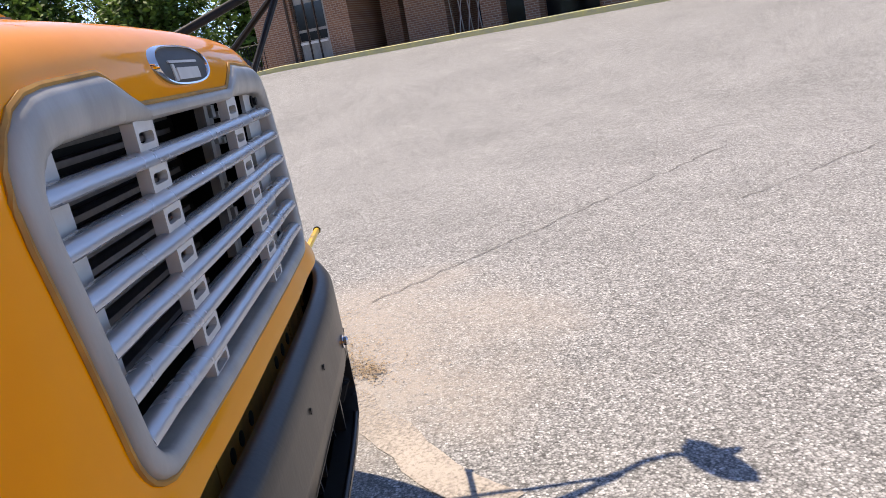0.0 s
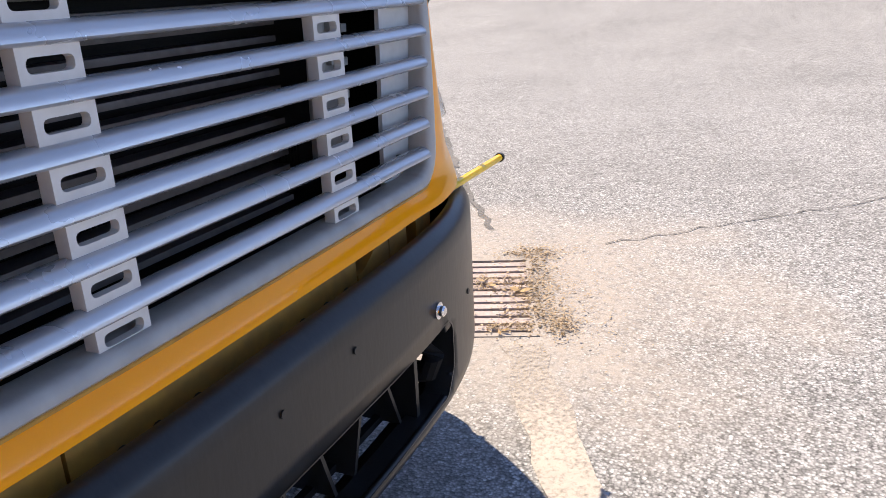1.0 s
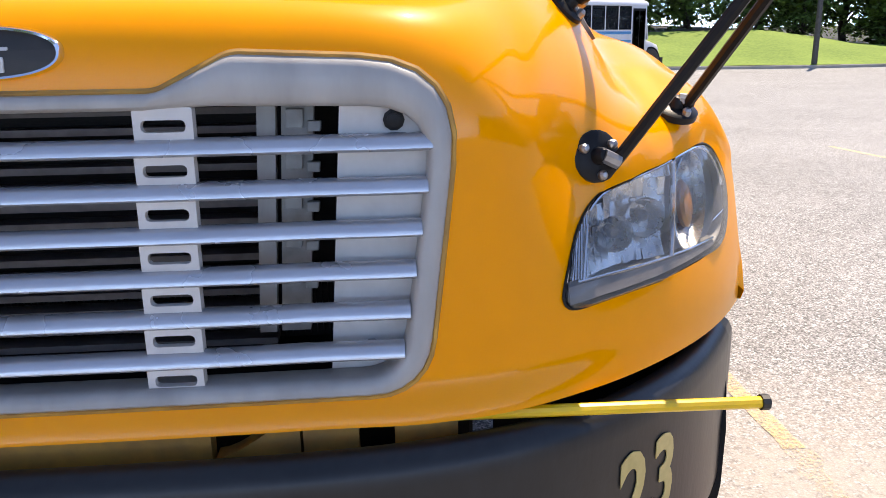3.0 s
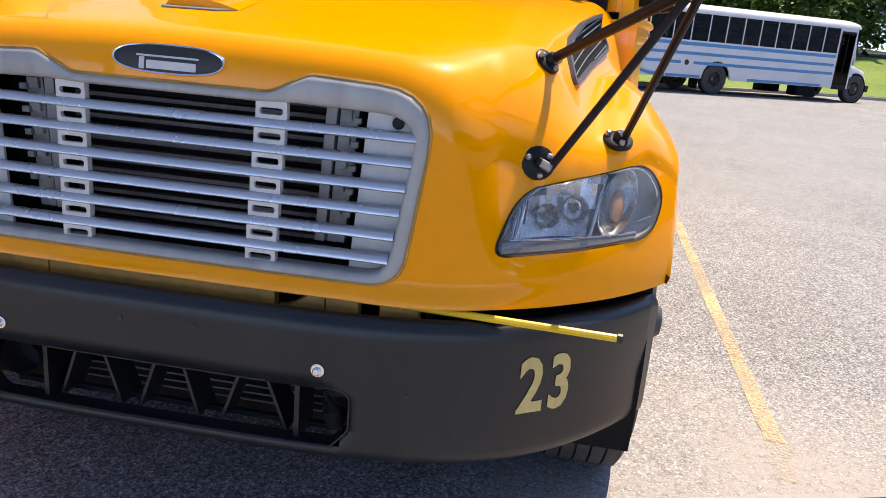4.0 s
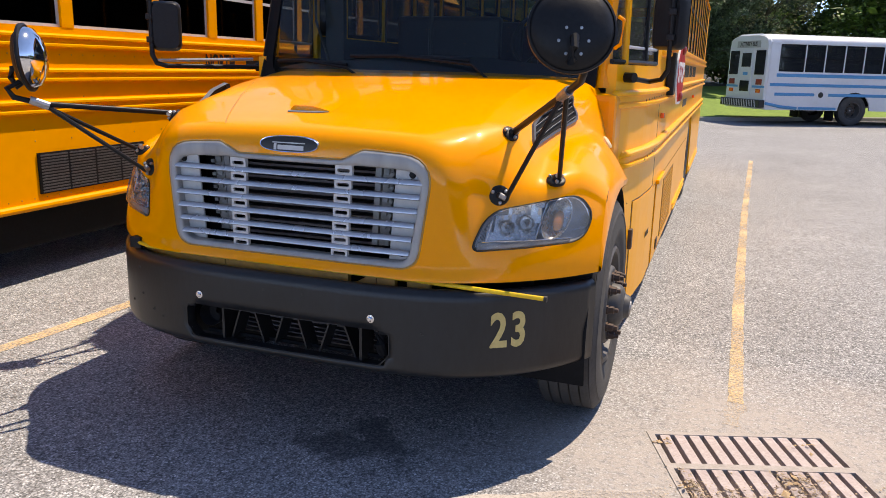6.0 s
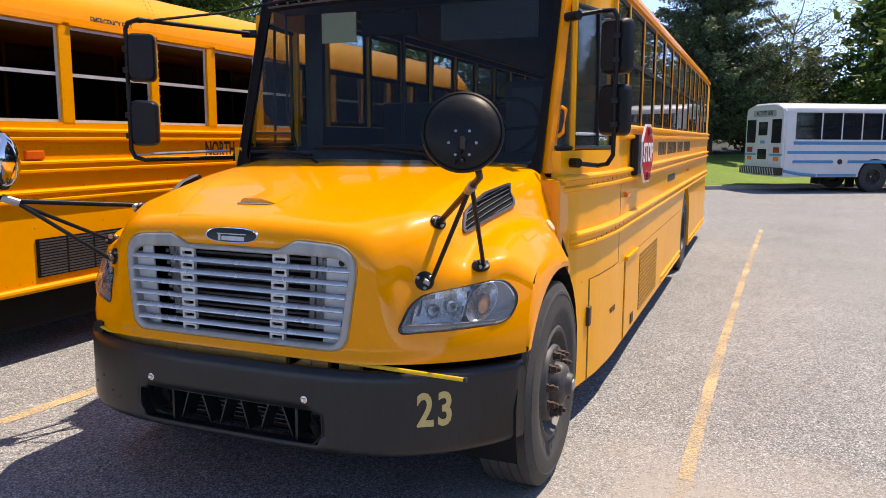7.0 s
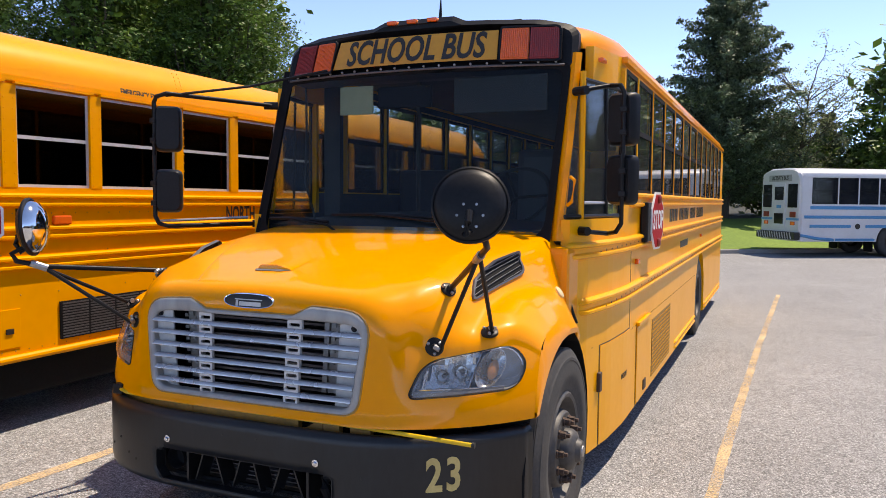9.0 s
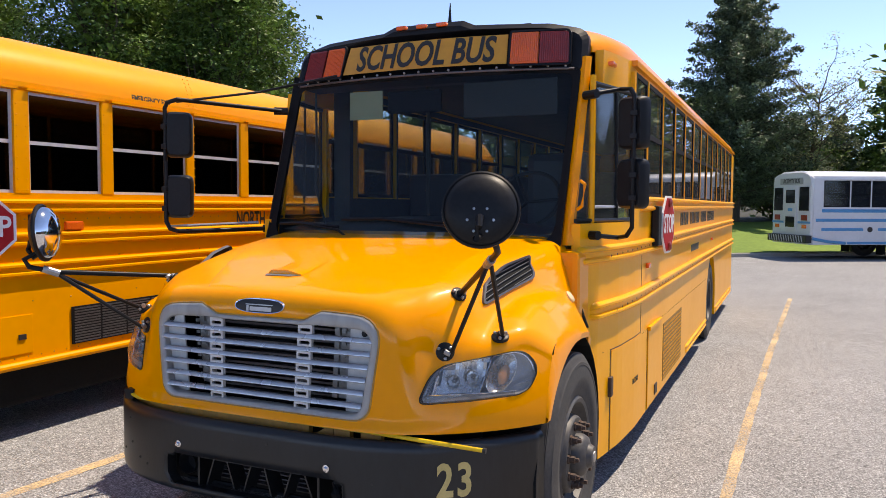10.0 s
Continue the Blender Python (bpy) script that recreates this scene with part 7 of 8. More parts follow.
# collar between the asphalt and the iron frame
bm = bmesh.new()
gx0, gx1, gy0, gy1 = GRATE
outer = [(gx0, gy0), (gx1, gy0), (gx1, gy1), (gx0, gy1)]
inner = [DRAIN @ Vector((u, v, 0)) for u, v in ((-GU, -GV), (GU, -GV), (GU, GV), (-GU, GV))]
loops(bm, [[(x, y, 0.0) for x, y in outer], [(p.x, p.y, 0.0) for p in inner]])
part("drain_collar", bm, ASPHALT, kind="structure", label="sandy asphalt round the drain")


def leaf_bits(name, spots, seed, mat, label, slim=0.4):
    """Curled dry flakes, slivers and crumbs scattered on the ground."""
    rnd = random.Random(seed)
    vs, fs = [], []
    for cx, cy, sx, sy, turn, n, size in spots:
        ct, st = math.cos(radians(turn)), math.sin(radians(turn))
        for _ in range(n):
            u, v = rnd.gauss(0, sx), rnd.gauss(0, sy)
            x, y = cx + ct * u - st * v, cy + st * u + ct * v
            s = size * rnd.uniform(0.35, 1.0) ** 1.5
            a = rnd.uniform(0, 6.28)
            w = slim * rnd.uniform(0.35, 1.4)
            z = 0.003 + abs(rnd.gauss(0, 0.004)) + 0.010 * math.exp(-(u / sx) ** 2 - (v / sy) ** 2)
            c, d = Vector((math.cos(a), math.sin(a), rnd.uniform(-0.2, 0.35))) * s, Vector((-math.sin(a), math.cos(a), rnd.uniform(-0.4, 0.4))) * s * w
            o = Vector((x, y, z + s * 0.2))
            b = len(vs)
            vs += [o - c, o + d, o + c * 0.2 + Vector((0, 0, s * 0.25)), o + c, o - d]
            fs += [(b, b + 1, b + 2), (b + 1, b + 3, b + 2), (b + 3, b + 4, b + 2), (b + 4, b, b + 2)]
    me = bpy.data.meshes.new(name)
    me.from_pydata([tuple(v) for v in vs], [], fs)
    me.materials.append(mat)
    return tagged(new(name, me), label=label, category="leaf litter", kind="stuff")


HEAPS = [(2.455, 0.41, 0.055, 0.035, 110, 1), (2.26, 0.33, 0.09, 0.03, 25, 0.7), (2.06, 0.36, 0.05, 0.06, 20, 0.6), (1.97, 0.25, 0.10, 0.035, 25, 1), (1.79, 0.20, 0.06, 0.05, 20, 0.8), (1.66, 0.25, 0.015, 0.07, 20, 0.5), (2.05, 0.49, 0.035, 0.03, 0, 0.4), (1.74, 0.07, 0.05, 0.02, 20, 0.5)]
leaf_bits("leaf_litter", [(x, y, sx, sy, r, int(140 * k), 0.013) for x, y, sx, sy, r, k in HEAPS], 11, DEBRIS, "dark brown dry leaves gathered on the drain", 0.35)
leaf_bits("leaf_crumbs", [(x, y, sx * 1.5, sy * 1.6, r, int(520 * k), 0.009) for x, y, sx, sy, r, k in HEAPS] + [(2.1, 0.16, 0.25, 0.06, 28, 420, 0.007), (2.0, 0.05, 0.35, 0.12, 28, 380, 0.006), (2.5, 0.15, 0.25, 0.2, 20, 200, 0.006)], 12, CHAFF, "pale tan leaf crumbs and chaff round the drain", 0.55)
leaf_bits("fallen_leaf", [(1.52, 0.62, 0.02, 0.04, 0, 8, 0.02), (2.08, 0.83, 0.06, 0.03, 20, 9, 0.016), (2.02, 0.42, 0.03, 0.03, 0, 10, 0.028), (1.98, 0.33, 0.03, 0.03, 0, 4, 0.035), (1.62, 0.30, 0.02, 0.05, 0, 5, 0.025)], 13, LEAF_TAN, "single yellowed fallen leaves on the drain", 0.7)

# ---------------------------------------------------------------- trees
def leaf_cloud(verts, faces, centre, spread, n, size, rnd, flat=1.0, droop=0.0):
    """n small leaf blades round a centre."""
    for _ in range(n):
        d = Vector((rnd.gauss(0, 1), rnd.gauss(0, 1), rnd.gauss(0, 1) * flat))
        o = Vector(centre) + Vector((d.x * spread, d.y * spread, d.z * spread))
        a = Vector((rnd.uniform(-1, 1), rnd.uniform(-1, 1), rnd.uniform(-0.6, 0.6) - droop)).normalized()
        b = a.cross(Vector((rnd.uniform(-1, 1), rnd.uniform(-1, 1), 1))).normalized()
        s = size * rnd.uniform(0.6, 1.4)
        k = len(verts)
        verts += [tuple(o - a * s), tuple(o + b * s * 0.55), tuple(o + a * s), tuple(o - b * s * 0.55)]
        faces.append((k, k + 1, k + 2, k + 3))


def limb(bm, a, b, r0, r1, rnd, bend=0.12, n=5):
    a, b = Vector(a), Vector(b)
    pts = [a.lerp(b, i / n) + Vector((rnd.uniform(-1, 1), rnd.uniform(-1, 1), rnd.uniform(-0.5, 0.5))) * bend * (b - a).length * 0.25 * (0 < i < n) for i in range(n + 1)]
    tube(bm, pts, r0, 7, False, r1)
    return pts


def cloud_part(verts, faces, mat, tree, label=""):
    me = bpy.data.meshes.new("crown")
    me.from_pydata(verts, [], faces)
    return part("crown", me, mat, tree, label)


def broad_tree(label, h, seed, mat=LEAF, crown_r=3.2, clumps=95, leaves=70, base=0.25, size=0.16, name="tree"):
    rnd = random.Random(seed)
    tree = thing(name, label, "tree")
    bm = bmesh.new()
    top = limb(bm, (0, 0, -0.3), (rnd.uniform(-0.4, 0.4), rnd.uniform(-0.4, 0.4), h * 0.82), 0.022 * h, 0.006 * h, rnd, 0.1, 8)
    verts, faces = [], []
    for i in range(clumps):
        t = rnd.random()
        z = h * (base + (1 - base) * t ** 0.8)
        prof = math.sin(math.pi * min(1, 0.12 + 0.88 * (z / h - base) / (1 - base)) ** 0.8) ** 0.7
        rr = crown_r * prof * math.sqrt(rnd.uniform(0.15, 1.0)) * rnd.uniform(0.75, 1.15)
        a = rnd.uniform(0, 6.283)
        c = Vector((rr * math.cos(a), rr * math.sin(a), z))
        if i % 4 == 0:
            limb(bm, top[min(len(top) - 2, int(len(top) * max(0.15, z / h - 0.18)))], c, 0.006 * h, 0.02, rnd, 0.25, 4)
        leaf_cloud(verts, faces, c, rnd.uniform(0.22, 0.48) * crown_r / 3.2, leaves, size, rnd, 0.7)
    for i in range(9):
        z = h * (base + 0.08 + (0.82 - base) * i / 8)
        leaf_cloud(verts, faces, (0, 0, z), crown_r * 0.30, 150, 0.24, rnd, 0.8)
    part("trunk", bm, BARK, tree, smooth=True)
    cloud_part(verts, faces, mat, tree)
    return tree


def conifer(label, h, seed, r=2.3, mat=NEEDLE):
    rnd = random.Random(seed)
    tree = thing("conifer_tree", label, "tree")
    bm = bmesh.new()
    limb(bm, (0, 0, -0.3), (0.1, 0.1, h * 0.98), 0.02 * h, 0.02, rnd, 0.02, 8)
    verts, faces = [], []
    z = 0.06 * h
    while z < h * 0.985:
        t = z / h
        reach = r * (1.02 - t) ** 0.65 * min(1, 0.75 + 2.0 * t) * rnd.uniform(0.82, 1.1)
        for k in range(8 if t < 0.8 else 5):
            a = rnd.uniform(0, 6.283)
            L = reach * rnd.uniform(0.55, 1.12)
            root = Vector((0, 0, z))
            tip = Vector((L * math.cos(a), L * math.sin(a), z + L * rnd.uniform(0.15, 0.5)))
            if k % 2 == 0:
                limb(bm, root, tip, 0.03 * (1.1 - t), 0.008, rnd, 0.2, 3)
            for j in range(6):
                f = (j + 1.0) / 6
                leaf_cloud(verts, faces, root.lerp(tip, f) + Vector((0, 0, -0.05)), 0.10 + 0.10 * math.sin(math.pi * f) * min(1.4, L), 84, 0.070, rnd, 0.6, -0.3)
        z += 0.30
    part("trunk", bm, BARK, tree, smooth=True)
    cloud_part(verts, faces, mat, tree)
    return tree


def bare_tree(label, h, seed):
    """Thin tree with long bowed limbs and sparse leaf tufts."""
    rnd = random.Random(seed)
    tree = thing("sparse_tree", label, "tree")
    bm = bmesh.new()
    verts, faces = [], []
    trunk = limb(bm, (0, 0, -0.3), (0.5, 0.2, h * 0.75), 0.12, 0.04, rnd, 0.05, 8)
    for i in range(34):
        o = trunk[rnd.randrange(3, 9)]
        a = rnd.uniform(0, 6.283)
        L = rnd.uniform(1.0, 2.5)
        e = o + Vector((L * math.cos(a), L * math.sin(a), L * rnd.uniform(0.5, 1.1)))
        pts = limb(bm, o, e, 0.035, 0.010, rnd, 0.10, 5)
        for p in pts[2:]:
            for _ in range(3):
                q = p + Vector((rnd.gauss(0, 0.35), rnd.gauss(0, 0.35), rnd.gauss(0.1, 0.25)))
                tube(bm, [p, q], 0.007, 4, False, 0.003)
                leaf_cloud(verts, faces, q, 0.17, 15, 0.055, rnd, 0.6)
    part("trunk", bm, BARK, tree, smooth=True)
    cloud_part(verts, faces, LEAF2, tree)
    return tree


def lawn_z(x, y):
    """Ground height behind the kerb."""
    best, at = None, None
    for a, b in zip(KERB_LINE, KERB_LINE[1:]):
        a, b, p = Vector(a), Vector(b), Vector((x, y))
        t = max(0, min(1, (p - a).dot(b - a) / (b - a).length_squared))
        d = (p - a.lerp(b, t)).length
        if best is None or d < best:
            best, at = d, a.lerp(b, t)
    return rise(*at) + lawn_height(best, at.x) - 0.05


con = conifer("tall dark cedar tree at the edge of the lawn", 11.3, 5, 4.5)
con.matrix_basis = pose(-0.3, 36.5, lawn_z(-0.3, 36.5))
for x, y, k, rz in ((-3.0, 39.6, 0.55, 70), (-4.4, 40.5, 0.5, 120), (2.4, 40.5, 0.46, 160), (4.4, 43, 0.47, 30), (10.6, 46, 0.62, 200), (13.4, 48, 0.72, 280)):
    c = copy_thing(con, pose(x, y, lawn_z(x, y), 0, 0, rz) @ Matrix.Scale(k, 4))
sp = bare_tree("thin sparse tree with pale leaf tufts", 7.5, 9)
sp.matrix_basis = pose(2.7, 37.5, lawn_z(2.7, 37.5))
A = broad_tree("dense dark green broadleaf tree in the wood", 11.5, 21, LEAF, 3.6, 165, 170, 0.25, 0.080)
B = broad_tree("tall dark green broadleaf tree in the wood", 13.0, 22, LEAF, 3.3, 175, 155, 0.25, 0.080)
C = broad_tree("low leafy understorey tree at the wood's edge", 6.0, 23, LEAF, 2.6, 80, 130, 0.08, 0.10)
A.matrix_basis = pose(-22.5, 28.0, lawn_z(-22.5, 28))
B.matrix_basis = pose(-26.5, 31.5, lawn_z(-26.5, 31.5))
C.matrix_basis = pose(8.3, 41.5, lawn_z(8.3, 41.5))
A_FAR = broad_tree("dark green broadleaf tree farther off in the wood", 11.5, 31, LEAF, 3.6, 115, 80, 0.25, 0.115)
B_FAR = broad_tree("tall dark broadleaf tree farther off in the wood", 13.0, 32, LEAF, 3.3, 120, 76, 0.25, 0.115)
C_FAR = broad_tree("low leafy tree farther off at the wood's edge", 6.0, 33, LEAF, 2.6, 60, 62, 0.08, 0.13)
A_FAR.matrix_basis = pose(34, 50, lawn_z(34, 50))
B_FAR.matrix_basis = pose(39, 49, lawn_z(39, 49))
C_FAR.matrix_basis = pose(30.5, 42.5, lawn_z(30.5, 42.5))
rnd = random.Random(77)


def plant(src, x, y, k, pale=False):
    ob = copy_thing(src, pose(x, y, lawn_z(x, y), rnd.uniform(-3, 3), rnd.uniform(-3, 3), rnd.uniform(0, 360)) @ Matrix.Scale(k, 4))
    return ob


for x, y, k, s in ((-21, 25, 1.0, 0), (-25, 22, 1.05, 1), (-30, 19, 1.0, 0), (-35, 15, 1.1, 1), (-40, 11, 1.05, 0), (-30, 31, 1.0, 1), (-24, 29, 1.1, 0), (-29, 26, 1.15, 1), (-34, 23, 1.1, 0),
                   (-10.2, 31, 0.46, 0), (-7, 33.5, 0.42, 1), (-4.8, 36, 0.5, 0), (-14, 31, 0.48, 1), (-17.5, 30, 0.5, 0), (10.6, 46, 0.85, 1), (17, 50, 0.95, 1), (20.5, 50, 1.0, 0), (25, 50, 0.95, 1), (30, 48, 1.0, 0),
                   (35, 47, 1.0, 1), (40, 43, 1.0, 0), (45, 38, 1.0, 1), (48, 32, 0.95, 0), (51, 25, 1.0, 1), (53, 18, 1.0, 0)):
    plant(((A, B) if x < -18 else (A_FAR, B_FAR))[s], x, y, k)
# unseen trees, added only to darken what the windscreen reflects
for x, y, k, s in ((-37, 4, 1.3, 0), (-40, -4, 1.3, 1), (-40, -13, 1.3, 0), (-38, -22, 1.35, 1), (-31, -29, 1.3, 0), (-22, -34, 1.3, 1), (-44, 0, 1.4, 1), (-46, 7, 1.4, 0), (-31, 10, 1.45, 1), (-33, 3.5, 1.5, 0)):
    plant((A_FAR, B_FAR)[s], x, y, k)
for x, y, k in ((-12, 27, 0.8), (-8, 31, 0.8), (-5.5, 33.5, 0.75), (-2, 40, 1.0), (1.5, 41, 0.8), (3.6, 42.5, 0.62), (6.0, 43.0, 0.6), (9.5, 43.5, 1.1), (12.5, 44.5, 1.0), (15.5, 46, 1.0), (19, 46.5, 1.0), (22.5, 46.5, 1.05), (26, 46, 1.0), (30, 44, 1.0),
                (34, 42, 1.0), (38, 38.5, 1.0), (46, 38, 1.0), (49, 31, 1.0), (49.5, 24, 1.0), (42, 38, 1.3), (48, 35, 1.35), (50, 28, 1.35), (49, 22, 1.35), (50, 16, 1.35), (51, 10, 1.35), (52, 4, 1.35), (37, 43, 1.3), (32, 46, 1.3), (27, 48.5, 1.3), (-16, 24, 0.8), (-20, 21, 0.8), (8.8, 45.5, 1.45)):
    plant(C if x < 16 else C_FAR, x, y, k)

# the wood beyond the first trees
rnd = random.Random(31)
verts, faces = [], []
for k in range(520):
    a = radians(-14 + 232 * (k + rnd.random()) / 520)
    d = rnd.uniform(62, 78)
    for zz in (0.8, 2.6, 4.6, 6.6, 8.4):
        if (zz < 8 or rnd.random() < 0.6) and (zz < 6 or not 80.5 < math.degrees(a) < 88.5):
            leaf_cloud(verts, faces, (d * math.cos(a), d * math.sin(a), 1.2 + zz + rnd.uniform(-0.7, 0.7)), 0.85, 85, 0.125, rnd, 0.8)
me = bpy.data.meshes.new("far_wood")
me.from_pydata(verts, [], faces)
tagged(part("far_wood", me, LEAF), label="dark green wood behind the first row of trees", category="wood", kind="stuff")

# posts with small white signs on the lawn
for x, y, rz, k in ((23.9, 33.7, 35, 1.0), (37.0, 35.1, 48, 1.3)):
    z = rise(x, y) + 0.2
    sg = thing("sign_post", "small white sign on a thin metal post", "sign", "lawn signs", pose(x, y, z, 0, 0, -rz) @ Matrix.Scale(k, 4))
    part("post", boxed(-0.035, 0.035, -0.03, 0.03, -0.3, 2.2), MATT, sg)
    part("sign_plate", boxed(-0.31, 0.31, -0.05, -0.035, 1.42, 2.22, bevel=0.006), SIGN_WHITE, sg)
    part("sign_bars", boxed(-0.18, 0.18, -0.056, -0.051, 1.78, 1.90), INK, sg)
pole = thing("utility_pole", "grey round metal pole at the kerb", "pole", m=pose(19.9, 33.4, 0.1))
part("shaft", tubed([(0, 0, -0.3), (0, 0, 7.5)], 0.13, 12, 0.09), WHEEL, pole)

# ---------------------------------------------------------------- school building
def brick_courses(mat):
    """Courses of brick with pale joints, laid along the wall."""
    n, l = mat.node_tree.nodes, mat.node_tree.links
    p = n["Principled BSDF"]
    br, tc, mp = n.new("ShaderNodeTexBrick"), n.new("ShaderNodeTexCoord"), n.new("ShaderNodeMapping")
    mp.inputs["Rotation"].default_value = (radians(90), 0, 0)
    l.new(tc.outputs["Object"], mp.inputs["Vector"]), l.new(mp.outputs[0], br.inputs["Vector"])
    br.inputs["Scale"].default_value = 1.0
    br.inputs["Brick Width"].default_value, br.inputs["Row Height"].default_value, br.inputs["Mortar Size"].default_value = 0.21, 0.075, 0.010
    br.inputs["Color1"].default_value, br.inputs["Color2"].default_value, br.inputs["Mortar"].default_value = (0.30, 0.145, 0.085, 1), (0.21, 0.095, 0.06, 1), (0.36, 0.29, 0.24, 1)
    l.new(br.outputs["Color"], p.inputs["Base Color"])
    return mat


brick_courses(BRICKWORK)
# local x runs along the front, local y away from the lot
SCHOOL = Matrix.Translation((25.8, 5.5, 1.30)) @ Matrix.Rotation(math.atan2(-14.7, -7.2), 4, "Z")
school = thing("school_building", "single-storey red brick school front with shaded recessed entrance", "building", m=SCHOOL)
SX, SY = (SCHOOL.to_3x3() @ Vector((1, 0, 0))), (SCHOOL.to_3x3() @ Vector((0, 1, 0)))


def on_site(s_, d):
    q = Vector((25.8, 5.5, 0)) + SX * s_ + SY * d
    return (q.x, q.y)


kerb("school_kerb", [on_site(24, 0), on_site(10, 0), on_site(-3, 0)][::-1], KERB_Y, 0.16, 0.18, "worn yellow-painted kerb before the school")
bm = bmesh.new()
rows = []
for s_ in range(-4, 26, 2):
    r = []
    for d in (0.15, 3.2, 8.0):
        x, y = on_site(s_, d)
        r.append(bm.verts.new((x, y, rise(x, y) + 0.145 + 0.05 * d / 3)))
    rows.append(r)
for s, t in zip(rows, rows[1:]):
    for k in range(2):
        bm.faces.new((s[k], s[k + 1], t[k + 1], t[k]))
part("school_pavement", bm, CONCRETE, kind="structure", label="pale concrete pavement before the school")
Z0 = 0.2
for x0, x1 in ((-1.6, 0.15), (1.60, 2.55)):
    part("wall", boxed(x0, x1, 3.0, 3.35, Z0 - 0.6, 3.4), BRICKWORK, school, "red brick wall")
part("wall", boxed(0.15, 1.60, 3.0, 3.35, 2.62, 3.4), BRICKWORK, school, "red brick wall over the door")
part("wall", boxed(2.25, 2.55, 3.35, 6.5, Z0 - 0.6, 3.4), BRICKWORK, school, "red brick side wall of the entrance recess")
part("wall", boxed(2.55, 22.0, 6.5, 6.85, Z0 - 0.6, 3.4), BRICKWORK, school, "shaded red brick back wall of the recess")
part("wall", boxed(-1.6, -1.3, 3.35, 9.0, Z0 - 0.6, 3.4), BRICKWORK, school, "red brick end wall")
part("roof", boxed(-2.2, 22.5, 2.4, 10.0, 3.4, 3.7, bevel=0.03), KERB, school, "flat roof with deep concrete edge")
part("canopy", boxed(2.2, 22.5, 1.2, 2.4, 3.0, 3.4, bevel=0.03), KERB, school, "concrete canopy over the entrance")
door = part("door", boxed(0.17, 1.58, 3.12, 3.17, Z0, 2.60), GRILLE_GREY, school, "pale metal double door with narrow panes")
for k in range(3):
    xa = 0.27 + 0.43 * k
    for za, zb in ((Z0 + 0.75, Z0 + 1.05), (Z0 + 1.15, 2.25)):
        part("door_pane", boxed(xa, xa + 0.33, 3.105, 3.12, za, zb), DARK_GLASS, door)
    part("door_post", boxed(xa - 0.06, xa - 0.02, 3.06, 3.12, Z0, 2.6), RUSTY, door)
    part("push_bar", boxed(xa, xa + 0.33, 3.06, 3.10, Z0 + 0.62, Z0 + 0.70), SIGN_WHITE, door)
part("downpipe", tubed([(0.02, 2.94, Z0), (0.0, 2.94, 3.4)], 0.05, 8), RUSTY, school, "brown downpipe")
for x0, x1, yy in ((3.0, 3.75, 4.6), (4.45, 6.0, 3.6), (7.5, 8.2, 3.0), (9.0, 9.5, 3.0), (11.5, 12.2, 3.0), (14.2, 14.9, 3.0)):
    part("column", boxed(x0, x1, yy, yy + 0.6, Z0 - 0.5, 3.4, bevel=0.01), BRICKWORK, school, "square brick column")
for k in range(7):
    x = 6.1 + 2.6 * k
    part("window", boxed(x, x + 1.9, 6.44, 6.5, Z0 + 0.1, 2.7), DARK_GLASS, school, "dark glazed entrance screen")
for k in range(8):
    part("lattice_bar", tubed([(6.1 + 0.17 * k, 3.9, Z0), (6.25 + 0.17 * k + (0.35 if k % 2 else -0.3), 3.9, 2.9)], 0.02, 5), PALE, school, "bent pale metal rod of a trellis")
rail = thing("handrail", "dark metal railing beside the school wall", "railing", m=SCHOOL)
for k in range(9):
    part("baluster", tubed([(-2.3 + 0.15 * k, 2.6, 0.1), (-2.3 + 0.15 * k, 2.6, 1.15)], 0.014, 6), BLACK, rail)
for z in (0.2, 1.15):
    part("rail", tubed([(-2.35, 2.6, z), (-1.05, 2.6, z)], 0.02, 6), BLACK, rail)
annex = thing("annex_building", "low grey outbuilding with a shallow green-edged roof", "building", m=SCHOOL @ pose(-9.5, 24, 0))
part("wall", boxed(-5, 2, 0, 6, -0.5, 3.0), INNER, annex)
bm = bmesh.new()
loops(bm, [[(-5.4, y, 3.0), (2.4, y, 3.0), (-1.5, y, 4.0)] for y in (-0.4, 6.4)], True, True)
part("roof", bm, ROOF_GREEN, annex)

trailer = thing("portable_classroom", "beige portable classroom behind the trees", "building", m=pose(53.5, 39.5, 2.2, 0, 0, -45))
part("wall", boxed(-4.5, 4.5, 0, 3.5, -0.5, 3.0), TAN, trailer)
part("roof", boxed(-4.8, 4.8, -0.3, 3.8, 3.0, 3.25), PALE, trailer)
for x in (-2.6, 0.2, 2.8):
    part("window", boxed(x, x + 1.0, -0.03, 0.0, 1.2, 2.2), DARK_GLASS, trailer)


bm = bmesh.new()
pad = [[bm.verts.new((x, y, rise(x, y) + 0.012)) for x in (36.6, 38.5, 40.5, 43)] for y in (4, 7, 10, 13, 15.5, 17.4)]
for s, t in zip(pad, pad[1:]):
    for i in range(3):
        bm.faces.new((s[i], s[i + 1], t[i + 1], t[i]))
part("concrete_pad", bm, KERB_PALE, label="pale concrete pad under the parked cars", kind="structure")


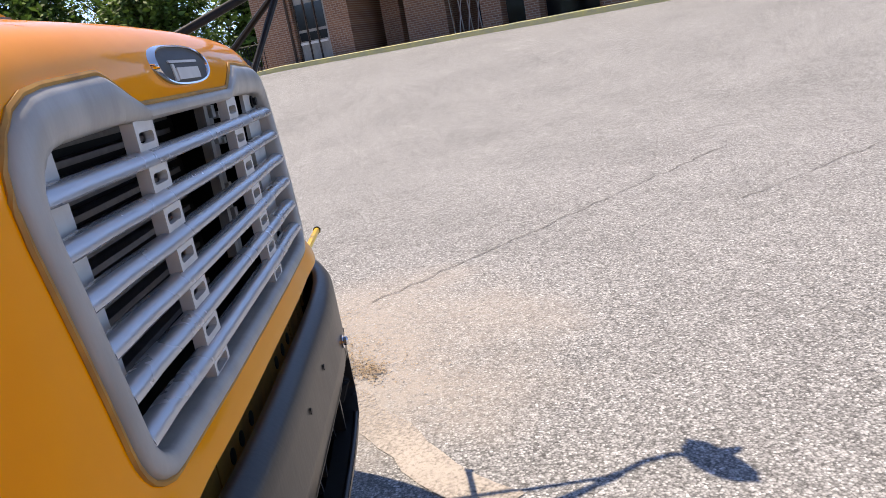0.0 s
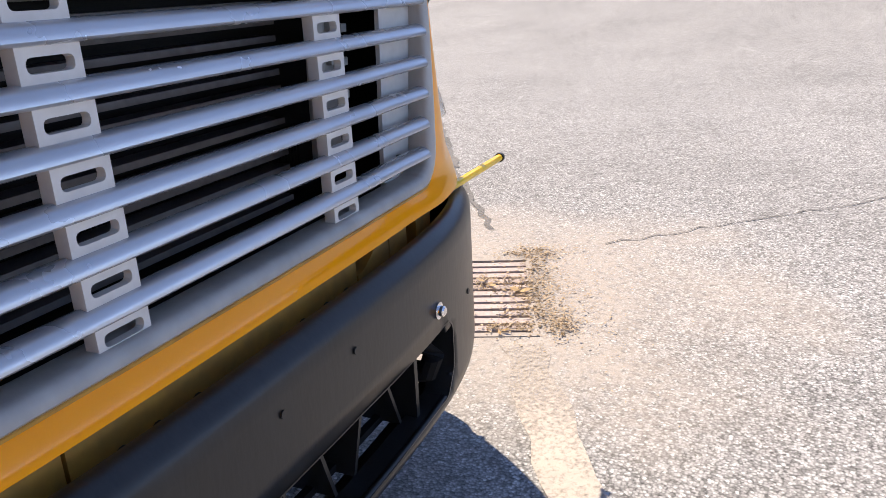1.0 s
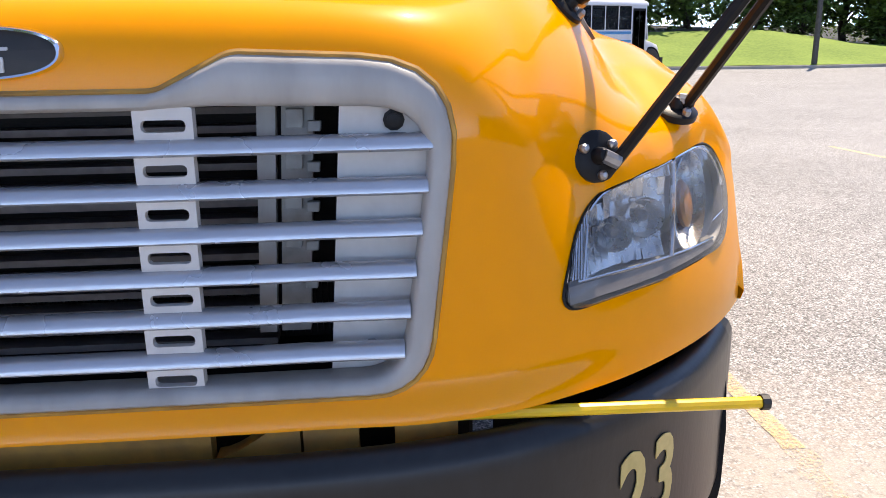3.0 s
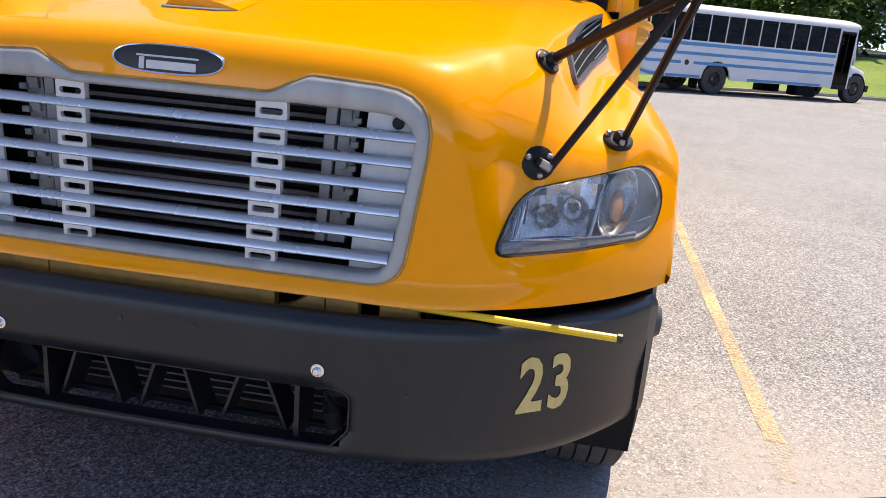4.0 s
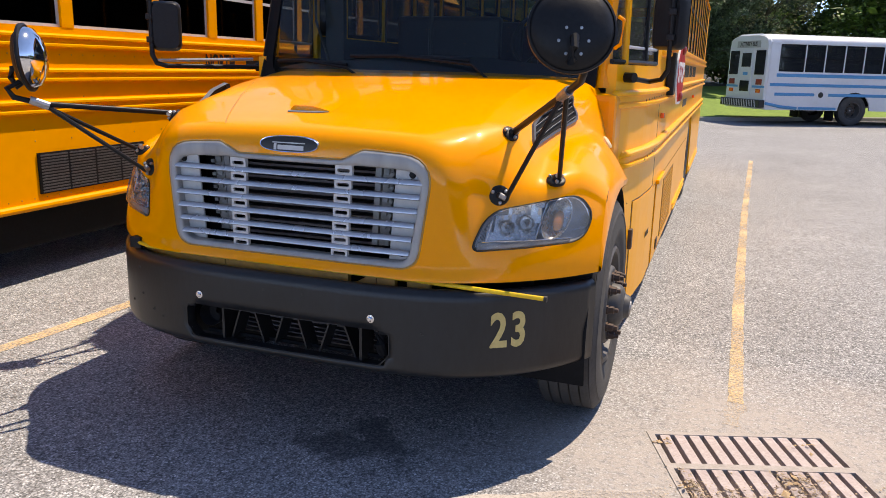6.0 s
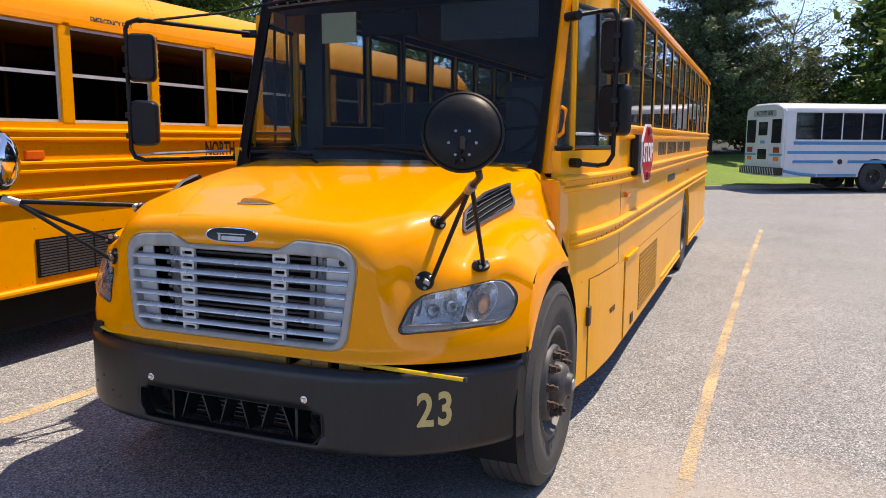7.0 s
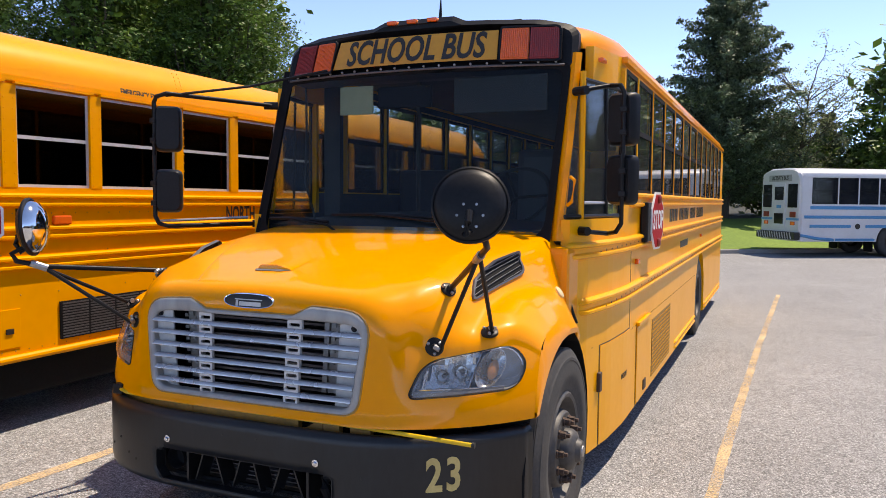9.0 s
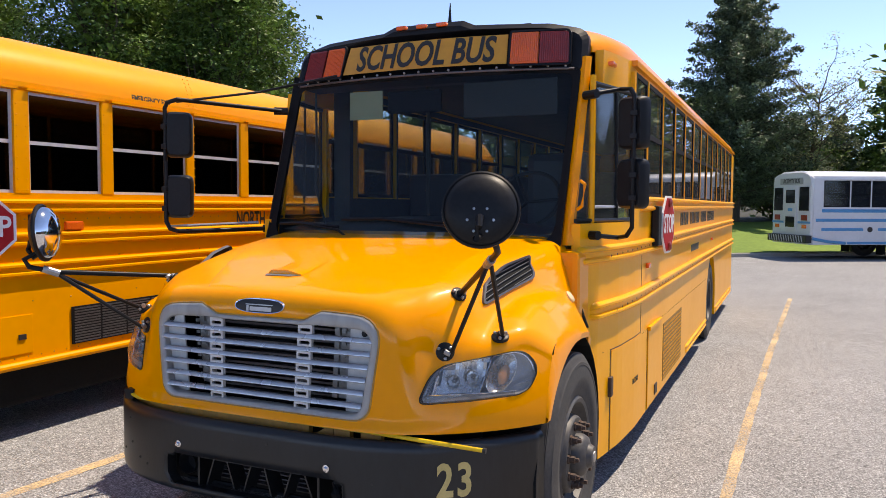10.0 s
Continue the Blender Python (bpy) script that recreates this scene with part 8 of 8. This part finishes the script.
# ---------------------------------------------------------------- parked dark cars at the far side of the lot
def parked_car(m, label):
    car = thing("parked_car", label, "car", "far parked cars", m)
    prof = [(-2.3, 0.35), (-2.32, 0.75), (-2.2, 1.0), (-1.2, 1.12), (-0.55, 1.68), (1.5, 1.75), (2.15, 1.15), (2.3, 0.9), (2.3, 0.4)]
    bm = bmesh.new()
    rings = []
    for x, k in ((-0.93, 0.94), (-0.88, 1.0), (0.88, 1.0), (0.93, 0.94)):
        rings.append([(x if z < 1.13 else x * 0.84, y * k if z < 1.13 else y * k * 0.98, z) for y, z in prof])
    loops(bm, rings, True, True)
    part("body", bm, CAR_DARK, car, smooth=False)
    for s in (1, -1):
        for ya, yb, ta, tb in ((-1.0, 0.35, -0.48, 0.35), (0.45, 1.85, 0.45, 1.42)):
            b = bmesh.new()
            loops(b, [[(s * (0.885 + o), ya, 1.16), (s * (0.885 + o), yb, 1.16), (s * (0.79 + o), tb, 1.62), (s * (0.79 + o), ta, 1.62)] for o in (0.0, 0.012)], True, True)
            part("window", b, DARK_GLASS, car)
        for y in (-1.45, 1.4):
            M = Matrix.Translation((s * 0.93, y, 0.36)) @ Matrix.Rotation(s * math.pi / 2, 4, "Y")
            w = part("wheel", lathed([(0.22, -0.1), (0.22, 0.0), (0.16, -0.02), (0.05, 0.0), (0, 0.0)], M, 20), STEEL, car, smooth=True)
            part("tyre", lathed([(0.22, -0.2), (0.34, -0.2), (0.36, -0.17), (0.36, -0.03), (0.34, 0.0), (0.22, 0.0)], M, 24), RUBBER, w, smooth=True)
        part("headlamp", boxed(s * 0.68 - 0.18, s * 0.68 + 0.18, -2.33, -2.26, 0.78, 0.92, bevel=0.02), PALE, car)
        part("tail_lamp", boxed(s * 0.74 - 0.13, s * 0.74 + 0.13, 2.27, 2.33, 0.85, 1.1, bevel=0.02), RED, car)


parked_car(pose(39.1, 14.4, rise(39.1, 14.4), 0, 0, 32), "dark parked car on pale concrete at the lot's far edge")
parked_car(pose(40.6, 9.4, rise(40.6, 9.4), 0, 0, 24), "dark parked car beside another at the lot's far edge")
for x, y, k in ((58, 10, 1.0), (62, 2, 1.1), (56, 16, 1.0), (60, -8, 1.0), (66, 8, 1.2)):
    o = copy_thing(A_FAR if x % 4 else B_FAR, pose(x, y, 1.3, 0, 0, x * 20) @ Matrix.Scale(k * 0.9, 4))
